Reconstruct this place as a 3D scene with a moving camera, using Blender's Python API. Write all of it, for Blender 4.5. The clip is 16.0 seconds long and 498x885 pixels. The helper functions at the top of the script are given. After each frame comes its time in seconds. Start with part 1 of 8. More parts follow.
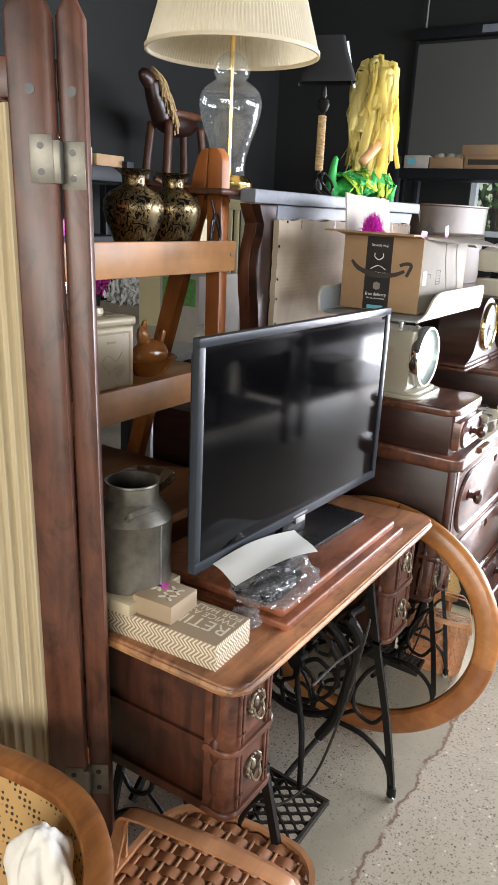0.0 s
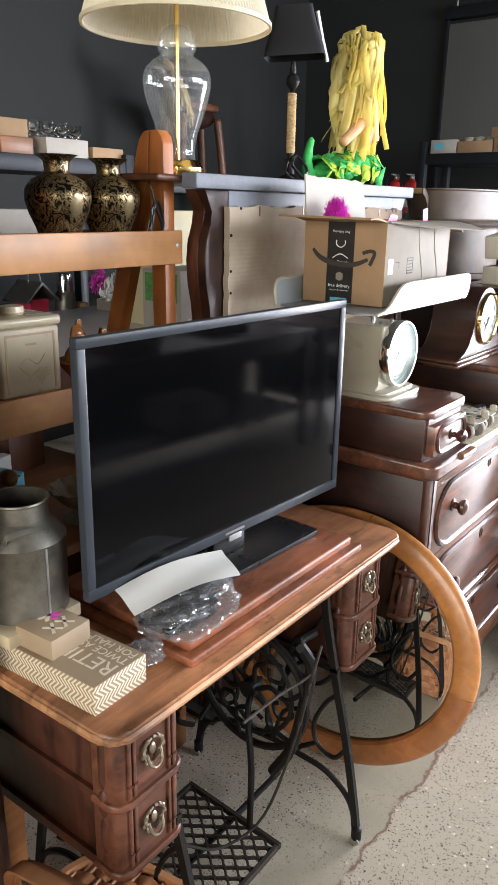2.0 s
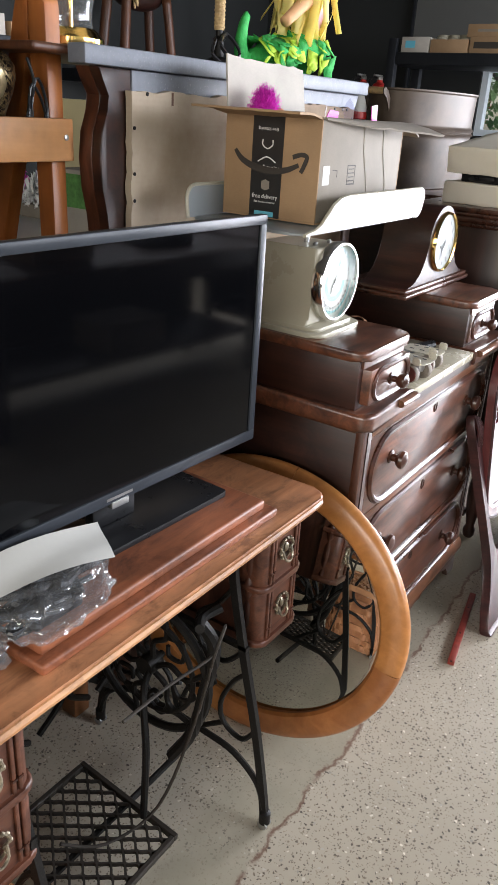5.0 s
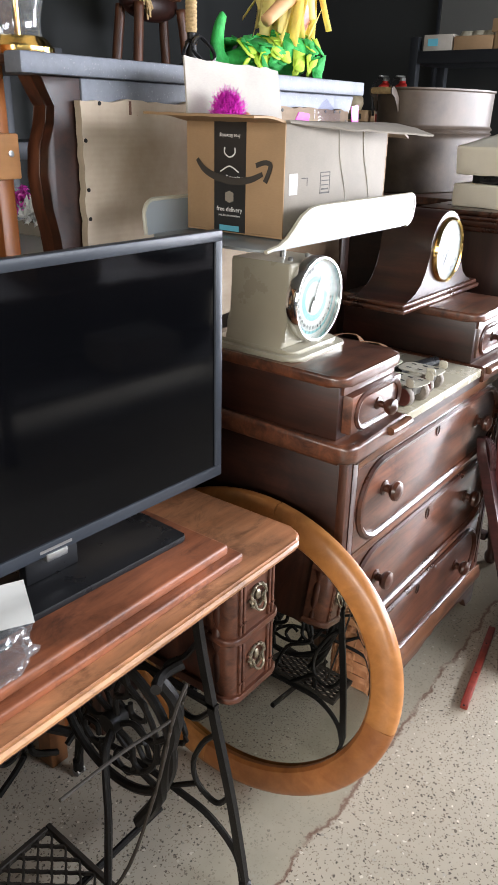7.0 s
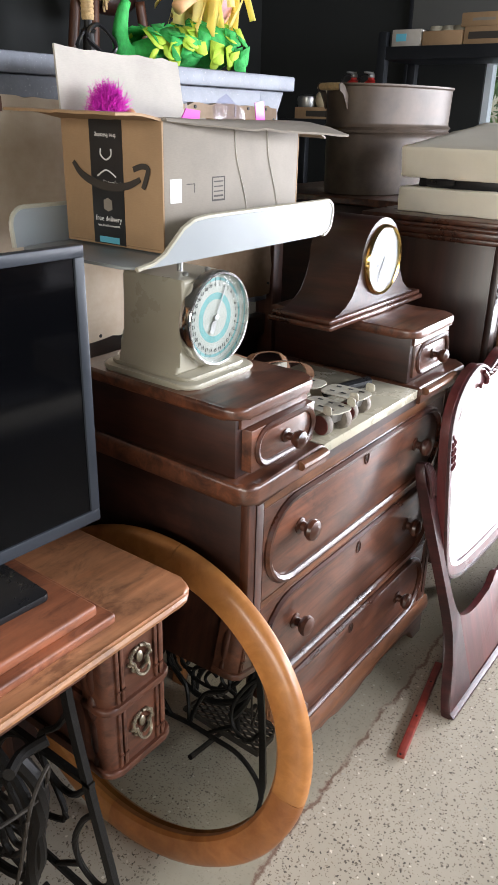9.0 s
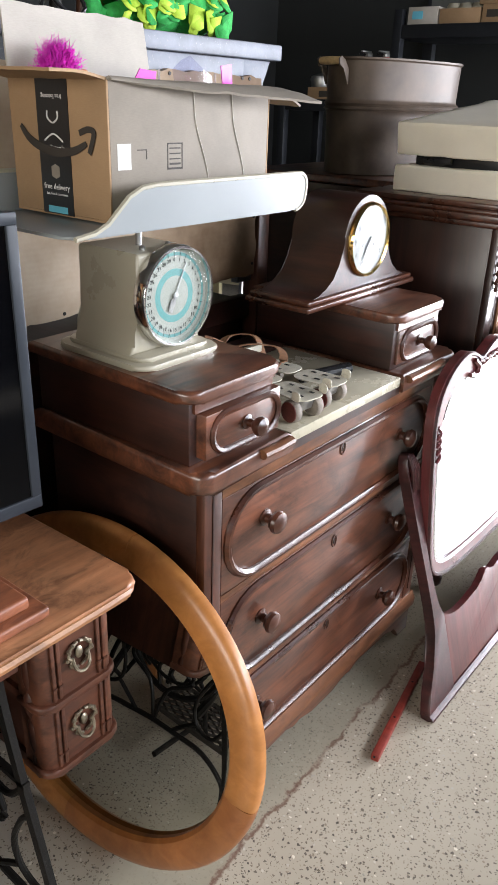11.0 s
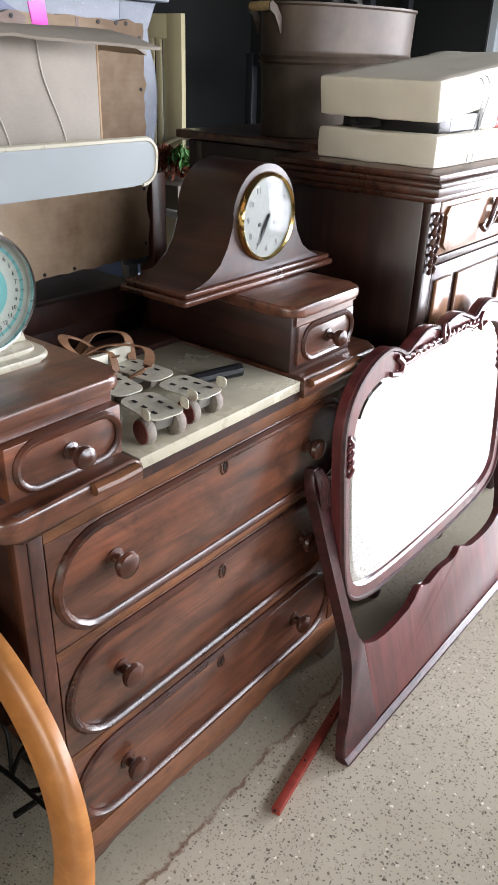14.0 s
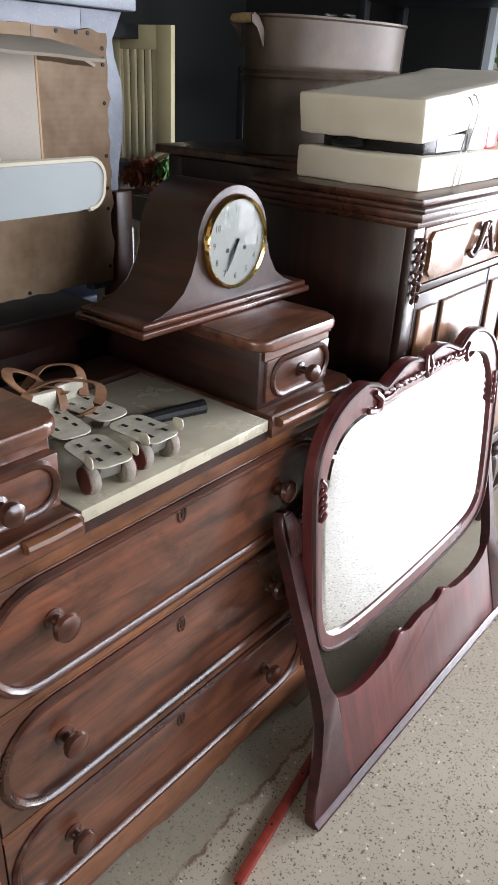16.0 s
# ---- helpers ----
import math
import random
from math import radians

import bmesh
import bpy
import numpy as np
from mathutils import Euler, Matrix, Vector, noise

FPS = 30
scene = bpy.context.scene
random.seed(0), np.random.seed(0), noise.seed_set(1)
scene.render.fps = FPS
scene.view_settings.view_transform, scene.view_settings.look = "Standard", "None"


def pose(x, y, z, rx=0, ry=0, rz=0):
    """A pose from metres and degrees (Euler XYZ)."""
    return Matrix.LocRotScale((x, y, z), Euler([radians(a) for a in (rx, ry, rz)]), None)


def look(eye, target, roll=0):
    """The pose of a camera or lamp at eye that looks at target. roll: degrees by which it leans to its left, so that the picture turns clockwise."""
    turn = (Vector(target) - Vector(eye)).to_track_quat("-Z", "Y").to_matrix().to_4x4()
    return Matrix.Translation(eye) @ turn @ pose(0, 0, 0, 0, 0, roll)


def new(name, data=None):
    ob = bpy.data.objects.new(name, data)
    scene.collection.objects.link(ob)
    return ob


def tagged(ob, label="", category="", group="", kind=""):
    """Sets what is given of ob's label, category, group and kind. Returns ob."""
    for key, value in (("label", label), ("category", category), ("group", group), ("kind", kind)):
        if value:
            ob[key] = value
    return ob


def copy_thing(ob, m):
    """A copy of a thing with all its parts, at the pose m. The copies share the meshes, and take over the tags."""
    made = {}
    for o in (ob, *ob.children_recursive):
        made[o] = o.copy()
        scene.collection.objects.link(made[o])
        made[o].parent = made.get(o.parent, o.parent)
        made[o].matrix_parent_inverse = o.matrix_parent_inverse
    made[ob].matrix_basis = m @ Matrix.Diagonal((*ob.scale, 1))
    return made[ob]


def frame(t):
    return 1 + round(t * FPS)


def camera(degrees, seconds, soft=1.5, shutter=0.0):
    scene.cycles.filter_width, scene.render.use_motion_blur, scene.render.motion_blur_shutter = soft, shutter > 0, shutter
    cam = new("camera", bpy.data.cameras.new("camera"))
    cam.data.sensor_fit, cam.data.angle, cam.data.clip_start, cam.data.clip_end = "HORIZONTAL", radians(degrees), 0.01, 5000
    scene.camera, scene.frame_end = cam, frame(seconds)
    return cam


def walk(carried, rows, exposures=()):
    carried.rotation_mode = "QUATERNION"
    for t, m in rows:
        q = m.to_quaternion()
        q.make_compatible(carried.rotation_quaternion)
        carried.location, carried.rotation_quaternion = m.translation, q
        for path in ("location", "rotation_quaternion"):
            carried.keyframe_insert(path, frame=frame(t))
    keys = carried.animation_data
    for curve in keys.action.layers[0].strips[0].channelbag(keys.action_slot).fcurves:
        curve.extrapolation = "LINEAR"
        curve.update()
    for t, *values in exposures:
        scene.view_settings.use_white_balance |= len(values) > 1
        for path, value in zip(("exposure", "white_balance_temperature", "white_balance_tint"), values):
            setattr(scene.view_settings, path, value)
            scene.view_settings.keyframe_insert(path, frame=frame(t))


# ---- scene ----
cam = camera(36.8, 16.0, soft=1.15)
METRES, EYE, TILT, LEAN, TURN = 1.96, 1.517, 0.0, 0.0, 32.1
ROWS = [
    (0.0, 0.0, 0.0, 0.0, 0.8, -17.09, -2.59),
    (0.5, 0.0294, 0.0198, 0.0026, -0.52, -16.87, -2.19),
    (1.0, 0.0893, 0.0471, 0.0067, -0.36, -16.64, -1.9),
    (1.5, 0.1263, 0.074, -0.0001, 1.7, -16.92, -1.45),
    (2.0, 0.1347, 0.0919, -0.0078, 4.78, -17.49, -1.03),
    (2.5, 0.1444, 0.1066, -0.0232, 7.01, -20.5, -1.84),
    (3.0, 0.1457, 0.1195, -0.0333, 8.03, -22.96, -2.49),
    (3.5, 0.1346, 0.1625, -0.0255, 6.84, -23.69, -3.51),
    (4.0, 0.1286, 0.1986, -0.0253, 2.53, -23.6, -4.32),
    (4.5, 0.1492, 0.2161, -0.0234, 2.22, -23.79, -3.64),
    (5.0, 0.188, 0.2406, -0.0202, 2.68, -23.89, -3.34),
    (5.2, 0.2006, 0.2517, -0.0212, 2.6, -23.9, -3.35),
    (7.3, 0.2750, 0.3445, -0.0200, 5.7, -23.4, -1.0),
    (7.5, 0.2752, 0.3672, -0.0186, 3.91, -23.09, -1.64),
    (8.0, 0.2771, 0.398, -0.0275, 0.66, -23.35, -1.93),
    (8.5, 0.3103, 0.4111, -0.0219, 2.34, -23.32, -1.2),
    (9.0, 0.3466, 0.4247, -0.0182, 4.92, -23.6, -1.34),
    (9.2, 0.3590, 0.4280, -0.0165, 5.9, -23.65, -1.0),
    (11.3, 0.4105, 0.4855, -0.0345, 6.65, -24.7, -2.15),
    (11.5, 0.411, 0.506, -0.0345, 6.04, -24.57, -2.4),
    (12.0, 0.4059, 0.5351, -0.0404, 2.77, -25.79, -2.77),
    (12.5, 0.43, 0.5556, -0.0387, 3.2, -26.68, -2.12),
    (13.0, 0.4654, 0.5806, -0.0365, 4.73, -27.3, -1.58),
    (13.5, 0.4943, 0.6027, -0.0358, 5.98, -27.36, -1.58),
    (14.0, 0.5142, 0.6182, -0.0373, 7.13, -27.24, -1.67),
    (14.5, 0.5272, 0.6255, -0.0391, 7.78, -27.1, -1.53),
    (15.0, 0.539, 0.629, -0.0407, 8.39, -26.98, -1.5),
    (15.5, 0.5443, 0.6422, -0.0414, 8.84, -26.91, -1.68),
    (16.0, 0.5354, 0.6866, -0.0352, 7.17, -26.45, -2.56),
]
walk(cam, [(t, pose(0, 0, EYE, TILT, LEAN, TURN) @ pose(METRES * x, METRES * y, METRES * z, 90 + pitch, roll, yaw)) for t, x, y, z, yaw, pitch, roll in ROWS],
     [(0.0, 0.12), (0.7, 0.03), (1.5, 0.02), (2.0, 0.16), (2.6, 0.22), (3.6, 0.2), (4.6, -0.10), (5.2, -0.10), (7.5, 0.20), (8.4, -0.18), (9.2, 0.0), (11.3, -0.14), (12.5, -0.50), (14.0, -0.25), (15.4, -0.22), (16.0, -0.44)])


# ---- light ----
world = bpy.data.worlds.new("world")
scene.world = world
world.use_nodes = True
_wn = world.node_tree.nodes
_sky = _wn.new("ShaderNodeTexSky")
_sky.sky_type, _sky.sun_disc = "NISHITA", False
_sky.sun_elevation, _sky.sun_rotation = radians(48), radians(70)
world.node_tree.links.new(_sky.outputs[0], _wn["Background"].inputs[0])
_wn["Background"].inputs[1].default_value = 0.12

sun = new("sun", bpy.data.lights.new("sun", "SUN"))
sun.data.energy, sun.data.angle, sun.data.color = 2.0, radians(12), (1.0, 0.96, 0.9)
sun.matrix_world = look((12, 6, 14), (0, 2, 0))


def window_light(name, eye, target, w, h, watts, colour):
    lamp = new(name, bpy.data.lights.new(name, "AREA"))
    lamp.data.shape, lamp.data.size, lamp.data.size_y = "RECTANGLE", w, h
    lamp.data.energy, lamp.data.color = watts, colour
    lamp.matrix_world = look(eye, target)
    return lamp


window_light("daylight_side", (3.32, 4.2, 2.12), (0, 4.2, 1.2), 4.2, 1.15, 340, (0.865, 0.90, 1.0))
window_light("daylight_front", (0.6, -2.95, 1.9), (0.6, 0, 1.3), 3.9, 1.5, 205, (1.0, 0.95, 0.87))
window_light("daylight_back", (1.75, 7.05, 1.25), (1.75, 0, 1.0), 2.8, 2.4, 700, (0.89, 0.91, 1.0))

# ---- materials ----


def material(name, rough=0.6, metal=0.0):
    m = bpy.data.materials.new(name)
    m.use_nodes = True
    n, l = m.node_tree.nodes, m.node_tree.links
    b = n["Principled BSDF"]
    b.inputs["Roughness"].default_value, b.inputs["Metallic"].default_value = rough, metal
    return m, n, l, b


def coords(n, l, scale=(1, 1, 1), turn=(0, 0, 0)):
    c, m = n.new("ShaderNodeTexCoord"), n.new("ShaderNodeMapping")
    m.inputs["Scale"].default_value = scale
    m.inputs["Rotation"].default_value = turn
    l.new(c.outputs["Object"], m.inputs["Vector"])
    return m.outputs["Vector"]


def noise_tex(n, l, vec, scale, detail=4.0, rough=0.55, distort=0.0):
    t = n.new("ShaderNodeTexNoise")
    t.inputs["Scale"].default_value, t.inputs["Detail"].default_value = scale, detail
    t.inputs["Roughness"].default_value, t.inputs["Distortion"].default_value = rough, distort
    l.new(vec, t.inputs["Vector"])
    return t.outputs["Fac"]


def ramp(n, l, fac, stops):
    r = n.new("ShaderNodeValToRGB")
    e = r.color_ramp.elements
    e[0].position, e[0].color = stops[0][0], (*stops[0][1], 1)
    e[1].position, e[1].color = stops[-1][0], (*stops[-1][1], 1)
    for p, c in stops[1:-1]:
        x = e.new(p)
        x.color = (*c, 1)
    l.new(fac, r.inputs["Fac"])
    return r.outputs["Color"]


def mix(n, l, fac, a, b, mode="MIX"):
    m = n.new("ShaderNodeMix")
    m.data_type, m.blend_type = "RGBA", mode
    for s, v in ((m.inputs["Factor"], fac), (m.inputs["A"], a), (m.inputs["B"], b)):
        if isinstance(v, (int, float)):
            s.default_value = v
        elif isinstance(v, tuple):
            s.default_value = (*v, 1)
        else:
            l.new(v, s)
    return m.outputs["Result"]


def bump(n, l, b, height, strength=0.3, dist=0.002):
    k = n.new("ShaderNodeBump")
    k.inputs["Strength"].default_value, k.inputs["Distance"].default_value = strength, dist
    l.new(height, k.inputs["Height"])
    l.new(k.outputs["Normal"], b.inputs["Normal"])


def rough_range(n, l, b, fac, lo, hi):
    m = n.new("ShaderNodeMapRange")
    m.inputs["To Min"].default_value, m.inputs["To Max"].default_value = lo, hi
    l.new(fac, m.inputs["Value"])
    l.new(m.outputs["Result"], b.inputs["Roughness"])


def wood(name, dark, light, axis="y", rough=0.35, wear=None, wear_amount=0.62, grain=1.0, coat=0.0):
    """Grain runs along axis."""
    m, n, l, b = material(name, rough)
    s = {"x": (2.0, 26, 26), "y": (26, 2.0, 26), "z": (26, 26, 2.0)}[axis]
    v = coords(n, l, tuple(k * grain for k in s))
    f = noise_tex(n, l, v, 1.3, 6, 0.62, 0.6)
    col = ramp(n, l, f, [(0.30, dark), (0.52, tuple((a + c) / 2 for a, c in zip(dark, light))), (0.72, light)])
    big = noise_tex(n, l, coords(n, l), 4.5, 5, 0.6)
    col = mix(n, l, 0.7, col, ramp(n, l, big, [(0.30, (0.42, 0.38, 0.36)), (0.70, (1.35, 1.22, 1.12))]), "MULTIPLY")
    mott = not wear or noise_tex(n, l, coords(n, l, {"x": (0.45, 1, 1), "y": (1, 0.45, 1), "z": (1, 1, 0.45)}[axis]), 17, 7, 0.72, 0.8)
    col = col if not wear else mix(n, l, 0.95, col, ramp(n, l, mott, [(0.34, (0.42, 0.38, 0.37)), (0.5, (1.0, 1.0, 1.0)), (0.70, (1.32, 1.22, 1.15))]), "MULTIPLY")
    if wear:
        spots = noise_tex(n, l, coords(n, l), 38, 6, 0.7)
        f2 = ramp(n, l, spots, [(wear_amount, (0, 0, 0)), (wear_amount + 0.08, (1, 1, 1))])
        col = mix(n, l, f2, col, wear)
    l.new(col, b.inputs["Base Color"])
    rough_range(n, l, b, big, rough - 0.1, rough + 0.16)
    b.inputs["Coat Weight"].default_value = coat
    b.inputs["Coat Roughness"].default_value = 0.2
    bump(n, l, b, f, 0.25, 0.0012)
    return m


def paint(name, colour, rough=0.5, var=0.12, scale=6.0, metal=0.0, bumpy=0.15, fleck=None):
    m, n, l, b = material(name, rough, metal)
    v = coords(n, l)
    f = noise_tex(n, l, v, scale, 6, 0.65)
    col = ramp(n, l, f, [(0.3, tuple(c * (1 - var) for c in colour)), (0.7, tuple(min(c * (1 + var), 1) for c in colour))])
    fine = noise_tex(n, l, v, scale * 22, 3, 0.6)
    if fleck:
        col = mix(n, l, ramp(n, l, fine, [(0.62, (0, 0, 0)), (0.7, (1, 1, 1))]), col, fleck)
    l.new(col, b.inputs["Base Color"])
    rough_range(n, l, b, f, max(rough - 0.08, 0.02), min(rough + 0.1, 1))
    if bumpy:
        bump(n, l, b, fine, bumpy, 0.001)
    return m


def glass(name, tint=(1, 1, 1), rough=0.0, ior=1.45, thin=False):
    m, n, l, b = material(name, rough)
    b.inputs["Base Color"].default_value = (*tint, 1)
    b.inputs["Transmission Weight"].default_value, b.inputs["IOR"].default_value = 1.0, ior
    if thin:
        t, x = n.new("ShaderNodeBsdfTransparent"), n.new("ShaderNodeMixShader")
        t.inputs["Color"].default_value = (*tint, 1)
        g = n.new("ShaderNodeBsdfGlossy")
        g.inputs["Roughness"].default_value = rough
        x.inputs[0].default_value = (ior - 1) * 0.12
        l.new(t.outputs[0], x.inputs[1])
        l.new(g.outputs[0], x.inputs[2])
        l.new(x.outputs[0], n["Material Output"].inputs["Surface"])
    return m


M = {}
M["walnut"] = wood("walnut", (0.034, 0.0125, 0.008), (0.185, 0.068, 0.034), "y", 0.36, (0.30, 0.16, 0.09), 0.68, coat=0.8)
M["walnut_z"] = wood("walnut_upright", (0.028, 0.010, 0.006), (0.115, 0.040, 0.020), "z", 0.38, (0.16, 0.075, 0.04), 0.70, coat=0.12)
# Sides kept darker than the fronts: their shade is put into the colour.
M["walnut_x"] = wood("walnut_side_shaded", (0.013, 0.0045, 0.003), (0.045, 0.014, 0.008), "x", 0.40, (0.10, 0.05, 0.03), 0.72, coat=0.08)
M["walnut_edge"] = wood("walnut_worn_edge", (0.085, 0.034, 0.016), (0.24, 0.105, 0.048), "y", 0.36, (0.05, 0.02, 0.012), 0.66, coat=0.2)
M["moulding"] = wood("walnut_moulding", (0.028, 0.010, 0.006), (0.100, 0.036, 0.020), "y", 0.27, (0.16, 0.09, 0.06), 0.72, coat=0.3)
M["oak_top"] = wood("oak_top", (0.24, 0.105, 0.048), (0.44, 0.215, 0.105), "y", 0.42, (0.16, 0.06, 0.028), 0.67)
M["oak_lid"] = wood("oak_lid", (0.17, 0.056, 0.025), (0.32, 0.118, 0.055), "y", 0.46, (0.42, 0.24, 0.13), 0.72)
M["oak_edge"] = wood("oak_edge", (0.30, 0.145, 0.066), (0.52, 0.29, 0.135), "y", 0.42, (0.16, 0.06, 0.03), 0.64)
M["oak_dark"] = wood("oak_dark", (0.030, 0.009, 0.005), (0.105, 0.036, 0.019), "z", 0.42, (0.22, 0.13, 0.09), 0.72)
M["oak_carved"] = wood("oak_carved", (0.055, 0.018, 0.010), (0.17, 0.066, 0.036), "y", 0.42, (0.28, 0.17, 0.12), 0.70)
M["honey"] = wood("honey_wood", (0.36, 0.145, 0.038), (0.53, 0.24, 0.072), "z", 0.33, None, coat=0.3, grain=0.7)
M["honey_dark"] = wood("honey_wood_redder", (0.29, 0.105, 0.030), (0.44, 0.18, 0.055), "z", 0.36, None, coat=0.3, grain=0.7)
M["easel"] = wood("easel_wood", (0.30, 0.095, 0.022), (0.46, 0.17, 0.045), "z", 0.38, grain=0.8)
M["easel_slat"] = wood("easel_slat_wood", (0.50, 0.25, 0.095), (0.60, 0.32, 0.14), "y", 0.4, grain=0.8)
M["mahogany"] = wood("red_mahogany", (0.055, 0.012, 0.014), (0.150, 0.034, 0.036), "y", 0.28, None, coat=0.5)
M["mahogany_dark"] = wood("dark_mahogany", (0.020, 0.006, 0.007), (0.065, 0.017, 0.018), "z", 0.36, (0.12, 0.05, 0.045), 0.72, coat=0.08)
M["red_wood"] = wood("raw_red_wood", (0.20, 0.025, 0.016), (0.36, 0.055, 0.035), "y", 0.5)
# Dark carcass, lighter front: daylight falling on the front is put into its colour.
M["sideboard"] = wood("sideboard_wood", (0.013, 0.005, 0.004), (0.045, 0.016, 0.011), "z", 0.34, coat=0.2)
M["sideboard_lit_front"] = wood("sideboard_lit_front_wood", (0.14, 0.070, 0.036), (0.34, 0.175, 0.092), "z", 0.28, coat=0.5)
M["screen_wood"] = wood("screen_wood", (0.060, 0.022, 0.013), (0.145, 0.058, 0.034), "z", 0.36, (0.2, 0.1, 0.06), 0.73)
M["brown_table"] = wood("brown_table_wood", (0.19, 0.075, 0.026), (0.34, 0.15, 0.055), "y", 0.4)
M["chair_wood"] = wood("chair_wood", (0.16, 0.058, 0.016), (0.33, 0.135, 0.04), "y", 0.3, coat=0.3)
M["hutch_wood"] = wood("hutch_wood", (0.055, 0.020, 0.010), (0.15, 0.06, 0.028), "z", 0.4)
M["iron"] = paint("black_iron", (0.010, 0.009, 0.008), 0.46, 0.3, 14, 0.05, 0.4, (0.035, 0.031, 0.027))
M["treadle_iron"] = paint("dusty_iron", (0.034, 0.028, 0.022), 0.65, 0.3, 20, 0.1, 0.5)
M["brass_pull"] = paint("aged_brass", (0.30, 0.26, 0.19), 0.36, 0.35, 60, 0.85, 0.2)
M["brass"] = paint("polished_brass", (0.72, 0.50, 0.18), 0.14, 0.1, 10, 1.0, 0)
M["chrome"] = paint("chrome", (0.75, 0.75, 0.74), 0.12, 0.08, 20, 1.0, 0)
M["steel"] = paint("dull_steel", (0.42, 0.42, 0.41), 0.32, 0.2, 16, 0.9, 0.1)
M["tv_frame"] = paint("tv_frame_plastic", (0.030, 0.035, 0.043), 0.34, 0.08, 10, 0.0, 0.05)
M["black_plastic"] = paint("black_plastic", (0.012, 0.012, 0.013), 0.28, 0.1, 10, 0.0, 0.05)
M["screen"] = paint("tv_screen", (0.0018, 0.0019, 0.0024), 0.02, 0.1, 3, 0.0, 0)
M["screen"].node_tree.nodes["Principled BSDF"].inputs["Specular IOR Level"].default_value = 0.16
M["cream"] = paint("cream_enamel", (0.38, 0.35, 0.27), 0.28, 0.06, 5, 0.0, 0.03)
M["cream_white"] = paint("white_enamel", (0.25, 0.272, 0.278), 0.30, 0.04, 5, 0.0, 0.03)
M["ceramic"] = paint("cream_ceramic", (0.50, 0.42, 0.28), 0.28, 0.08, 9, 0.0, 0.03)
M["marble"] = paint("grey_marble", (0.44, 0.40, 0.30), 0.26, 0.16, 7, 0.0, 0.02)
M["foam"] = paint("white_foam", (0.70, 0.645, 0.54), 0.78, 0.05, 8, 0.0, 0.5)
M["tub"] = paint("aged_tin", (0.070, 0.050, 0.036), 0.45, 0.45, 7, 0.12, 0.1)
M["galvanised"] = paint("galvanised_tin", (0.155, 0.145, 0.12), 0.40, 0.5, 14, 0.6, 0.12)
M["wall"] = paint("charcoal_wall", (0.023, 0.0245, 0.024), 0.66, 0.10, 1.2, 0.0, 0.25)
M["wall_light"] = paint("grey_door_paint", (0.13, 0.132, 0.125), 0.55, 0.08, 1.0, 0.0, 0.2)
M["ceiling"] = paint("dark_ceiling", (0.03, 0.03, 0.03), 0.8, 0.1, 1.0)
M["black_shelf"] = paint("black_shelf_steel", (0.022, 0.024, 0.028), 0.42, 0.12, 8, 0.3, 0.05)
M["grey_paint"] = paint("blue_grey_paint", (0.165, 0.18, 0.215), 0.5, 0.30, 9, 0.0, 0.3, (0.26, 0.26, 0.28))
# Darker copy of the blue-grey paint, with a stile's shade in its colour.
M["grey_shaded"] = paint("shaded_grey_paint", (0.055, 0.055, 0.062), 0.5, 0.3, 9, 0.0, 0.3, (0.11, 0.11, 0.12))
M["white"] = paint("white_plastic", (0.75, 0.76, 0.76), 0.4, 0.04, 5)
M["paper"] = paint("paper", (0.60, 0.59, 0.55), 0.72, 0.04, 8)
M["cloth"] = paint("white_cloth", (0.74, 0.71, 0.64), 0.9, 0.06, 12, 0, 0.6)
M["black_cloth"] = paint("black_cloth", (0.016, 0.016, 0.018), 0.9, 0.2, 30, 0, 0.5)
M["fabric"] = None
M["red"] = paint("red_enamel", (0.50, 0.025, 0.02), 0.3, 0.1, 8)
M["rope"] = paint("jute_rope", (0.45, 0.31, 0.15), 0.9, 0.25, 60, 0, 0.8)
M["leather"] = paint("old_leather", (0.25, 0.125, 0.065), 0.6, 0.3, 30, 0, 0.5)
M["clearglass"] = glass("clear_glass", (0.98, 0.99, 0.98))
M["amberglass"] = paint("amber_glass", (0.42, 0.155, 0.035), 0.1, 0.2, 20, 0.0, 0.1)
M["amberglass"].node_tree.nodes["Principled BSDF"].inputs["Transmission Weight"].default_value = 0.35
M["dial_cover"] = glass("dial_cover_glass", (0.97, 0.98, 0.98), 0.02, 1.12, True)
M["thin_glass"] = glass("thin_glass", (0.97, 0.98, 0.98), 0.02, 1.45, True)


def clear_body(name):
    """Thin clear glass; a faint diffuse share stands in for pale reflections."""
    m, n, l, b = material(name, 0.0)
    t, g, x = n.new("ShaderNodeBsdfTransparent"), n.new("ShaderNodeBsdfGlossy"), n.new("ShaderNodeMixShader")
    d, y = n.new("ShaderNodeBsdfDiffuse"), n.new("ShaderNodeMixShader")
    t.inputs["Color"].default_value = (0.95, 0.97, 0.97, 1)
    d.inputs["Color"].default_value = (0.80, 0.83, 0.84, 1)
    g.inputs["Roughness"].default_value = 0.06
    x.inputs[0].default_value, y.inputs[0].default_value = 0.09, 0.07
    l.new(t.outputs[0], x.inputs[1])
    l.new(g.outputs[0], x.inputs[2])
    l.new(x.outputs[0], y.inputs[1])
    l.new(d.outputs[0], y.inputs[2])
    l.new(y.outputs[0], n["Material Output"].inputs["Surface"])
    return m


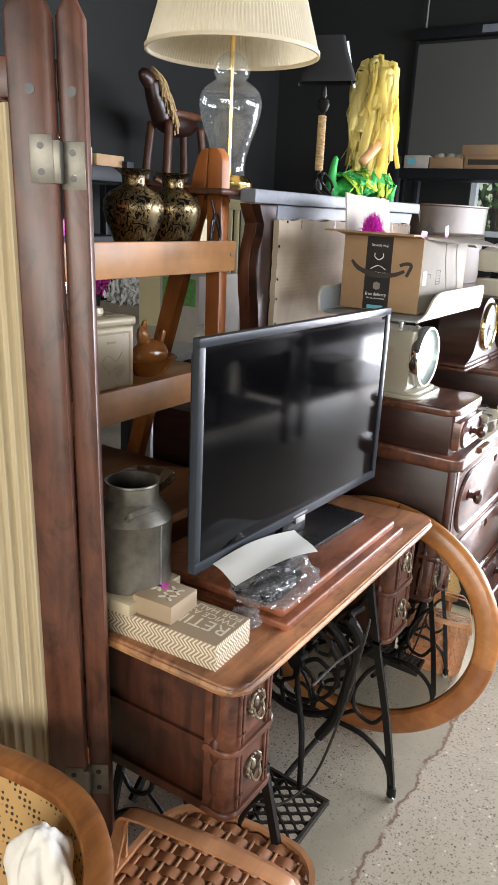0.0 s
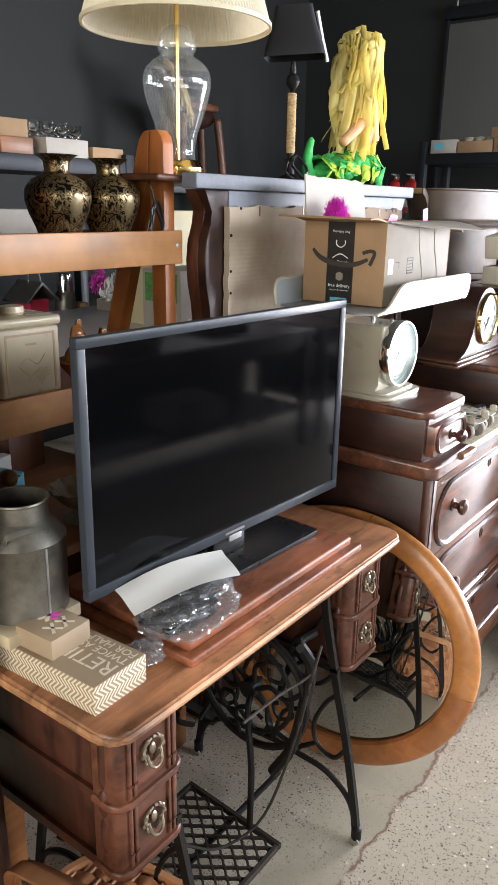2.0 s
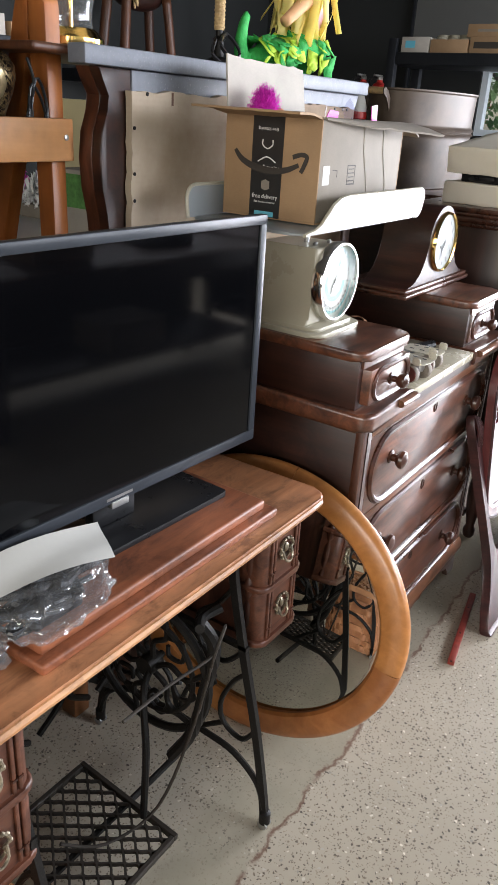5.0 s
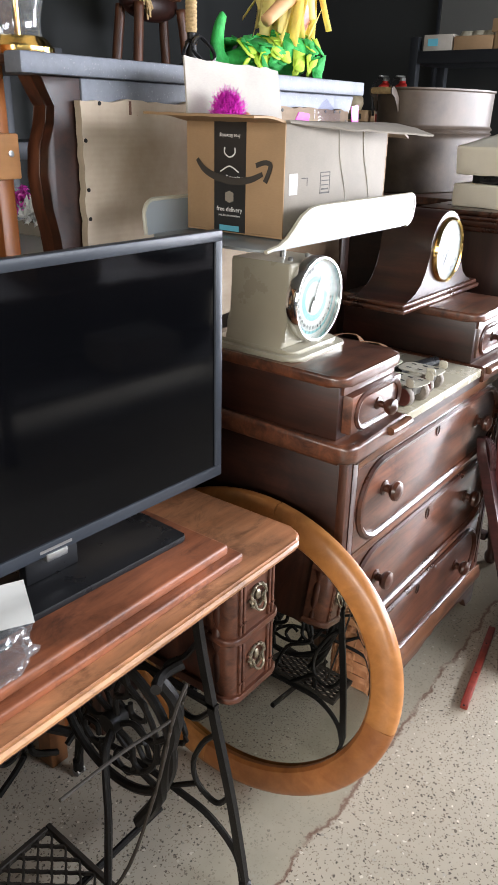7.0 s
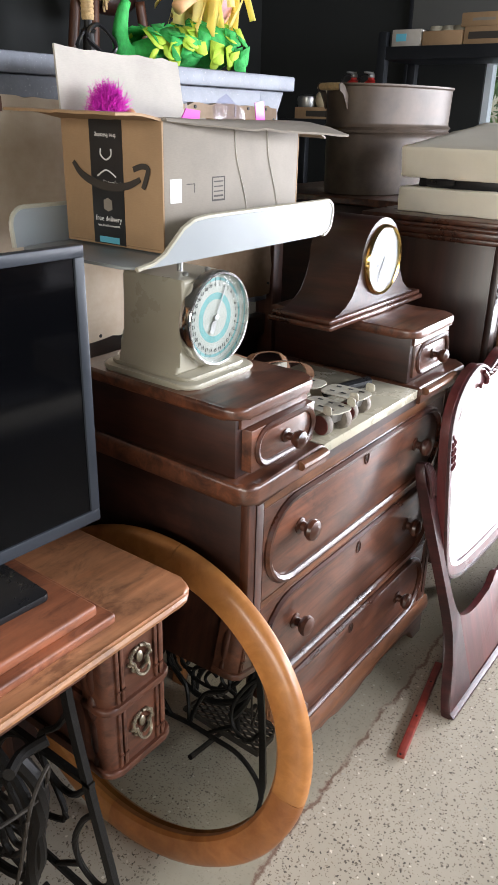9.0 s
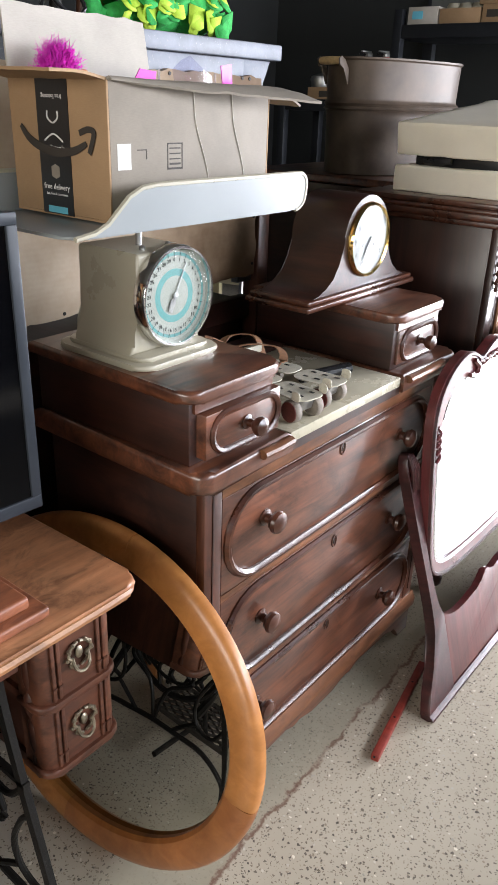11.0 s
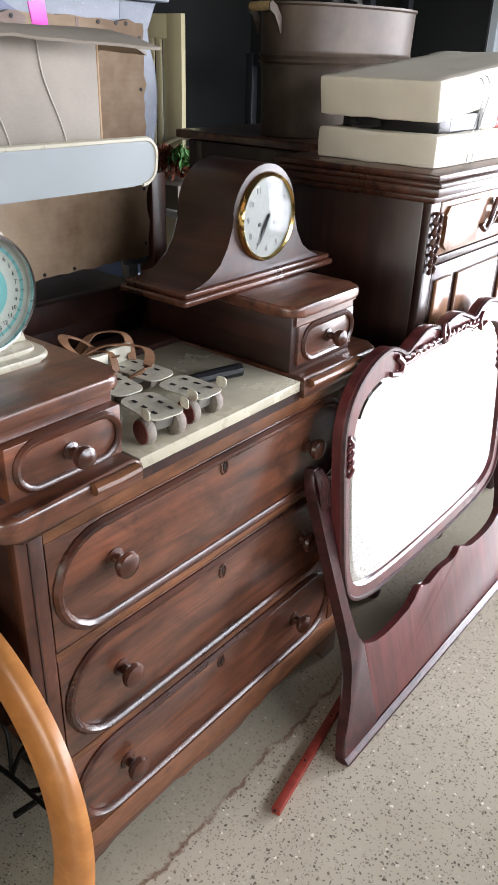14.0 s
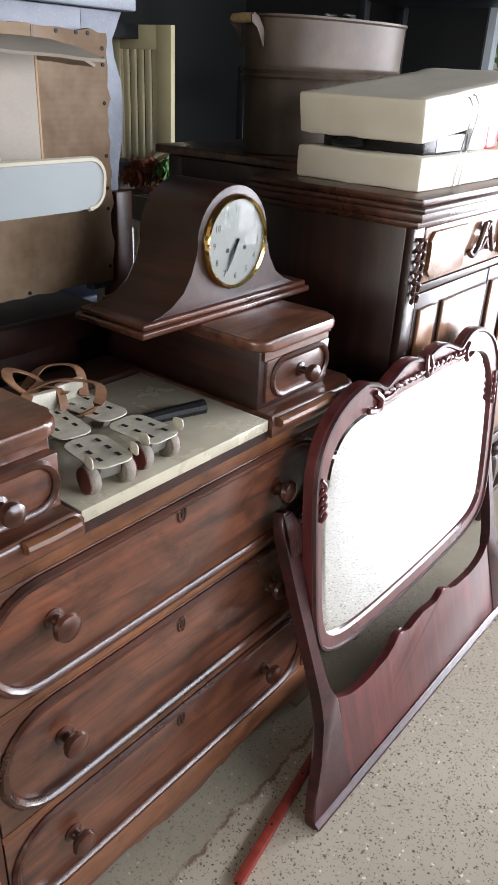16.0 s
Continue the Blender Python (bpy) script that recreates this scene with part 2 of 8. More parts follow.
M["urn_glass"] = clear_body("urn_glass")
M["film"] = glass("plastic_film", (0.90, 0.91, 0.92), 0.16, 2.0, True)
_f = M["film"].node_tree
_d, _m = _f.nodes.new("ShaderNodeBsdfDiffuse"), _f.nodes.new("ShaderNodeMixShader")
_d.inputs["Color"].default_value = (0.75, 0.76, 0.77, 1)
_m.inputs[0].default_value = 0.07
_o = _f.nodes["Material Output"].inputs["Surface"]
_f.links.new(_o.links[0].from_socket, _m.inputs[1])
_f.links.new(_d.outputs[0], _m.inputs[2])
_f.links.new(_m.outputs[0], _o)


def mirror_material():
    m, n, l, b = material("mirror_silver", 0.012, 1.0)
    b.inputs["Base Color"].default_value = (0.86, 0.88, 0.87, 1)
    return m


M["mirror"] = mirror_material()
# Round mirror: the dark room it reflects is put into a dimmer silver colour.
M["mirror_dim"] = mirror_material()
M["mirror_dim"].name = "dimmed_mirror_silver"
M["mirror_dim"].node_tree.nodes["Principled BSDF"].inputs["Base Color"].default_value = (0.56, 0.55, 0.50, 1)
for _k, _v in (("wall", 0.2), ("iron", 0.2), ("treadle_iron", 0.25), ("tub", 0.28), ("tv_frame", 0.22), ("black_shelf", 0.25), ("ceiling", 0.1), ("black_plastic", 0.3)):
    M[_k].node_tree.nodes["Principled BSDF"].inputs["Specular IOR Level"].default_value = _v


def cardboard(name, colour):
    m, n, l, b = material(name, 0.78)
    v = coords(n, l)
    f = noise_tex(n, l, v, 9, 6, 0.6)
    col = ramp(n, l, f, [(0.3, tuple(c * 0.86 for c in colour)), (0.7, tuple(c * 1.08 for c in colour))])
    fibre = noise_tex(n, l, coords(n, l, (60, 60, 400)), 2.0, 3, 0.6)
    col = mix(n, l, 0.3, col, ramp(n, l, fibre, [(0.3, (0.82, 0.8, 0.78)), (0.7, (1.1, 1.1, 1.1))]), "MULTIPLY")
    l.new(col, b.inputs["Base Color"])
    bump(n, l, b, f, 0.2, 0.004)
    return m


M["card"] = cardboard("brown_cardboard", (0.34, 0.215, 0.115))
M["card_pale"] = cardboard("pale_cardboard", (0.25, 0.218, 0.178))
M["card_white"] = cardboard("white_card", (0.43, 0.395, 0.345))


def backing_board():
    m, n, l, b = material("speckled_backing_board", 0.75)
    c = n.new("ShaderNodeTexCoord")
    sep = n.new("ShaderNodeSeparateXYZ")
    l.new(c.outputs["Object"], sep.inputs[0])
    f = noise_tex(n, l, coords(n, l), 4, 6, 0.65)
    add = n.new("ShaderNodeMath")
    add.operation = "MULTIPLY_ADD"
    l.new(sep.outputs["Y"], add.inputs[0])
    add.inputs[1].default_value = 0.75
    l.new(f, add.inputs[2])
    # Cream darkening to brown along y, broken up by noise.
    col = ramp(n, l, add.outputs[0], [(0.20, (0.46, 0.375, 0.28)), (0.55, (0.29, 0.205, 0.13)), (0.85, (0.14, 0.083, 0.042))])
    specks = noise_tex(n, l, coords(n, l), 60, 5, 0.7)
    col = mix(n, l, ramp(n, l, specks, [(0.70, (0, 0, 0)), (0.76, (1, 1, 1))]), col, (0.22, 0.13, 0.06))
    l.new(col, b.inputs["Base Color"])
    ridges = n.new("ShaderNodeTexWave")
    ridges.bands_direction = "Z"
    ridges.inputs["Scale"].default_value, ridges.inputs["Distortion"].default_value = 28, 1.2
    l.new(coords(n, l), ridges.inputs["Vector"])
    bump(n, l, b, ridges.outputs["Fac"], 0.18, 0.0012)
    return m


M["backing"] = backing_board()


def terrazzo():
    m, n, l, b = material("ground_concrete", 0.3)
    v = coords(n, l)
    base = noise_tex(n, l, v, 1.6, 6, 0.6)
    col = ramp(n, l, base, [(0.3, (0.385, 0.335, 0.255)), (0.7, (0.50, 0.445, 0.35))])
    for scale, lo, hi, stone, rnd in ((88, 0.12, 0.20, (0.11, 0.09, 0.07), 0.56), (140, 0.16, 0.26, (0.20, 0.16, 0.115), 0.34), (66, 0.10, 0.14, (0.52, 0.48, 0.40), 0.66)):
        vo = n.new("ShaderNodeTexVoronoi")
        vo.inputs["Scale"].default_value = scale
        jit = n.new("ShaderNodeVectorMath")
        jit.operation = "MULTIPLY_ADD"
        nz = n.new("ShaderNodeTexNoise")
        nz.inputs["Scale"].default_value = scale * 1.2
        l.new(v, nz.inputs["Vector"])
        l.new(nz.outputs["Color"], jit.inputs[0])
        jit.inputs[1].default_value = (0.012, 0.012, 0.012)
        l.new(v, jit.inputs[2])
        l.new(jit.outputs[0], vo.inputs["Vector"])
        inside = ramp(n, l, vo.outputs["Distance"], [(lo + 0.1, (1, 1, 1)), (hi + 0.1, (0, 0, 0))])
        sep = n.new("ShaderNodeSeparateColor")
        l.new(vo.outputs["Color"], sep.inputs[0])
        pick = ramp(n, l, sep.outputs[0], [(rnd, (0, 0, 0)), (rnd + 0.02, (1, 1, 1))])
        f = mix(n, l, 1.0, inside, pick, "MULTIPLY")
        tone = mix(n, l, sep.outputs[1], tuple(c * 0.6 for c in stone), tuple(min(1, c * 1.5) for c in stone))
        col = mix(n, l, f, col, tone)
    base_only = ramp(n, l, base, [(0.3, (0.27, 0.245, 0.18)), (0.7, (0.36, 0.325, 0.24))])
    # a thin wandering crack along the furniture, with a smooth skim coat on one side
    sp = n.new("ShaderNodeSeparateXYZ")
    l.new(v, sp.inputs[0])
    wob = noise_tex(n, l, v, 5, 6, 0.7)
    cx = n.new("ShaderNodeMath")
    cx.operation = "MULTIPLY_ADD"
    l.new(wob, cx.inputs[0])
    cx.inputs[1].default_value = 0.11
    l.new(sp.outputs["X"], cx.inputs[2])
    d1 = n.new("ShaderNodeMath")
    d1.operation = "ADD"
    l.new(cx.outputs[0], d1.inputs[0])
    d1.inputs[1].default_value = 0.438
    d2 = n.new("ShaderNodeMath")
    d2.operation = "ABSOLUTE"
    l.new(d1.outputs[0], d2.inputs[0])
    side = n.new("ShaderNodeMath")
    side.operation = "MULTIPLY_ADD"
    l.new(d1.outputs[0], side.inputs[0])
    side.inputs[1].default_value, side.inputs[2].default_value = 1.0, 0.5
    skim = ramp(n, l, side.outputs[0], [(0.30, (0, 0, 0)), (0.36, (1, 1, 1)), (0.492, (1, 1, 1)), (0.50, (0, 0, 0))])
    patchy = ramp(n, l, noise_tex(n, l, v, 3.2, 5, 0.6), [(0.36, (0.15, 0.15, 0.15)), (0.58, (0.92, 0.92, 0.92))])
    col = mix(n, l, mix(n, l, 1.0, skim, patchy, "MULTIPLY"), col, base_only)
    crack = ramp(n, l, d2.outputs[0], [(0.0022, (0.95, 0.95, 0.95)), (0.0072, (0, 0, 0))])
    breaks = ramp(n, l, noise_tex(n, l, v, 14, 4), [(0.28, (0, 0, 0)), (0.42, (1, 1, 1))])
    cf = mix(n, l, 1.0, crack, breaks, "MULTIPLY")
    col = mix(n, l, cf, col, (0.155, 0.082, 0.055))
    l.new(col, b.inputs["Base Color"])
    rough_range(n, l, b, noise_tex(n, l, v, 7, 6, 0.7), 0.30, 0.50)
    bump(n, l, b, noise_tex(n, l, v, 90, 4), 0.06, 0.001)
    return m


M["floor"] = terrazzo()

# ---- mesh helpers ----
BASE = {}


def box(bm, lo, hi, bevel=0.0, seg=2, m=None):
    r = bmesh.ops.create_cube(bm, size=1)
    vs = r["verts"]
    for v in vs:
        v.co = Vector([lo[i] + (v.co[i] + 0.5) * (hi[i] - lo[i]) for i in range(3)])
    if bevel:
        es = list({e for v in vs for e in v.link_edges})
        r = bmesh.ops.bevel(bm, geom=es, offset=bevel, segments=seg, affect="EDGES", profile=0.5, clamp_overlap=True)
        vs = list({v for f in r["faces"] for v in f.verts} | {v for v in vs if v.is_valid})
    if m is not None:
        bmesh.ops.transform(bm, matrix=m, verts=vs)
    return vs


def prism(bm, pts, lo, hi, axis="x", bevel=0.0, seg=2, m=None):
    """A flat outline pushed along an axis from lo to hi. Outline is (y,z) for x, (x,z) for y, (x,y) for z."""
    def at(p, k):
        return {"x": (k, p[0], p[1]), "y": (p[0], k, p[1]), "z": (p[0], p[1], k)}[axis]
    a = [bm.verts.new(at(p, lo)) for p in pts]
    b = [bm.verts.new(at(p, hi)) for p in pts]
    n = len(pts)
    f1, f2 = bm.faces.new(a), bm.faces.new(list(reversed(b)))
    for i in range(n):
        bm.faces.new((a[i], b[i], b[(i + 1) % n], a[(i + 1) % n]))
    vs = a + b
    if bevel:
        es = list(set(f1.edges) | set(f2.edges))
        r = bmesh.ops.bevel(bm, geom=es, offset=bevel, segments=seg, affect="EDGES", profile=0.5, clamp_overlap=True)
        vs = list({v for f in r["faces"] for v in f.verts} | {v for v in vs if v.is_valid})
    if m is not None:
        bmesh.ops.transform(bm, matrix=m, verts=[v for v in vs if v.is_valid])
    return vs


def lathe(bm, prof, seg=32, m=None, flute=0.0, flutes=0, squash=1.0):
    """A profile of (radius, height) turned about z."""
    rings = []
    for r, z in prof:
        ring = []
        for i in range(seg):
            a = 2 * math.pi * i / seg
            rr = r * (1 + flute * math.cos(a * flutes)) if flutes else r
            ring.append(bm.verts.new((rr * math.cos(a), rr * math.sin(a) * squash, z)))
        rings.append(ring)
    for a, b in zip(rings, rings[1:]):
        for i in range(seg):
            bm.faces.new((a[i], a[(i + 1) % seg], b[(i + 1) % seg], b[i]))
    for ring, flip in ((rings[0], True), (rings[-1], False)):
        if prof[0 if flip else -1][0] > 1e-5:
            bm.faces.new(list(reversed(ring)) if flip else ring)
    vs = [v for r in rings for v in r]
    if m is not None:
        bmesh.ops.transform(bm, matrix=m, verts=vs)
    return vs


def spline(pts, n=6, closed=False):
    """Smooth points through pts."""
    p = [Vector(q) for q in pts]
    k = len(p)
    out = []
    for i in range(k if closed else k - 1):
        a, b = p[(i - 1) % k] if closed or i else p[0], p[i]
        c, d = p[(i + 1) % k], p[(i + 2) % k] if closed or i + 2 < k else p[-1]
        for j in range(n):
            t = j / n
            out.append(0.5 * ((2 * b) + (c - a) * t + (2 * a - 5 * b + 4 * c - d) * t * t + (3 * b - a - 3 * c + d) * t ** 3))
    if not closed:
        out.append(p[-1])
    return out


def sweep(bm, path, section, closed=False, up=(0, 0, 1), m=None, scale=None):
    """A cross-section of (side, up) carried along path."""
    path = [Vector(p) for p in path]
    n, rings = len(path), []
    up = Vector(up)
    for i, p in enumerate(path):
        a = path[i - 1] if (closed or i) else p
        b = path[(i + 1) % n] if (closed or i + 1 < n) else p
        t = (b - a).normalized()
        s = t.cross(up)
        s = s.normalized() if s.length > 1e-4 else t.orthogonal().normalized()
        u = s.cross(t)
        k = scale(i / max(n - 1, 1)) if scale else 1
        rings.append([bm.verts.new(p + s * x * k + u * y * k) for x, y in section])
    q = len(section)
    for i in range(n if closed else n - 1):
        a, b = rings[i], rings[(i + 1) % n]
        for j in range(q):
            bm.faces.new((a[j], b[j], b[(j + 1) % q], a[(j + 1) % q]))
    if not closed:
        bm.faces.new(list(reversed(rings[0])))
        bm.faces.new(rings[-1])
    vs = [v for r in rings for v in r]
    if m is not None:
        bmesh.ops.transform(bm, matrix=m, verts=vs)
    return vs


def circle(r, n=8, squash=1.0):
    return [(r * math.cos(2 * math.pi * i / n), r * squash * math.sin(2 * math.pi * i / n)) for i in range(n)]


def tube(bm, pts, r, n=8, closed=False, smooth=5, m=None, scale=None):
    path = spline(pts, smooth, closed) if smooth else pts
    return sweep(bm, path, circle(r, n), closed, (0.13, 0.21, 0.97), m, scale)


def rounded(a0, b0, a1, b1, r, n=6, corners=(1, 1, 1, 1)):
    """Outline of a rectangle with rounded corners."""
    out = []
    for (cx, cy, s), on in zip(((a1 - r, b1 - r, 0), (a0 + r, b1 - r, 90), (a0 + r, b0 + r, 180), (a1 - r, b0 + r, 270)), corners):
        if not on:
            out.append((cx + r * (1 if s in (0, 270) else -1), cy + r * (1 if s < 180 else -1)))
            continue
        for i in range(n + 1):
            a = radians(s + 90 * i / n)
            out.append((cx + r * math.cos(a), cy + r * math.sin(a)))
    return out


def mesh_of(name, bm, mat, flat=False):
    bmesh.ops.remove_doubles(bm, verts=bm.verts, dist=1e-5)
    bmesh.ops.recalc_face_normals(bm, faces=bm.faces)
    me = bpy.data.meshes.new(name)
    bm.to_mesh(me)
    bm.free()
    me.materials.append(mat)
    if not flat:
        me.shade_smooth()
        me.set_sharp_from_angle(angle=radians(35))
    return me


def thing(name, at, label, category, group="", kind="", local=False):
    """An Empty at a thing's base; its parts are given in world places, or (local) in its own frame."""
    m = at if isinstance(at, Matrix) else Matrix.Translation(at)
    ob = tagged(new(name), label, category, group, kind)
    ob.matrix_basis = m
    ob.empty_display_size = 0.05
    BASE[ob.name] = Matrix() if local else m.inverted()
    return ob


def part(name, bm, mat, parent, label="", flat=False):
    base = BASE[parent.name]
    bm.transform(base)
    ob = new(name, mesh_of(name, bm, mat, flat))
    ob.parent = parent
    BASE[ob.name] = base
    return tagged(ob, label)


def single(name, bm, mat, at, label, category, group="", kind="", local=False, flat=False):
    """A thing that is one mesh."""
    m = at if isinstance(at, Matrix) else Matrix.Translation(at)
    if not local:
        bm.transform(m.inverted())
    ob = new(name, mesh_of(name, bm, mat, flat))
    ob.matrix_basis = m
    BASE[ob.name] = Matrix() if local else m.inverted()
    return tagged(ob, label, category, group, kind)


def B():
    return bmesh.new()


def boxes(*rows, bevel=0.0, seg=2):
    bm = B()
    for lo, hi in rows:
        box(bm, lo, hi, bevel, seg)
    return bm


def letters(text, size, m, mat, parent, name="lettering", depth=0.0006, label="", align="LEFT"):
    """Raised lettering, turned into a mesh, lying in the local xy plane of m."""
    c = bpy.data.curves.new(name, "FONT")
    c.body, c.size, c.extrude, c.align_x, c.resolution_u = text, size, depth, align, 2
    tmp = bpy.data.objects.new(name, c)
    me = bpy.data.meshes.new_from_object(tmp)
    bpy.data.objects.remove(tmp)
    bpy.data.curves.remove(c)
    me.transform(BASE[parent.name] @ m)
    me.materials.append(mat)
    ob = new(name, me)
    ob.parent = parent
    BASE[ob.name] = BASE[parent.name]
    return tagged(ob, label)


# ---- structure ----
X0, X1, Y0, Y1, H = -4.3, 3.3, -3.0, 7.1, 3.7
s = boxes(((X0 - 0.2, Y0 - 0.2, -0.12), (X1 + 0.2, Y1 + 0.2, 0)))
floor = single("floor", s, M["floor"], (0, 0, -0.12), "polished terrazzo concrete floor with a wandering crack", "floor", kind="structure")
s = boxes(((-60, -60, -0.3), (60, 60, -0.13)))
single("ground", s, paint("outside_paving", (0.35, 0.34, 0.32), 0.8), (0, 0, -0.3), "pale paving outside the building", "ground", kind="structure")
s = boxes(((X0 - 0.2, Y0 - 0.2, H), (X1 + 0.2, Y1 + 0.2, H + 0.15)))
single("ceiling", s, M["ceiling"], (0, 0, H), "dark painted ceiling high overhead", "ceiling", kind="structure")


def wall_with_openings(name, axis, at, thick, a0, a1, openings, mat, label):
    """A wall along x or y, from a0 to a1, pierced by openings (b0, b1, z0, z1)."""
    bm = B()
    def put(b0, b1, z0, z1):
        if b1 - b0 > 1e-4 and z1 - z0 > 1e-4:
            box(bm, (b0, at, z0) if axis == "x" else (at, b0, z0), (b1, at + thick, z1) if axis == "x" else (at + thick, b1, z1))
    k = a0
    for b0, b1, z0, z1 in openings:
        put(k, b0, 0, H)
        put(b0, b1, 0, z0)
        put(b0, b1, z1, H)
        k = b1
    put(k, a1, 0, H)
    return single(name, bm, mat, (a0, at, 0) if axis == "x" else (at, a0, 0), label, "wall", kind="structure", flat=True)


wall_with_openings("wall_north", "x", Y1, 0.2, X0 - 0.2, X1 + 0.2, [(-2.22, -0.75, 1.40, 1.92), (0.35, 3.1, 0.0, 2.5)], M["wall"], "charcoal painted back wall with a window")
wall_with_openings("wall_west", "y", X0 - 0.2, 0.2, Y0, Y1, [], M["wall"], "plain charcoal painted side wall")
wall_with_openings("wall_east", "y", X1, 0.2, Y0, Y1, [(-2.4, 6.4, 0.85, 2.65)], M["wall"], "charcoal painted wall with broad windows")
wall_with_openings("wall_south", "x", Y0 - 0.2, 0.2, X0 - 0.2, X1 + 0.2, [(-1.4, 2.6, 1.1, 2.7)], M["wall"], "charcoal painted front wall with a broad window")


def window(name, axis, at, b0, b1, z0, z1, bars, label):
    t = thing(name, (b0, at, z0) if axis == "x" else (at, b0, z0), label, "window", kind="structure")
    def bar(p0, p1, q0, q1, d0=-0.03, d1=0.05):
        return ((p0, at + d0, q0), (p1, at + d1, q1)) if axis == "x" else ((at + d0, p0, q0), (at + d1, p1, q1))
    f = 0.05
    part("window_frame", boxes(bar(b0, b1, z0, z0 + f), bar(b0, b1, z1 - f, z1), bar(b0, b0 + f, z0 + f, z1 - f), bar(b1 - f, b1, z0 + f, z1 - f)), M["frame_white"], t)
    step = (b1 - b0) / bars
    for i in range(1, bars):
        part("mullion", boxes(bar(b0 + i * step - 0.025, b0 + i * step + 0.025, z0 + f, z1 - f)), M["frame_white"], t)
    for i in range(bars):
        p = part("pane", boxes(bar(b0 + i * step + 0.03, b0 + (i + 1) * step - 0.03, z0 + f, z1 - f, 0.01, 0.016)), M["thin_glass"], t)
        p.visible_shadow = False
    return t


M["frame_white"] = paint("window_frame_paint", (0.62, 0.68, 0.72), 0.45, 0.05, 4)
window("window_1", "x", Y1 + 0.06, -2.22, -0.75, 1.40, 1.92, 2, "pale framed window with trees outside")
window("window_2", "y", X1 + 0.06, -2.4, 6.4, 0.85, 2.65, 6, "broad pale framed shop windows")
window("window_4", "x", Y0 - 0.12, -1.4, 2.6, 1.1, 2.7, 3, "pale framed front windows letting in daylight")
window("window_3", "x", Y1 + 0.06, 0.35, 3.1, 0.0, 2.5, 3, "glazed doors letting in bright daylight")

# ---- dresser with glove boxes ----
DX, DY0, DY1 = -0.575, 2.035, 2.955


def stadium(y0, y1, z0, z1, n=10):
    """A long outline with a half-round at each end."""
    r = (z1 - z0) / 2
    cz = (z0 + z1) / 2
    out = [(y1 - r + r * math.sin(radians(180 * i / n)), cz + r * math.cos(radians(180 * i / n))) for i in range(n + 1)]
    out += [(y0 + r - r * math.sin(radians(180 * i / n)), cz - r * math.cos(radians(180 * i / n))) for i in range(n + 1)]
    return out


def knob(parent, x, y, z, r=0.02, name="knob"):
    bm = B()
    m = pose(x, y, z, 0, 90, 0)
    lathe(bm, [(r * 0.75, 0), (r * 0.75, 0.003), (r * 0.42, 0.006), (r * 0.40, 0.016), (r * 0.8, 0.022), (r, 0.030), (r * 0.92, 0.038), (r * 0.5, 0.043), (0, 0.0445)], 20, m)
    return part(name, bm, M["moulding"], parent, "turned dark wooden knob")


def keyhole(parent, x, y, z):
    bm = B()
    ring = [(x + 0.001, y + 0.009 * math.cos(a), z + 0.015 * math.sin(a)) for a in [2 * math.pi * i / 18 for i in range(18)]]
    sweep(bm, ring, circle(0.0025, 6), True, (1, 0, 0))
    k = part("escutcheon", bm, M["moulding"], parent, "oval wooden keyhole surround")
    bm = B()
    prism(bm, [(y - 0.0022, z - 0.008), (y + 0.0022, z - 0.008), (y + 0.002, z + 0.001), (y + 0.004, z + 0.005), (y, z + 0.009), (y - 0.004, z + 0.005), (y - 0.002, z + 0.001)], x - 0.001, x + 0.0012, "x")
    part("keyhole", bm, M["black_plastic"], k)


def drawer(parent, x, y0, y1, z0, z1, moulding_w=0.010, mat="walnut", round_ends=True, inset=0.012):
    d = part("drawer", boxes(((x - 0.018, y0, z0), (x, y1, z1)), bevel=0.002), M[mat], parent, "walnut drawer front with rounded moulding")
    path = stadium(y0 + inset, y1 - inset, z0 + inset, z1 - inset, 12)
    bm = B()
    w = moulding_w
    sweep(bm, [(x, p[0], p[1]) for p in path], [(-w, 0), (-w, 0.004), (-w * 0.45, 0.010), (w * 0.2, 0.011), (w * 0.6, 0.007), (w, 0.005), (w, 0)], True, (1, 0, 0))
    part("moulding", bm, M["moulding"], d, "raised half-round ended moulding")
    return d


dresser = thing("dresser", (-0.78, 2.49, 0), "dark walnut dresser with marble inset and glove boxes", "dresser")
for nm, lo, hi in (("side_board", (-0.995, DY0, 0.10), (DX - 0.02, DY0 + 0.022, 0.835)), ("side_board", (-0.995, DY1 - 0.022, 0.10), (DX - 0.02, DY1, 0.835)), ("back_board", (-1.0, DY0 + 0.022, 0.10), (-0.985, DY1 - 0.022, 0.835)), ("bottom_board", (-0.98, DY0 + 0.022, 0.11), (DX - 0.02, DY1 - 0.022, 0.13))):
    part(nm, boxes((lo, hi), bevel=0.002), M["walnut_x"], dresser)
for y0, y1 in ((DY0 - 0.002, DY0 + 0.046), (DY1 - 0.046, DY1 + 0.002)):
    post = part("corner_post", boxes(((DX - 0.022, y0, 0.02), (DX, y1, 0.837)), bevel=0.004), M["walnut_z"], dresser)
    for g in (0.45,):
        part("bead", boxes(((DX, y0 + (y1 - y0) * g - 0.0015, 0.16), (DX + 0.002, y0 + (y1 - y0) * g + 0.0015, 0.835))), M["walnut_x"], post)
ZR = [(0.804, 0.838), (0.577, 0.593), (0.338, 0.352), (0.128, 0.136)]
for z0, z1 in ZR:
    part("rail", boxes(((DX - 0.02, DY0 + 0.046, z0), (DX - 0.001, DY1 - 0.046, z1)), bevel=0.002), M["walnut_edge"], dresser, "worn lighter walnut rail")
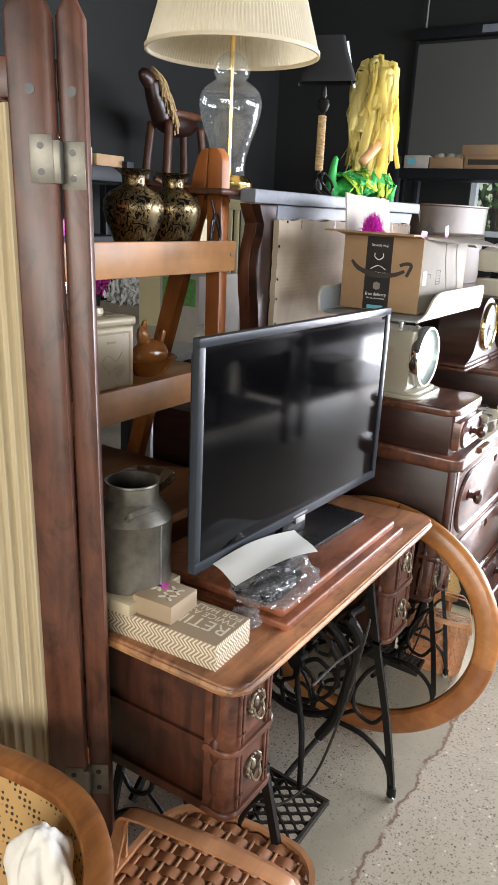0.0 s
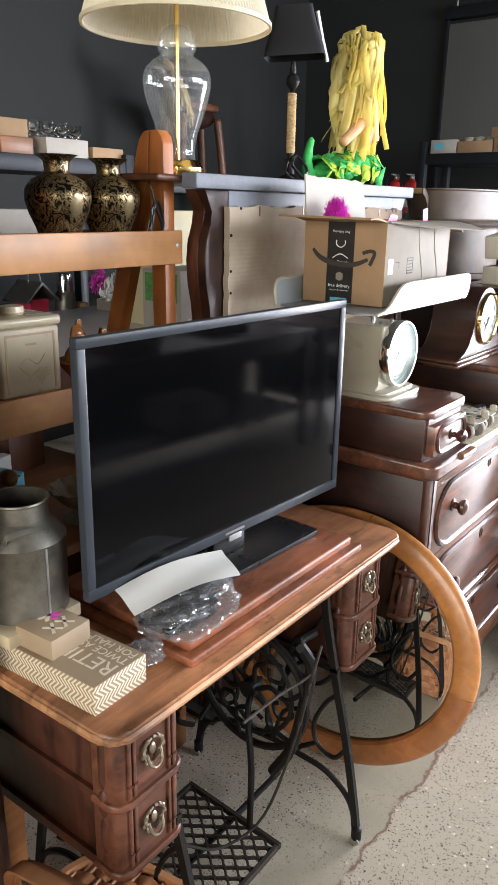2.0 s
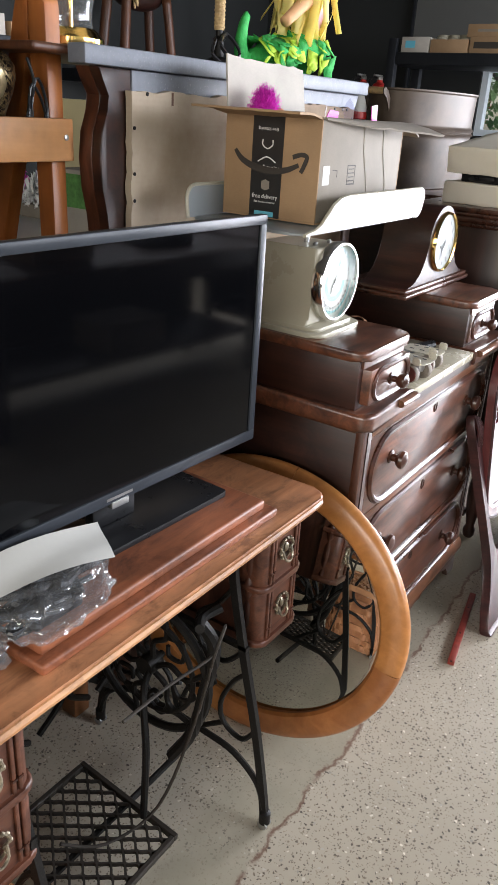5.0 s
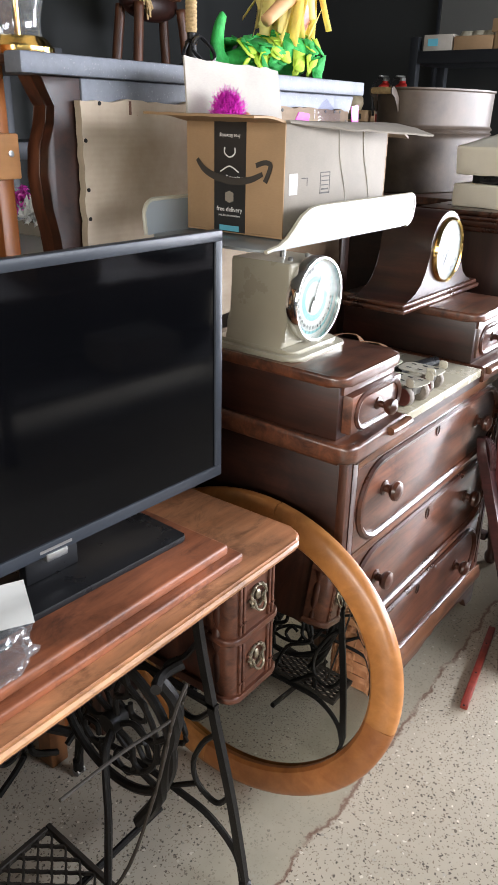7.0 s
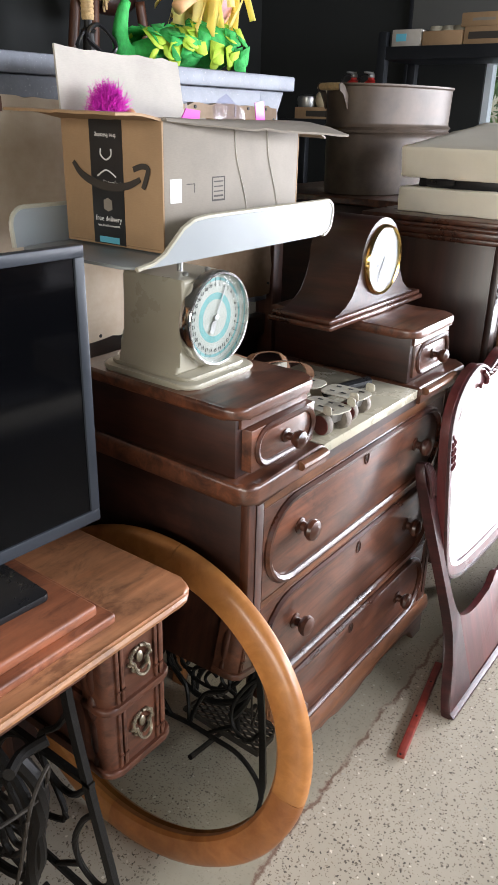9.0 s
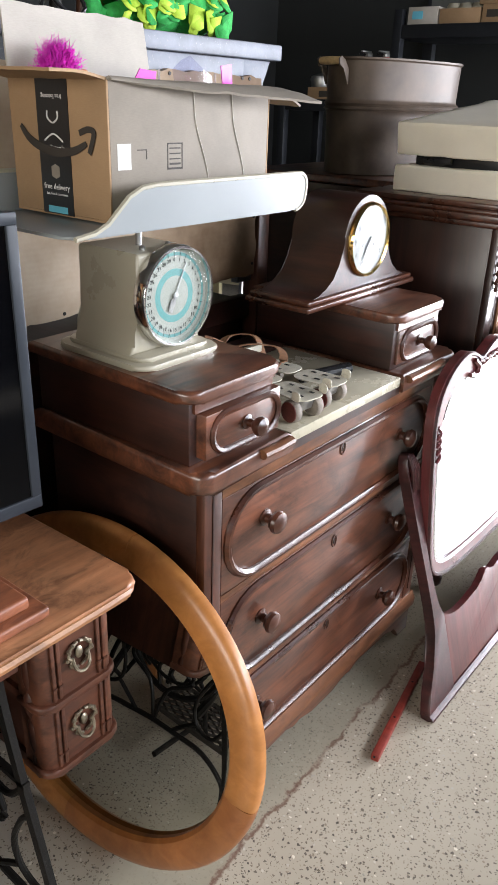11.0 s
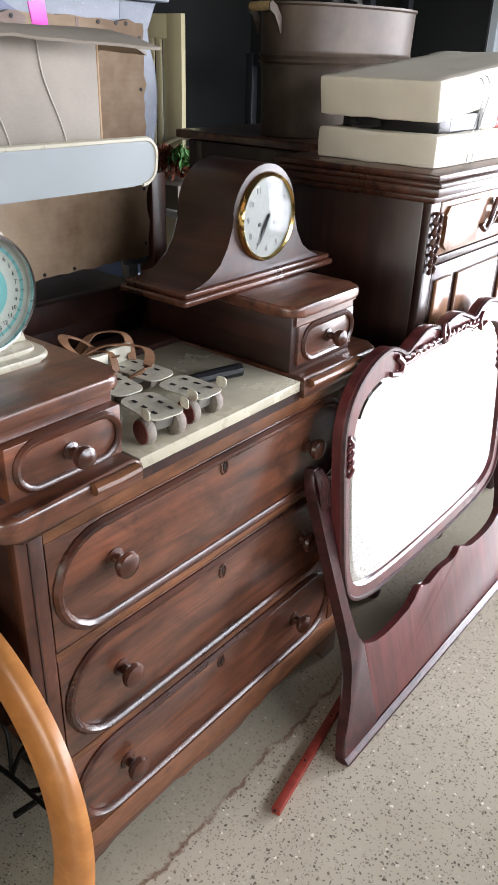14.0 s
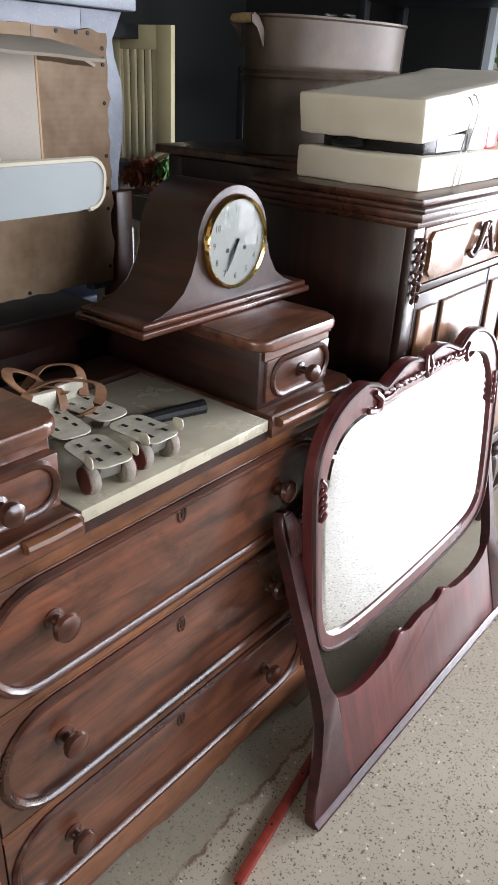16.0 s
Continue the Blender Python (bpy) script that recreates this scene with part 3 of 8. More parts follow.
for z0, z1, kz in ((0.594, 0.803, 0.712), (0.353, 0.576, 0.474), (0.137, 0.337, 0.237)):
    d = drawer(dresser, DX - 0.002, DY0 + 0.048, DY1 - 0.048, z0, z1, 0.009)
    knob(d, DX - 0.002, 2.212, kz, 0.0235)
    knob(d, DX - 0.002, 2.752, kz, 0.0235)
    keyhole(d, DX - 0.002, 2.484, kz + 0.057)
# base moulding and scalloped apron
bm = B()
prism(bm, [(-0.995, 0.095), (DX + 0.014, 0.095), (DX + 0.014, 0.115), (DX + 0.004, 0.135), (-0.995, 0.135)], DY0 - 0.01, DY1 + 0.01, "y", 0.002)
part("base_moulding", bm, M["walnut_edge"], dresser)
pts = [(DY0 - 0.004, 0.097), (DY0 - 0.004, 0.0), (DY0 + 0.05, 0.0), (DY0 + 0.065, 0.03), (DY0 + 0.085, 0.05), (DY0 + 0.10, 0.045), (DY0 + 0.13, 0.06)]
mid = (DY0 + DY1) / 2
scal = [(mid - 0.16, 0.066), (mid - 0.13, 0.05), (mid - 0.10, 0.058), (mid - 0.05, 0.04)]
half = pts + scal
outline = half + [(2 * mid - y, z) for y, z in reversed(half)]
bm = B()
prism(bm, outline, DX - 0.018, DX + 0.002, "x", 0.002)
part("apron", bm, M["walnut"], dresser, "scalloped walnut apron on bracket feet")
for yy in (DY0, DY1 - 0.05):
    part("foot", boxes(((-0.99, yy, 0.0), (-0.93, yy + 0.05, 0.10)), bevel=0.004), M["walnut_x"], dresser)
# top: two decks with a rounded front and the well for the marble
for y0, y1 in ((2.005, 2.262), (2.698, 2.990)):
    bm = B()
    out = rounded(-1.01, y0, -0.555, y1, 0.03, 6, (1, 0, 0, 0) if y0 > 2.5 else (0, 0, 0, 1))
    prism(bm, out, 0.838, 0.882, "z", 0.012, 4)
    part("deck", bm, M["walnut"], dresser, "worn walnut side deck of the top")
for y0, y1 in ((2.15, 2.258), (2.702, 2.90)):
    bm = B()
    sweep(bm, [(-0.552, y0 + 0.01, 0.873), (-0.550, (y0 + y1) / 2, 0.873), (-0.552, y1 - 0.01, 0.873)], circle(0.012, 10, 0.8), False, (0, 0, 1))
    part("worn_nosing", bm, M["walnut_edge"], dresser, "pale worn front nosing")
part("well_board", boxes(((-1.0, 2.262, 0.838), (-0.565, 2.698, 0.857))), M["walnut_x"], dresser)
bm = B()
box(bm, (-0.90, 2.264, 0.857), (-0.563, 2.696, 0.879), 0.002)
part("marble_top", bm, M["marble"], dresser, "pale grey marble slab set between the decks")
part("back_rail", boxes(((-1.01, 2.262, 0.857), (-0.905, 2.698, 0.888)), bevel=0.004), M["walnut_x"], dresser)


def glove_box(y0, y1, ajar):
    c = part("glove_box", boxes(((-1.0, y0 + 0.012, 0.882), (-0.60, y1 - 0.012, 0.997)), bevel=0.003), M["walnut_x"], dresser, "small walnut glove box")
    bm = B()
    prism(bm, rounded(-1.005, y0 - 0.004, -0.582, y1 + 0.004, 0.035, 6, (1, 0, 0, 1)), 0.997, 1.021, "z", 0.008, 3)
    part("lid_board", bm, M["walnut"], c, "polished moulded top board")
    part("box_rail", boxes(((-0.6005, y0 + 0.02, 0.978), (-0.594, y1 - 0.02, 0.997))), M["walnut"], c)
    x = -0.594 + ajar
    d = part("small_drawer", boxes(((x - 0.10, y0 + 0.03, 0.894), (x, y1 - 0.016, 0.976)), bevel=0.002), M["walnut"], c, "little drawer pulled slightly open" if ajar else "little closed drawer")
    bm = B()
    w = 0.006
    sweep(bm, [(x, p[0], p[1]) for p in stadium(y0 + 0.045, y1 - 0.022, 0.900, 0.971, 10)], [(-w, 0), (-w, 0.003), (-w * 0.3, 0.007), (w * 0.5, 0.006), (w, 0.003), (w, 0)], True, (1, 0, 0))
    part("moulding", bm, M["moulding"], d)
    knob(d, x, (y0 + y1) / 2 + 0.012, 0.935, 0.018)


glove_box(2.008, 2.258, 0.016)
glove_box(2.695, 2.940, 0.0)

# ---- sewing table ----
sewing = thing("sewing_table", (-0.8, 1.4, 0), "oak treadle sewing table with carved drawers and iron base", "sewing table")
bm = B()
prism(bm, rounded(-1.03, 0.915, -0.570, 1.880, 0.035, 5, (1, 0, 0, 1)), 0.723, 0.746, "z", 0.007, 3)
part("tabletop", bm, M["oak_top"], sewing, "worn orange oak top with rounded corners")
bm = B()
sweep(bm, [(-1.0, 0.918, 0.734), (-0.62, 0.918, 0.734), (-0.590, 0.925, 0.734), (-0.575, 0.945, 0.734), (-0.573, 1.0, 0.734), (-0.573, 1.80, 0.734), (-0.575, 1.848, 0.734), (-0.590, 1.869, 0.734), (-0.62, 1.876, 0.734), (-1.0, 1.876, 0.734)], [(-0.004, -0.010), (0.007, -0.007), (0.009, 0.0), (0.006, 0.006), (-0.004, 0.009)], False)
part("edge_moulding", bm, M["oak_edge"], sewing, "pale worn rounded edge")
bm = B()
prism(bm, rounded(-0.98, 1.125, -0.600, 1.722, 0.006, 2), 0.746, 0.764, "z", 0.005, 3)
lid = part("hinged_lid", bm, M["oak_lid"], sewing, "raised reddish folding lid with stepped moulded edge")
bm = B()
prism(bm, rounded(-0.965, 1.138, -0.617, 1.700, 0.006, 2), 0.764, 0.785, "z", 0.006, 3)
part("lid_panel", bm, M["oak_lid"], lid)
part("front_rail", boxes(((-0.63, 1.165, 0.672), (-0.612, 1.665, 0.723)), ((-0.612, 1.17, 0.700), (-0.604, 1.66, 0.7225)), bevel=0.002), M["oak_dark"], sewing, "dark recessed front rail")
part("frame_rails", boxes(((-1.0, 1.10, 0.60), (-0.98, 1.70, 0.7225)), ((-0.98, 1.11, 0.69), (-0.62, 1.13, 0.7225)), ((-0.98, 1.66, 0.69), (-0.62, 1.68, 0.7225)), bevel=0.002), M["oak_dark"], sewing)


def pull(parent, x, y, z):
    """An ornate cast pull: a pierced leafy back plate and a drop."""
    bm = B()
    for s in (-1, 1):
        tube(bm, [(x + 0.002, y + s * 0.002, z + 0.026), (x + 0.004, y + s * 0.017, z + 0.020), (x + 0.006, y + s * 0.022, z + 0.006), (x + 0.004, y + s * 0.013, z - 0.002), (x + 0.003, y + s * 0.016, z - 0.014), (x + 0.003, y + s * 0.003, z - 0.022)], 0.0030, 6)
        for dy, dz, r in ((0.020, 0.016, 0.005), (0.024, 0.002, 0.0045), (0.012, 0.024, 0.0045), (0.017, -0.012, 0.004)):
            bmesh.ops.create_icosphere(bm, subdivisions=1, radius=r, matrix=Matrix.Translation((x + 0.004, y + s * dy, z + dz)))
    bmesh.ops.create_icosphere(bm, subdivisions=2, radius=0.009, matrix=pose(x + 0.003, y, z + 0.006) @ Matrix.Diagonal((0.5, 0.8, 1.3, 1)))
    p = part("pull_plate", bm, M["brass_pull"], parent, "ornate aged cast metal pull")
    bm = B()
    tube(bm, [(x + 0.006, y - 0.015, z + 0.002), (x + 0.012, y - 0.013, z - 0.016), (x + 0.014, y, z - 0.024), (x + 0.012, y + 0.013, z - 0.016), (x + 0.006, y + 0.015, z + 0.002)], 0.0028, 6)
    part("drop_handle", bm, M["brass_pull"], p)


def drawer_bank(y0, y1):
    c = part("drawer_case", boxes(((-0.985, y0 + 0.012, 0.425), (-0.625, y1 - 0.012, 0.7225)), bevel=0.003), M["oak_dark"], sewing, "dark stained drawer case")
    for yy in (y0 + 0.008, y1 - 0.008):
        bm = B()
        lathe(bm, [(0.009, 0.44), (0.011, 0.455), (0.008, 0.47), (0.012, 0.49), (0.012, 0.53), (0.008, 0.545), (0.013, 0.56), (0.014, 0.575), (0.013, 0.59), (0.008, 0.60), (0.012, 0.62), (0.012, 0.69), (0.009, 0.71)], 12, Matrix.Translation((-0.637, yy, 0)))
        part("turned_column", bm, M["oak_dark"], c)
    part("side_rail", boxes(((-0.985, y0 + 0.004, 0.565), (-0.65, y0 + 0.0115, 0.582)), ((-0.985, y0 + 0.004, 0.425), (-0.65, y0 + 0.0115, 0.445))), M["oak_dark"], c)
    for z0, z1 in ((0.582, 0.708), (0.445, 0.568)):
        bm = B()
        prism(bm, rounded(-0.66, y0, -0.601, y1, 0.022, 5, (1, 0, 0, 1)), z0, z1, "z", 0.003, 2)
        d = part("drawer", bm, M["oak_carved"], c, "small carved oak drawer")
        bm = B()
        prism(bm, rounded(-0.66, y0 - 0.006, -0.594, y1 + 0.006, 0.026, 5, (1, 0, 0, 1)), z0 - 0.013, z0 + 0.002, "z", 0.005, 3)
        part("rounded_lip", bm, M["oak_carved"], d)
        for k, yy in enumerate((y0 + 0.024, y0 + 0.035, y1 - 0.035, y1 - 0.024)):
            part("reeding", boxes(((-0.602, yy - 0.0035, z0 + 0.004), (-0.596, yy + 0.0035, z1 - 0.002)), bevel=0.002), M["oak_carved"], d)
            part("carved_notch", boxes(((-0.6, yy - 0.004, z0 + 0.028), (-0.5945, yy + 0.004, z0 + 0.032))), M["oak_dark"], d)
        pull(d, -0.600, (y0 + y1) / 2, (z0 + z1) / 2 + 0.004)


drawer_bank(0.946, 1.096)
drawer_bank(1.690, 1.838)


def iron_side(y):
    """One cast-iron end: splayed legs, arches and scrolls."""
    bm = B()
    for s in (-1, 1):
        cx = -0.78
        def q(dx, z):
            return (cx + s * dx, y, z)
        sweep(bm, spline([q(0.255, 0.03), q(0.245, 0.10), q(0.215, 0.26), q(0.17, 0.45), q(0.135, 0.62), q(0.13, 0.722)], 5), [(-0.009, -0.006), (0.009, -0.006), (0.009, 0.006), (-0.009, 0.006)], False, (0, 1, 0))
        tube(bm, [q(0.252, 0.055), q(0.225, 0.12), q(0.16, 0.165), q(0.08, 0.175), q(0.0, 0.18)], 0.0075, 7)
        tube(bm, [q(0.215, 0.26), q(0.18, 0.215), q(0.13, 0.235), q(0.12, 0.29), q(0.15, 0.36), q(0.185, 0.40)], 0.006, 7)
        tube(bm, [q(0.13, 0.235), q(0.085, 0.20), q(0.06, 0.178)], 0.006, 7)
        tube(bm, [q(0.17, 0.45), q(0.12, 0.40), q(0.06, 0.42), q(0.05, 0.49), q(0.10, 0.54), q(0.14, 0.60)], 0.006, 7)
        tube(bm, [q(0.0, 0.18), q(0.03, 0.28), q(0.10, 0.33), q(0.06, 0.42), q(0.0, 0.46)], 0.006, 7)
    sweep(bm, [(-0.93, y, 0.715), (-0.63, y, 0.715)], [(-0.012, -0.007), (0.012, -0.007), (0.012, 0.007), (-0.012, 0.007)], False)
    sweep(bm, [(-0.96, y, 0.46), (-0.60, y, 0.46)], [(-0.006, -0.005), (0.006, -0.005), (0.006, 0.005), (-0.006, 0.005)], False)
    e = part("iron_end_frame", bm, M["iron"], sewing, "black cast-iron scrollwork end frame")
    for s in (-1, 1):
        bm = B()
        lathe(bm, [(0.006, 0.012), (0.013, 0.016), (0.013, 0.045), (0.007, 0.05)], 12, Matrix.Translation((-0.78 + s * 0.256, y, 0)))
        part("caster_socket", bm, M["iron"], e)
        bm = B()
        for k in (-0.008, 0.008):
            lathe(bm, [(0.004, -0.003), (0.012, -0.003), (0.012, 0.003), (0.004, 0.003)], 14, pose(-0.78 + s * 0.256, y + k, 0.012, 90, 0, 0))
        part("caster", bm, M["steel"], e)


iron_side(1.088)
iron_side(1.648)
# back brace and treadle
bm = B()
for s in (0, 1):
    a, b = (1.115, 1.648) if s == 0 else (1.648, 1.115)
    tube(bm, [(-0.97, a, 0.66), (-0.975, (a + b) / 2, 0.42), (-0.985, b, 0.15)], 0.011, 7)
tube(bm, [(-0.96, 1.115, 0.52), (-0.97, 1.22, 0.60), (-0.97, 1.38, 0.56), (-0.97, 1.54, 0.60), (-0.96, 1.648, 0.52)], 0.009, 7)
ring = [(-0.972, 1.38 + 0.085 * math.cos(a), 0.42 + 0.085 * math.sin(a)) for a in [2 * math.pi * i / 24 for i in range(24)]]
sweep(bm, ring, circle(0.007, 6), True, (1, 0, 0))
part("back_brace", bm, M["iron"], sewing, "crossed cast-iron back brace")
# openwork casting between the braces, with loops about the flywheel and a bar under the top
bm = B()
for k in range(6):
    y = 1.16 + 0.088 * k
    s_ = 1 if k % 2 else -1
    tube(bm, [(-0.965, y - 0.03 * s_, 0.20), (-0.96, y + 0.035 * s_, 0.26), (-0.955, y + 0.01 * s_, 0.33), (-0.955, y - 0.04 * s_, 0.37), (-0.955, y - 0.02 * s_, 0.45), (-0.96, y + 0.04 * s_, 0.50), (-0.965, y, 0.57)], 0.0075, 6)
    ring_ = [(-0.958, y + 0.028 * math.cos(a), 0.30 + 0.09 * (k % 3) + 0.028 * math.sin(a)) for a in [2 * math.pi * i / 16 for i in range(16)]]
    sweep(bm, ring_, circle(0.006, 6), True, (1, 0, 0))
part("scroll_panel", bm, M["iron"], sewing, "openwork cast-iron back panel")
part("cross_bar", boxes(((-0.968, 1.12, 0.575), (-0.952, 1.64, 0.655)), bevel=0.004), M["treadle_iron"], sewing, "broad dusty iron cross bar")
TM = pose(-0.76, 1.335, 0.095, 0, 5, 0)
bm = B()
for lo, hi in (((-0.14, -0.125, -0.008), (0.14, -0.113, 0.008)), ((-0.14, 0.113, -0.008), (0.14, 0.125, 0.008)), ((-0.14, -0.113, -0.008), (-0.128, 0.113, 0.008)), ((0.128, -0.113, -0.008), (0.14, 0.113, 0.008))):
    box(bm, lo, hi, 0.002, 1, TM)
treadle = part("treadle", bm, M["treadle_iron"], sewing, "dusty cast-iron treadle plate with wavy lattice")
for j in range(13):
    y = -0.105 + j * 0.0175
    ph = math.pi * (j % 2)
    bm = B()
    sweep(bm, [(-0.13 + 0.26 * i / 60, y + 0.0074 * math.sin(i / 60 * math.pi * 12 + ph), 0.0) for i in range(61)], [(-0.0026, -0.004), (0.0026, -0.004), (0.0018, 0.004), (-0.0018, 0.004)], False, (0, 0, 1), TM)
    part("lattice_bar", bm, M["treadle_iron"], treadle)
bm = B()
tube(bm, [(-0.76, 1.115, 0.085), (-0.76, 1.2, 0.08), (-0.76, 1.648, 0.085)], 0.008, 8)
part("treadle_axle", bm, M["iron"], sewing)
# flywheel
WM = pose(-0.79, 1.560, 0.385, 90, 0, 0)
bm = B()
sweep(bm, [(0.158 * math.cos(a), 0.158 * math.sin(a), 0) for a in [2 * math.pi * i / 40 for i in range(40)]], circle(0.0095, 8), True, (0, 0, 1), WM)
fly = part("flywheel", bm, M["iron"], sewing, "black iron flywheel with scrolled spokes")
bm = B()
sweep(bm, [(0.118 * math.cos(a), 0.118 * math.sin(a), 0) for a in [2 * math.pi * i / 40 for i in range(40)]], circle(0.006, 8), True, (0, 0, 1), WM)
part("inner_ring", bm, M["iron"], fly)
bm = B()
lathe(bm, [(0.022, -0.02), (0.024, 0.0), (0.022, 0.02)], 16, WM)
part("hub", bm, M["iron"], fly)
for i in range(6):
    a = 2 * math.pi * i / 6
    def w(r, d):
        return (r * math.cos(a + d), r * math.sin(a + d), 0)
    bm = B()
    tube(bm, [w(0.02, 0), w(0.06, 0.35), w(0.10, 0.05), w(0.155, 0.30)], 0.0065, 6, m=WM)
    part("spoke", bm, M["iron"], fly)
    bm = B()
    tube(bm, [w(0.10, 0.05), w(0.125, -0.25), w(0.10, -0.55), w(0.07, -0.35), w(0.085, -0.1)], 0.0055, 6, m=WM)
    part("scroll", bm, M["iron"], fly)
bm = B()
tube(bm, [(-0.79, 1.60, 0.385), (-0.77, 1.52, 0.36), (-0.72, 1.47, 0.24), (-0.70, 1.44, 0.10)], 0.008, 8)
tube(bm, [(-0.66, 1.555, 0.56), (-0.63, 1.57, 0.50), (-0.64, 1.56, 0.40), (-0.66, 1.55, 0.28), (-0.70, 1.53, 0.20)], 0.014, 8)
tube(bm, [(-0.63, 1.52, 0.575), (-0.655, 1.56, 0.565), (-0.64, 1.60, 0.575)], 0.010, 8)
part("pitman_rod", bm, M["iron"], sewing)
bm = B()
tube(bm, [(-0.62, 1.30, 0.52), (-0.63, 1.44, 0.50), (-0.625, 1.56, 0.49), (-0.61, 1.575, 0.56), (-0.60, 1.53, 0.52), (-0.62, 1.50, 0.36), (-0.66, 1.44, 0.16), (-0.70, 1.33, 0.13), (-0.74, 1.25, 0.18)], 0.0035, 6)
part("drive_belt", bm, M["treadle_iron"], sewing, "loose dark drive belt")

# ---- television ----
TVM = Matrix.Translation((-0.755, 1.433, 0.785)) @ pose(0, 0, 0, 0, 0, -3.0)
tv = thing("television", TVM, "black flat screen television on a low stand", "television", local=True)
# local: x towards the room, y along the screen, z up
W2, Z0, Z1 = 0.383, 0.060, 0.518
bm = boxes(((-0.045, -W2 + 0.03, Z0 + 0.03), (-0.012, W2 - 0.03, Z1 - 0.03)), bevel=0.012, seg=3)
part("rear_housing", bm, M["black_plastic"], tv)
bm = B()
b = 0.018
box(bm, (-0.012, -W2, Z0), (0.006, W2, Z0 + 0.022), 0.0025)
box(bm, (-0.012, -W2, Z1 - b), (0.006, W2, Z1), 0.0025)
box(bm, (-0.012, -W2, Z0 + 0.021), (0.006, -W2 + b, Z1 - b + 0.001), 0.0025)
box(bm, (-0.012, W2 - b, Z0 + 0.021), (0.006, W2, Z1 - b + 0.001), 0.0025)
part("bezel", bm, M["tv_frame"], tv, "slim dark grey bezel")
part("screen", boxes(((-0.010, -W2 + b - 0.001, Z0 + 0.021), (0.002, W2 - b + 0.001, Z1 - b + 0.001))), M["screen"], tv, "glossy dark screen")
part("sensor_block", boxes(((-0.004, -0.02, Z0 - 0.010), (0.008, 0.02, Z0 + 0.004)), bevel=0.002), M["steel"], tv)
part("brand_mark", boxes(((0.006, -0.03, Z0 + 0.008), (0.0066, 0.03, Z0 + 0.013))), M["steel"], tv)
part("stand_neck", boxes(((-0.03, -0.05, 0.012), (-0.008, 0.05, Z0 + 0.01)), bevel=0.004), M["black_plastic"], tv)
bm = B()
prism(bm, rounded(-0.09, -0.215, 0.06, 0.235, 0.012, 4), 0.0, 0.012, "z", 0.002)
part("stand_base", bm, M["black_plastic"], tv, "flat black rectangular base")

# ---- hutch seen from its unfinished back ----
hutch = thing("hutch", (-1.25, 2.3, 0), "old hutch turned to show its patched back", "hutch")
part("top_board", boxes(((-1.48, 1.62, 1.556), (-1.131, 2.86, 1.572)), bevel=0.006, seg=3), M["hutch_wood"], hutch, "dark wooden top board")


def side_outline(o, s):
    """The curved edge of the hutch's back frame; s is the way outwards."""
    return [(o + s * 0.02, 1.54), (o + s * 0.005, 1.515), (o - s * 0.012, 1.49), (o - s * 0.005, 1.46), (o + s * 0.012, 1.42), (o + s * 0.018, 1.37), (o + s * 0.012, 1.31), (o + s * 0.000, 1.26), (o - s * 0.006, 1.21), (o - s * 0.006, 1.15), (o - s * 0.006, 1.0)]


for o, s, inner in ((1.772, -1, 1.845), (2.835, 1, 2.75)):
    bm = B()
    prism(bm, side_outline(o, s) + [(inner, 1.0), (inner, 1.54)], -1.128, -1.102, "x", 0.003)
    # Left stile takes the dark wood, which carries its shade in the colour.
    part("back_stile", bm, M["walnut_x"] if s < 0 else M["grey_paint"], hutch, "worn painted curved stile")
    bm = B()
    c = side_outline(o, s)
    prism(bm, c + [(y - s * 0.022, z) for y, z in reversed(c)], -1.165, -1.1285, "x", 0.002)
    part("curved_side", bm, M["walnut_z"], hutch, "curved brown wooden side")
part("back_rail", boxes(((-1.128, 1.846, 1.478), (-1.100, 2.749, 1.54)), bevel=0.003), M["grey_paint"], hutch, "blue-grey painted top rail")
part("top_lip", boxes(((-1.13, 1.70, 1.541), (-1.082, 2.875, 1.576)), bevel=0.004), M["grey_paint"], hutch, "blue-grey painted back lip")
random.seed(4)


def ragged(y0, y1, z0, z1, step=0.02, amp=0.006):
    out = []
    n = int((y1 - y0) / step)
    out += [(y0 + (y1 - y0) * i / n, z1 + random.uniform(-amp, amp * 0.3)) for i in range(n + 1)]
    k = int((z1 - z0) / step)
    out += [(y1 + random.uniform(-amp, amp), z1 - (z1 - z0) * i / k) for i in range(1, k + 1)]
    out += [(y1 - (y1 - y0) * i / n, z0 + random.uniform(-amp * 0.4, amp * 0.4)) for i in range(1, n + 1)]
    out += [(y0 + random.uniform(-amp * 0.5, amp * 0.5), z0 + (z1 - z0) * i / k) for i in range(1, k)]
    return out


bm = B()
prism(bm, ragged(1.825, 2.795, 1.022, 1.505), -1.0995, -1.0825, "x")
board = part("backing_board", bm, M["backing"], hutch, "ragged brown cardboard backing nailed on")
for i in range(26):
    y, z = (1.84 + 0.95 * random.random(), random.choice((1.497, 1.03))) if i % 2 else (random.choice((1.833, 2.783)), 1.04 + 0.45 * random.random())
    bm = B()
    lathe(bm, [(0.004, 0), (0.004, 0.0015), (0, 0.002)], 8, pose(-1.0825, y, z, 0, 90, 0))
    part("nail", bm, M["iron"], board)
for y in (1.95, 2.16, 2.44, 2.62):
    part("torn_slot", boxes(((-1.0826, y, 1.478), (-1.0818, y + 0.006, 1.503))), M["hutch_wood"], board)
for y0 in (1.765, 2.805):
    part("post", boxes(((-1.13, y0, 0.0), (-1.08, y0 + 0.045, 1.205)), bevel=0.003), M["walnut_z"], hutch, "rough square support post")
part("lower_case", boxes(((-1.47, 1.765, 0.0), (-1.135, 2.85, 0.93)), bevel=0.004), M["walnut_x"], hutch, "dark lower cabinet")
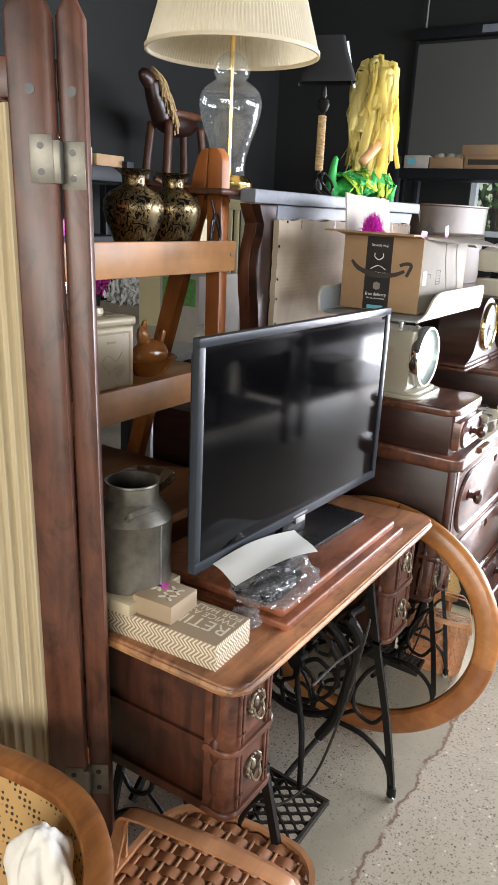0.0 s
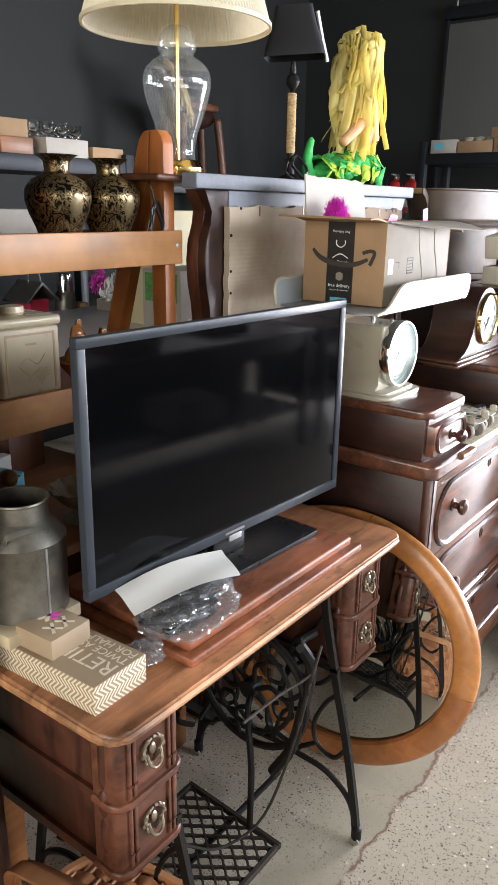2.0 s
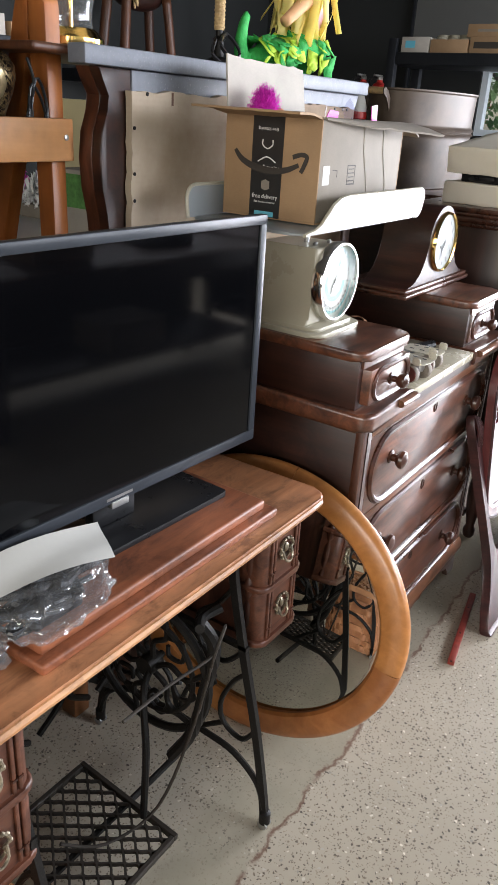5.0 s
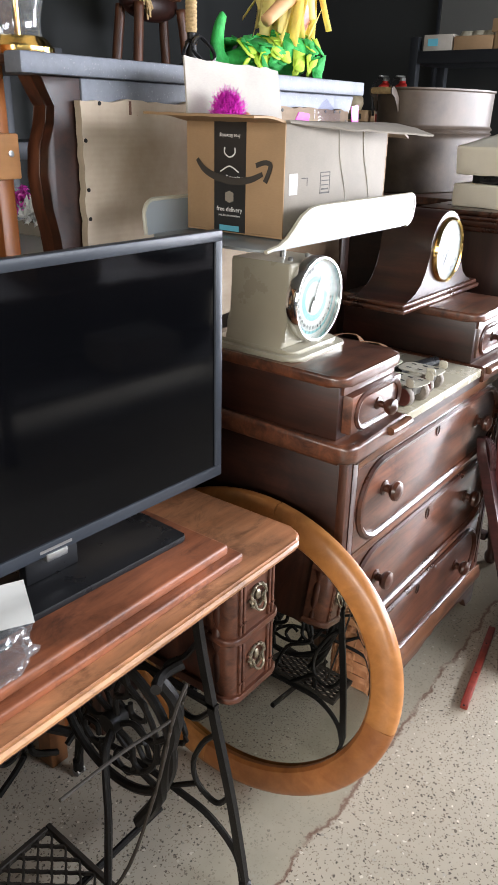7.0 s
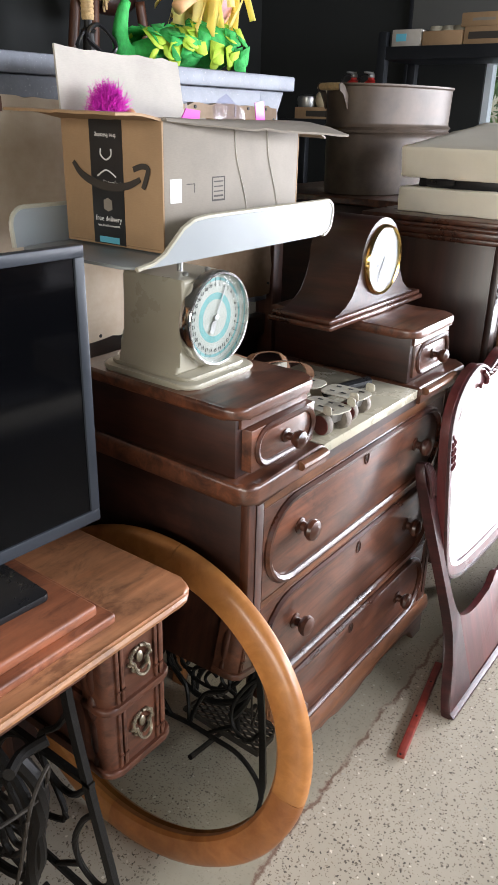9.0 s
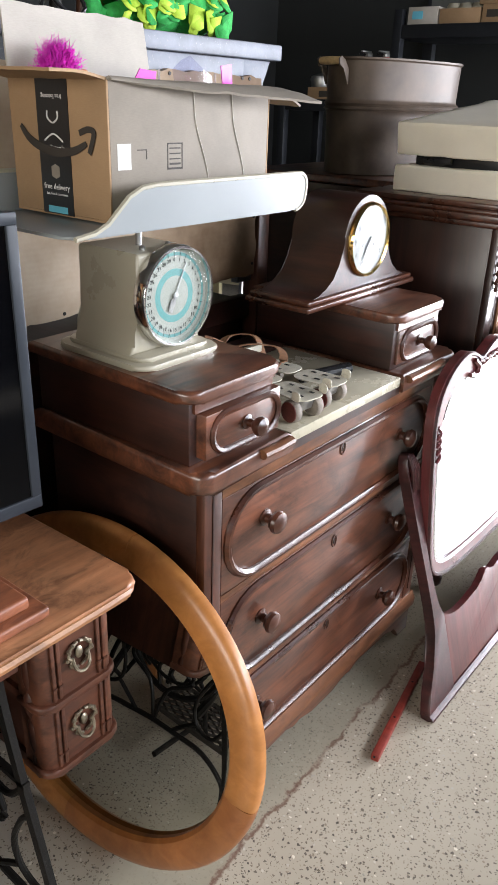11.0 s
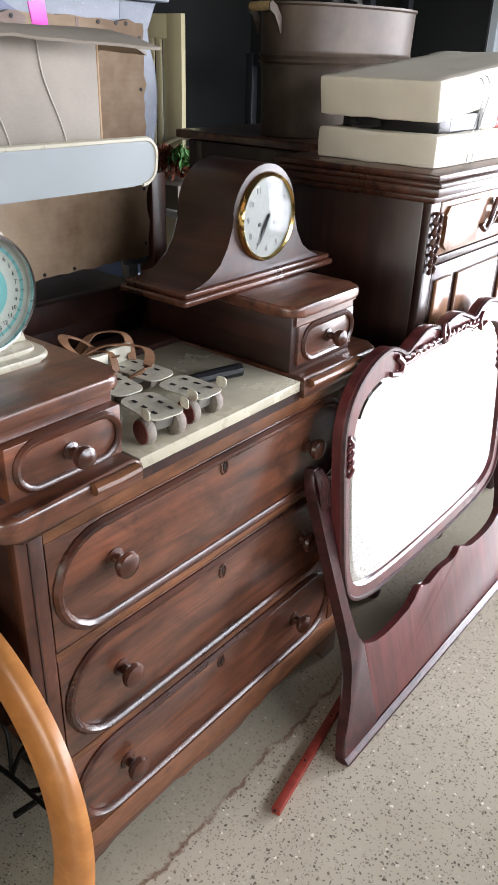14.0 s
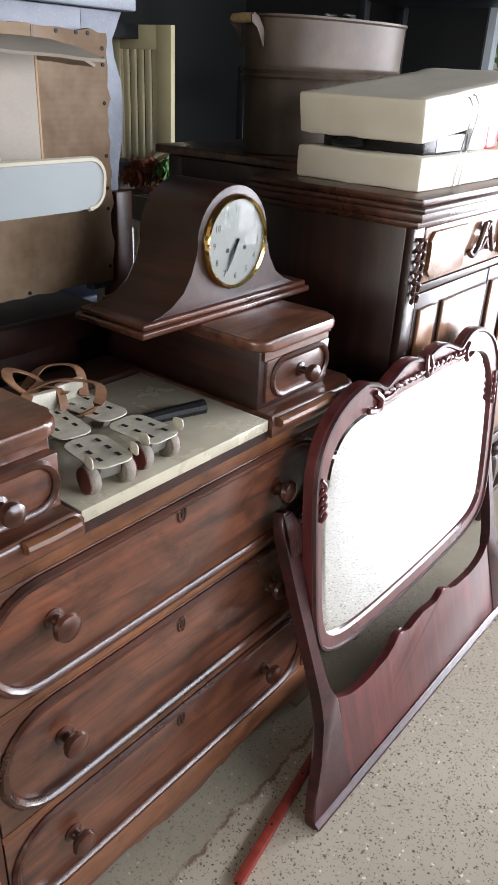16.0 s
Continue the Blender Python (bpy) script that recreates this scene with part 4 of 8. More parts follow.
part("lower_rail", boxes(((-1.132, 1.815, 0.90), (-1.10, 2.80, 0.96)), bevel=0.003), M["walnut_x"], hutch)

# ---- sideboard ----
sb = thing("sideboard", (-0.8, 3.85, 0), "dark carved sideboard with panelled doors on turned legs", "sideboard")
SX, SY0, SY1 = -0.578, 3.20, 4.55
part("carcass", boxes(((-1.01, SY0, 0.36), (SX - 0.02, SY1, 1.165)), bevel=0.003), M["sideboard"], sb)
for z0, z1, o in ((1.160, 1.176, 0.012), (1.176, 1.196, 0.026), (1.196, 1.208, 0.034), (1.208, 1.224, 0.022)):
    part("top_moulding", boxes(((-1.02, SY0 - o, z0), (SX + o, SY1 + o, z1)), bevel=0.004), M["moulding"], sb, "moulded layer of the heavy top")
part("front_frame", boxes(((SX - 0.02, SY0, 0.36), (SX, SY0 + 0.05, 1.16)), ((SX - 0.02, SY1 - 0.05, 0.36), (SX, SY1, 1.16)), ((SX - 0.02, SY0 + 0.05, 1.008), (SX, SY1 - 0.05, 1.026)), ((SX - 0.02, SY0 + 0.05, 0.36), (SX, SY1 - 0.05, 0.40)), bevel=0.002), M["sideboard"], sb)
for k in range(2):
    y0, y1 = SY0 + 0.052 + k * 0.625, SY0 + 0.052 + k * 0.625 + 0.618
    d = part("drawer", boxes(((SX - 0.02, y0, 1.03), (SX + 0.002, y1, 1.156)), bevel=0.003), M["sideboard_lit_front"], sb, "drawer with shaped raised panels")
    for a0, a1 in ((y0 + 0.012, y0 + 0.205), (y1 - 0.205, y1 - 0.012)):
        bm = B()
        prism(bm, [(a0, 1.06), (a0 + 0.02, 1.043), (a1, 1.043), (a1, 1.145), (a0 + 0.02, 1.145), (a0, 1.125), (a0 + 0.012, 1.093)], SX + 0.002, SX + 0.012, "x", 0.004)
        part("raised_panel", bm, M["sideboard_lit_front"], d)
    yc = (y0 + y1) / 2
    bm = B()
    for s in (-1, 1):
        tube(bm, [(SX + 0.008, yc + s * 0.075, 1.075), (SX + 0.014, yc + s * 0.06, 1.062), (SX + 0.016, yc + s * 0.045, 1.075), (SX + 0.016, yc + s * 0.03, 1.10), (SX + 0.016, yc + s * 0.012, 1.135), (SX + 0.014, yc, 1.12)], 0.007, 7)
        tube(bm, [(SX + 0.010, yc + s * 0.04, 1.07), (SX + 0.014, yc + s * 0.02, 1.075), (SX + 0.016, yc, 1.10)], 0.006, 7)
    part("carved_mount", bm, M["walnut_z"], d, "dark carved scroll mount")
for k in range(3):
    y0, y1 = SY0 + 0.052 + k * 0.415, SY0 + 0.052 + k * 0.415 + 0.41
    d = part("door", boxes(((SX - 0.02, y0, 0.405), (SX, y1, 1.005)), bevel=0.003), M["sideboard"], sb, "panelled cabinet door")
    for a0, a1 in ((y0 + 0.015, y0 + 0.10), (y0 + 0.135, y1 - 0.02)):
        bm = B()
        prism(bm, [(a0, 0.44), (a1, 0.44), (a1, 0.97), (a0, 0.97)], SX, SX + 0.010, "x", 0.006, 3)
        part("door_panel", bm, M["sideboard_lit_front"], d, "warm veneered raised panel")
for yy in (SY0 + 0.022, SY1 - 0.022):
    for i in range(6):
        z = 1.135 - i * 0.024
        bm = B()
        for s in (-1, 1):
            tube(bm, [(SX + 0.004, yy, z), (SX + 0.013, yy + s * 0.010, z - 0.004), (SX + 0.009, yy + s * 0.017 * (1 - i * 0.09), z - 0.020)], 0.0052, 6)
        part("carved_leaf", bm, M["walnut_z"], sb, "carved leaf corner ornament")
for yy in (SY0 + 0.03, SY0 + 0.45, SY1 - 0.45, SY1 - 0.03):
    for xx in (SX - 0.035, -0.97):
        bm = B()
        lathe(bm, [(0.016, 0), (0.022, 0.01), (0.024, 0.03), (0.016, 0.05), (0.019, 0.07), (0.028, 0.14), (0.033, 0.20), (0.026, 0.255), (0.018, 0.27), (0.030, 0.285), (0.030, 0.30), (0.022, 0.31), (0.026, 0.362)], 16, Matrix.Translation((xx, yy, 0)))
        part("turned_leg", bm, M["sideboard"], sb)
part("stretcher", boxes(((SX - 0.06, SY0 + 0.03, 0.085), (SX - 0.02, SY1 - 0.03, 0.11)), ((-0.96, SY0 + 0.01, 0.085), (SX - 0.06, SY0 + 0.05, 0.11)), bevel=0.004), M["sideboard"], sb)

# ---- chest behind the sideboard ----
chest = thing("chest", (-1.4, 4.0, 0), "dark panelled wooden chest of drawers", "chest")
part("body", boxes(((-1.76, 3.66, 0.0), (-1.06, 4.45, 1.185)), bevel=0.004), M["sideboard"], chest)
part("top", boxes(((-1.79, 3.61, 1.185), (-1.04, 4.47, 1.212)), bevel=0.006, seg=3), M["walnut"], chest, "worn brown top board")
part("side_panel", boxes(((-1.70, 3.652, 0.10), (-1.12, 3.66, 1.12))), M["walnut_x"], chest)
bm = boxes(((-1.75, 3.638, 0.05), (-1.69, 3.66, 1.18)), ((-1.13, 3.638, 0.05), (-1.065, 3.66, 1.18)), ((-1.69, 3.638, 1.11), (-1.13, 3.66, 1.18)), ((-1.69, 3.638, 0.05), (-1.13, 3.66, 0.14)), bevel=0.003)
part("panel_frame", bm, M["sideboard"], chest)


def multi(name, rows, at, label, category, group="", local=False):
    """One mesh of several colours."""
    m = at if isinstance(at, Matrix) else Matrix.Translation(at)
    whole = B()
    mats = []
    for k, (bm, mat) in enumerate(rows):
        if not local:
            bm.transform(m.inverted())
        bmesh.ops.recalc_face_normals(bm, faces=bm.faces)
        for f in bm.faces:
            f.material_index = k
            f.smooth = True
        me = bpy.data.meshes.new("tmp")
        bm.to_mesh(me)
        bm.free()
        whole.from_mesh(me)
        bpy.data.meshes.remove(me)
        mats.append(mat)
    me = bpy.data.meshes.new(name)
    whole.to_mesh(me)
    whole.free()
    for mat in mats:
        me.materials.append(mat)
    ob = new(name, me)
    ob.matrix_basis = m
    return tagged(ob, label, category, group)


# ---- round mirror leaning on the dresser ----
RMM = pose(-0.762, 1.878, 0.004, 80.2, 0, 3.0)
rm = thing("round_mirror", RMM, "round mirror in honey wood frame leaning on dresser", "mirror", local=True)
RC, RO, RI, SQ = 0.360, 0.401, 0.333, 0.896
for k in range(4):
    a0 = radians(-8 + 90 * k)
    bm = B()
    path = [(0.5 * (RO + RI) * math.cos(a0 + radians(90) * i / 24), RC + SQ * 0.5 * (RO + RI) * math.sin(a0 + radians(90) * i / 24), 0) for i in range(25)]
    h = (RO - RI) / 2
    sweep(bm, path, [(-h, 0.0), (-h, 0.016), (-h * 0.8, 0.024), (-h * 0.2, 0.028), (h * 0.5, 0.025), (h * 0.85, 0.020), (h, 0.012), (h, 0.0)], False, (0, 0, 1))
    part("frame_segment", bm, M["honey_dark" if k == 3 else "honey"], rm, "curved honey-coloured frame piece")
bm = B()
lathe(bm, [(0.0, 0.006), (RI - 0.014, 0.006), (RI + 0.004, 0.004), (RI + 0.004, 0.0), (0.0, 0.0)], 64, Matrix.Translation((0, RC, 0)), squash=SQ)
part("mirror_glass", bm, M["mirror_dim"], rm, "clear round mirror glass")

# ---- dresser mirror standing on the floor ----
c8, s8 = math.cos(radians(16.0)), math.sin(radians(16.0))
DMM = Matrix(((0, -s8, c8, -0.345), (1, 0, 0, 3.20), (0, c8, s8, 0.0), (0, 0, 0, 1)))
dm = thing("dresser_mirror", DMM, "red mahogany dresser mirror in carved swing frame on floor", "mirror", local=True)
out_half = [(0.0, 0.268), (0.18, 0.272), (0.30, 0.283), (0.375, 0.315), (0.405, 0.38), (0.412, 0.52), (0.412, 0.68), (0.402, 0.765), (0.37, 0.825), (0.315, 0.866), (0.25, 0.884), (0.205, 0.874), (0.170, 0.856), (0.135, 0.868), (0.085, 0.886), (0.035, 0.882), (0.0, 0.870)]
in_half = [(0.0, 0.315), (0.17, 0.318), (0.28, 0.328), (0.335, 0.352), (0.358, 0.40), (0.365, 0.52), (0.362, 0.66), (0.345, 0.735), (0.315, 0.78), (0.27, 0.803), (0.21, 0.808), (0.16, 0.806), (0.13, 0.806), (0.10, 0.807), (0.06, 0.808), (0.03, 0.808), (0.0, 0.808)]

in_half = [(x * 1.045, 0.56 + (y - 0.56) * 1.05) for x, y in in_half]

# the glass swings in its harp: the foot of the frame hangs back
SWING = Matrix.Translation((0, 0.6, 0.022)) @ pose(0, 0, 0, 10.5, 0, 0) @ Matrix.Translation((0, -0.568, 0)) @ Matrix.Diagonal((1.08, 1, 1, 1))


def whole_ring(half, n=3):
    pts = half + [(-x, y) for x, y in reversed(half[1:-1])]
    return [(p.x, p.y) for p in spline([(x, y, 0) for x, y in pts], n, True)]


def frame_band(bm, outer, inner, z0, z1):
    n = len(outer)
    rows = [[bm.verts.new((x, y, z)) for x, y in ring] for ring, z in ((outer, z0), (outer, z1 - 0.004), ([(x * 0.993, 0.5 + (y - 0.5) * 0.993) for x, y in outer], z1), (inner, z1 - 0.002), (inner, z0))]
    for a, b in zip(rows, rows[1:] + rows[:1]):
        for i in range(n):
            bm.faces.new((a[i], a[(i + 1) % n], b[(i + 1) % n], b[i]))


bm = B()
frame_band(bm, whole_ring(out_half), whole_ring(in_half), -0.012, 0.014)
bm.transform(SWING)
mf = part("mirror_frame", bm, M["mahogany"], dm, "shaped red mahogany mirror frame")
bm = B()
sweep(bm, [(x, y, 0.013) for x, y in whole_ring([(x * 0.985, 0.5 + (y - 0.5) * 0.985) for x, y in out_half])], circle(0.006, 6), True, (0, 0, 1))
bm.transform(SWING)
part("frame_bead", bm, M["mahogany_dark"], mf, "dark rounded outer bead")
bm = B()
ring = whole_ring(in_half)
cx, cy = 0.0, 0.56
rows = []
for f, z in ((1.01, 0.002), (0.95, 0.006), (0.0, 0.006)):
    rows.append([bm.verts.new((x * f, cy + (y - cy) * f, z)) for x, y in ring] if f else [bm.verts.new((0, cy, z))])
for i in range(len(ring)):
    j = (i + 1) % len(ring)
    bm.faces.new((rows[0][i], rows[0][j], rows[1][j], rows[1][i]))
    bm.faces.new((rows[1][i], rows[1][j], rows[2][0]))
bm.transform(SWING)
part("bevelled_glass", bm, M["mirror"], dm, "bevelled mirror glass", flat=True)


def carving(pts, r):
    bm = B()
    tube(bm, pts, r, 6, m=SWING)
    part("carved_leaf", bm, M["mahogany"], mf)


for s in (-1, 1):
    carving([(s * 0.235, 0.822, 0.016), (s * 0.20, 0.815, 0.018), (s * 0.19, 0.835, 0.018), (s * 0.21, 0.855, 0.016)], 0.007)
    carving([(s * 0.195, 0.832, 0.016), (s * 0.15, 0.832, 0.018), (s * 0.10, 0.848, 0.018), (s * 0.05, 0.842, 0.018), (0, 0.85, 0.02)], 0.004)
    for k in range(7):
        u = 0.03 + k * 0.022
        carving([(s * u, 0.838, 0.017), (s * (u + 0.008), 0.850 - 0.001 * k, 0.020), (s * (u + 0.018), 0.846, 0.016)], 0.0045)
    carving([(0, 0.83, 0.018), (s * 0.012, 0.85, 0.021), (s * 0.006, 0.878, 0.018)], 0.006)
    for k in range(4):
        carving([(s * 0.392, 0.64 + k * 0.02, 0.015), (s * 0.380, 0.655 + k * 0.02, 0.019), (s * 0.388, 0.672 + k * 0.02, 0.015)], 0.0045)
for s in (-1, 1):
    outline = [(0.549, 0.0), (0.543, 0.04), (0.510, 0.10), (0.475, 0.17), (0.462, 0.24), (0.464, 0.32), (0.470, 0.40), (0.478, 0.50), (0.486, 0.62), (0.488, 0.675), (0.476, 0.705), (0.452, 0.70), (0.436, 0.67), (0.440, 0.62), (0.447, 0.54), (0.446, 0.44), (0.436, 0.34), (0.425, 0.28), (0.412, 0.25), (0.402, 0.235), (0.40, 0.0)]
    pts = [(s * p.x, p.y) for p in spline([(x, y, 0) for x, y in outline[:-1]], 2)] + [(s * 0.40, 0.0)]
    bm = B()
    prism(bm, pts, -0.020, 0.008, "z", 0.004)
    post = part("harp_post", bm, M["mahogany_dark"], dm, "curved dark harp post")
    bm = B()
    for k in range(4):
        tube(bm, [(s * (0.448 + 0.008 * k), 0.61, 0.006), (s * (0.452 + 0.009 * k), 0.665, 0.016), (s * (0.462 + 0.004 * k), 0.70, 0.008)], 0.006, 6)
    part("carved_knuckle", bm, M["mahogany_dark"], post)
    bm = B()
    lathe(bm, [(0.006, -0.03), (0.006, 0.03)], 10, pose(s * 0.43, 0.60, -0.004, 0, 90, 0))
    part("pivot_screw", bm, M["steel"], post)
half = [(0.402, 0.238), (0.375, 0.222), (0.335, 0.210), (0.28, 0.205), (0.22, 0.208), (0.17, 0.213), (0.135, 0.232), (0.11, 0.236), (0.085, 0.222), (0.04, 0.226), (0.0, 0.230)]
top = [(p.x, p.y) for p in spline([(x, y, 0) for x, y in half], 3)]
pts = top + [(-x, y) for x, y in reversed(top[:-1])] + [(-0.402, 0.018), (0.402, 0.018)]
bm = B()
prism(bm, pts, -0.016, 0.005, "z", 0.003)
part("base_panel", bm, M["mahogany"], dm, "broad red mahogany base panel")
bm = B()
prism(bm, [(-0.018, 0.0), (0.016, 0.0), (0.016, 0.005), (0.012, 0.009), (0.010, 0.014), (0.007, 0.018), (-0.018, 0.018)], -0.549, 0.549, "x", 0.002)
bm.transform(Matrix(((1, 0, 0, 0), (0, 0, 1, 0), (0, 1, 0, 0), (0, 0, 0, 1))))
part("base_moulding", bm, M["mahogany_dark"], dm, "dark moulded foot rail")
bm = B()
box(bm, (-0.195, -0.010, 0.0), (0.195, 0.010, 0.018), 0.002)
batten = thing("wooden_batten", pose(-0.420, 2.640, 0, 0, 0, 100), "narrow red wooden batten lying on floor", "batten", local=True)
part("stick", bm, M["red_wood"], batten)
for u in (-0.2, -0.05, 0.1):
    bm = B()
    lathe(bm, [(0.003, 0), (0.003, 0.001), (0, 0.0012)], 8, Matrix.Translation((u, 0, 0.018)))
    part("screw_hole", bm, M["black_plastic"], batten)

# ---- baby scale ----
scale = thing("baby_scale", (-0.82, 2.125, 1.021), "cream enamel baby scale with round dial", "scale")
bm = B()
prism(bm, rounded(-0.945, 2.02, -0.705, 2.228, 0.03, 6), 1.021, 1.032, "z", 0.005, 3)
prism(bm, rounded(-0.930, 2.035, -0.722, 2.212, 0.02, 5), 1.032, 1.040, "z", 0.004, 2)
part("foot_plate", bm, M["cream"], scale, "cream enamel foot plate")
bm = B()
prof = [(2.036, 1.04), (2.040, 1.055), (2.052, 1.075), (2.056, 1.10), (2.056, 1.205), (2.060, 1.211), (2.190, 1.211), (2.194, 1.205), (2.194, 1.10), (2.198, 1.075), (2.208, 1.055), (2.212, 1.04)]
prism(bm, prof, -0.905, -0.752, "x", 0.006, 3)
part("housing", bm, M["cream"], scale, "cream enamel housing with flared foot")
DC = (2.132, 1.133)
DLM = pose(-0.752, DC[0], DC[1], 0, 90, 0)


def dial_face():
    m, n, l, b = material("dial_face", 0.35)
    c = n.new("ShaderNodeTexCoord")
    ln = n.new("ShaderNodeVectorMath")
    ln.operation = "LENGTH"
    sub = n.new("ShaderNodeVectorMath")
    sub.operation = "MULTIPLY"
    sub.inputs[1].default_value = (0, 1, 1)
    off = n.new("ShaderNodeVectorMath")
    off.operation = "SUBTRACT"
    off.inputs[1].default_value = (0, DC[0] - 2.125, DC[1] - 1.021)
    l.new(c.outputs["Object"], off.inputs[0])
    l.new(off.outputs[0], sub.inputs[0])
    l.new(sub.outputs[0], ln.inputs[0])
    cr, tq = (0.31, 0.325, 0.285), (0.10, 0.275, 0.265)
    r = n.new("ShaderNodeValToRGB")
    r.color_ramp.interpolation = "CONSTANT"
    e = r.color_ramp.elements
    e[0].position, e[0].color = 0.0, (*cr, 1)
    e[1].position, e[1].color = 0.40, (*tq, 1)
    for p, col in ((0.54, cr), (0.80, tq), (0.86, cr)):
        x = e.new(p)
        x.color = (*col, 1)
    k = n.new("ShaderNodeMath")
    k.operation = "MULTIPLY"
    k.inputs[1].default_value = 11.5
    l.new(ln.outputs["Value"], k.inputs[0])
    l.new(k.outputs[0], r.inputs["Fac"])
    f = noise_tex(n, l, coords(n, l), 60, 4)
    l.new(mix(n, l, 0.5, r.outputs["Color"], ramp(n, l, f, [(0.3, (0.85, 0.85, 0.8)), (0.7, (1.05, 1.05, 1.05))]), "MULTIPLY"), b.inputs["Base Color"])
    return m


bm = B()
lathe(bm, [(0, 0.012), (0.084, 0.012), (0.084, 0.0), (0, 0.0)], 48, DLM)
dial = part("dial", bm, dial_face(), scale, "cream dial with turquoise ring and numbers")
bm = B()
lathe(bm, [(0.086, -0.002), (0.0895, 0.004), (0.0895, 0.020), (0.087, 0.026), (0.083, 0.026), (0.082, 0.012), (0.082, -0.002), (0.086, -0.002)], 48, DLM)
part("chrome_rim", bm, M["chrome"], scale, "polished chrome rim")
bm = B()
lathe(bm, [(0.083, 0.022), (0.06, 0.0255), (0.03, 0.027), (0, 0.0275)], 48, DLM)
lens = part("dial_glass", bm, M["dial_cover"], scale, "curved clear dial glass")
lens.visible_shadow = False
FACE = Matrix(((0, 0, 1, 0), (1, 0, 0, 0), (0, 1, 0, 0), (0, 0, 0, 1)))
for i in range(30):
    a = radians(90 - i * 12)
    p = Matrix.Translation((-0.7395, DC[0] + 0.0625 * math.cos(a), DC[1] + 0.0625 * math.sin(a) - 0.003)) @ FACE
    letters(str(i), 0.0095, p, M["black_plastic"], dial, "numeral", 0.0002, align="CENTER")
    bm = B()
    box(bm, (-0.0038, -0.0004, 0), (0.0038, 0.0004, 0.0004), 0, 1, Matrix.Translation((-0.7396, DC[0] + 0.072 * math.cos(a), DC[1] + 0.072 * math.sin(a))) @ FACE @ pose(0, 0, 0, 0, 0, math.degrees(a)))
    part("tick", bm, M["black_plastic"], dial)
bm = B()
prism(bm, [(-0.004, -0.03), (0.006, -0.03), (0.007, -0.012), (0.0016, 0.0), (0.0008, 0.062), (-0.0008, 0.062), (-0.0016, 0.0), (-0.007, -0.012)], 0, 0.001, "z", m=Matrix.Translation((-0.7385, DC[0], DC[1])) @ FACE @ pose(0, 0, 0, 0, 0, -27))
lathe(bm, [(0.006, 0), (0.006, 0.003), (0, 0.004)], 14, pose(-0.739, DC[0], DC[1], 0, 90, 0))
part("pointer", bm, M["steel"], scale, "steel dial pointer")
bm = B()
lathe(bm, [(0.006, 1.211), (0.006, 1.262)], 12, Matrix.Translation((-0.82, 2.125, 0)))
box(bm, (-0.90, 2.06, 1.254), (-0.74, 2.20, 1.264), 0.003)
part("spindle", bm, M["steel"], scale)
for y in (2.095, 2.158):
    bm = B()
    lathe(bm, [(0.005, 1.211), (0.006, 1.216), (0.003, 1.219)], 10, Matrix.Translation((-0.78, y, 0)))
    part("adjusting_screw", bm, M["steel"], scale)
# tray: a flat pan between two upright sides
bm = B()
prism(bm, rounded(-0.962, 1.868, -0.683, 2.415, 0.03, 6), 1.262, 1.267, "z", 0.002)
tray = part("tray", bm, M["cream_white"], scale, "white enamel weighing tray with raised sides")
for x0, sgn in ((-0.684, 1), (-0.960, -1)):
    right = [(2.402 + 0.026 * math.cos(radians(a_)), (1.290 if a_ < 0 else 1.304) + 0.026 * math.sin(radians(a_))) for a_ in range(-90, 91, 15)]
    if sgn > 0:
        left = [(2.03, 1.330), (2.00, 1.327), (1.975, 1.316), (1.955, 1.298), (1.935, 1.280), (1.910, 1.269), (1.875, 1.264)]
    else:
        left = [(1.895 + 0.03 * math.cos(radians(a_)), 1.300 + 0.03 * math.sin(radians(a_))) for a_ in range(90, 181, 15)] + [(1.866, 1.266)]
    outline = right + left
    bm = B()
    prism(bm, outline, 0, 0.004, "x")
    for v in bm.verts:
        v.co.x = x0 + sgn * (v.co.x + 0.006 * (v.co.z - 1.264) / 0.066)
    wall_p = part("tray_side", bm, M["cream_white"], tray, "upright enamel side with rounded ends")
    bm = B()
    sweep(bm, [(x0 + sgn * (0.002 + 0.006 * (z - 1.264) / 0.066), y, z) for y, z in outline], circle(0.0042, 6), False, (1, 0, 0))
    part("rolled_rim", bm, M["cream"], wall_p)

# ---- delivery box on the tray ----
AX0, AX1, AY0, AY1, AZ0, AZ1 = -0.955, -0.722, 1.978, 2.362, 1.271, 1.474
carton = thing("cardboard_box", (-0.84, 2.17, AZ0), "open brown delivery carton with black tape", "box")
t = 0.004
part("bottom", boxes(((AX0, AY0, AZ0), (AX1, AY1, AZ0 + t))), M["card"], carton)
part("end_panel", boxes(((AX0, AY0, AZ0 + t), (AX1, AY0 + t, AZ1)), bevel=0.001), M["card"], carton, "brown end panel")
part("end_panel", boxes(((AX0, AY1 - t, AZ0 + t), (AX1, AY1, AZ1)), bevel=0.001), M["card"], carton)
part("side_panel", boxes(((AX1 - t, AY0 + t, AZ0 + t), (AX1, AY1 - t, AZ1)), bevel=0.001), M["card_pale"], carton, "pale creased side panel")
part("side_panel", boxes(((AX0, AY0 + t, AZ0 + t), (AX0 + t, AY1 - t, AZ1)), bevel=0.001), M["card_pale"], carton)


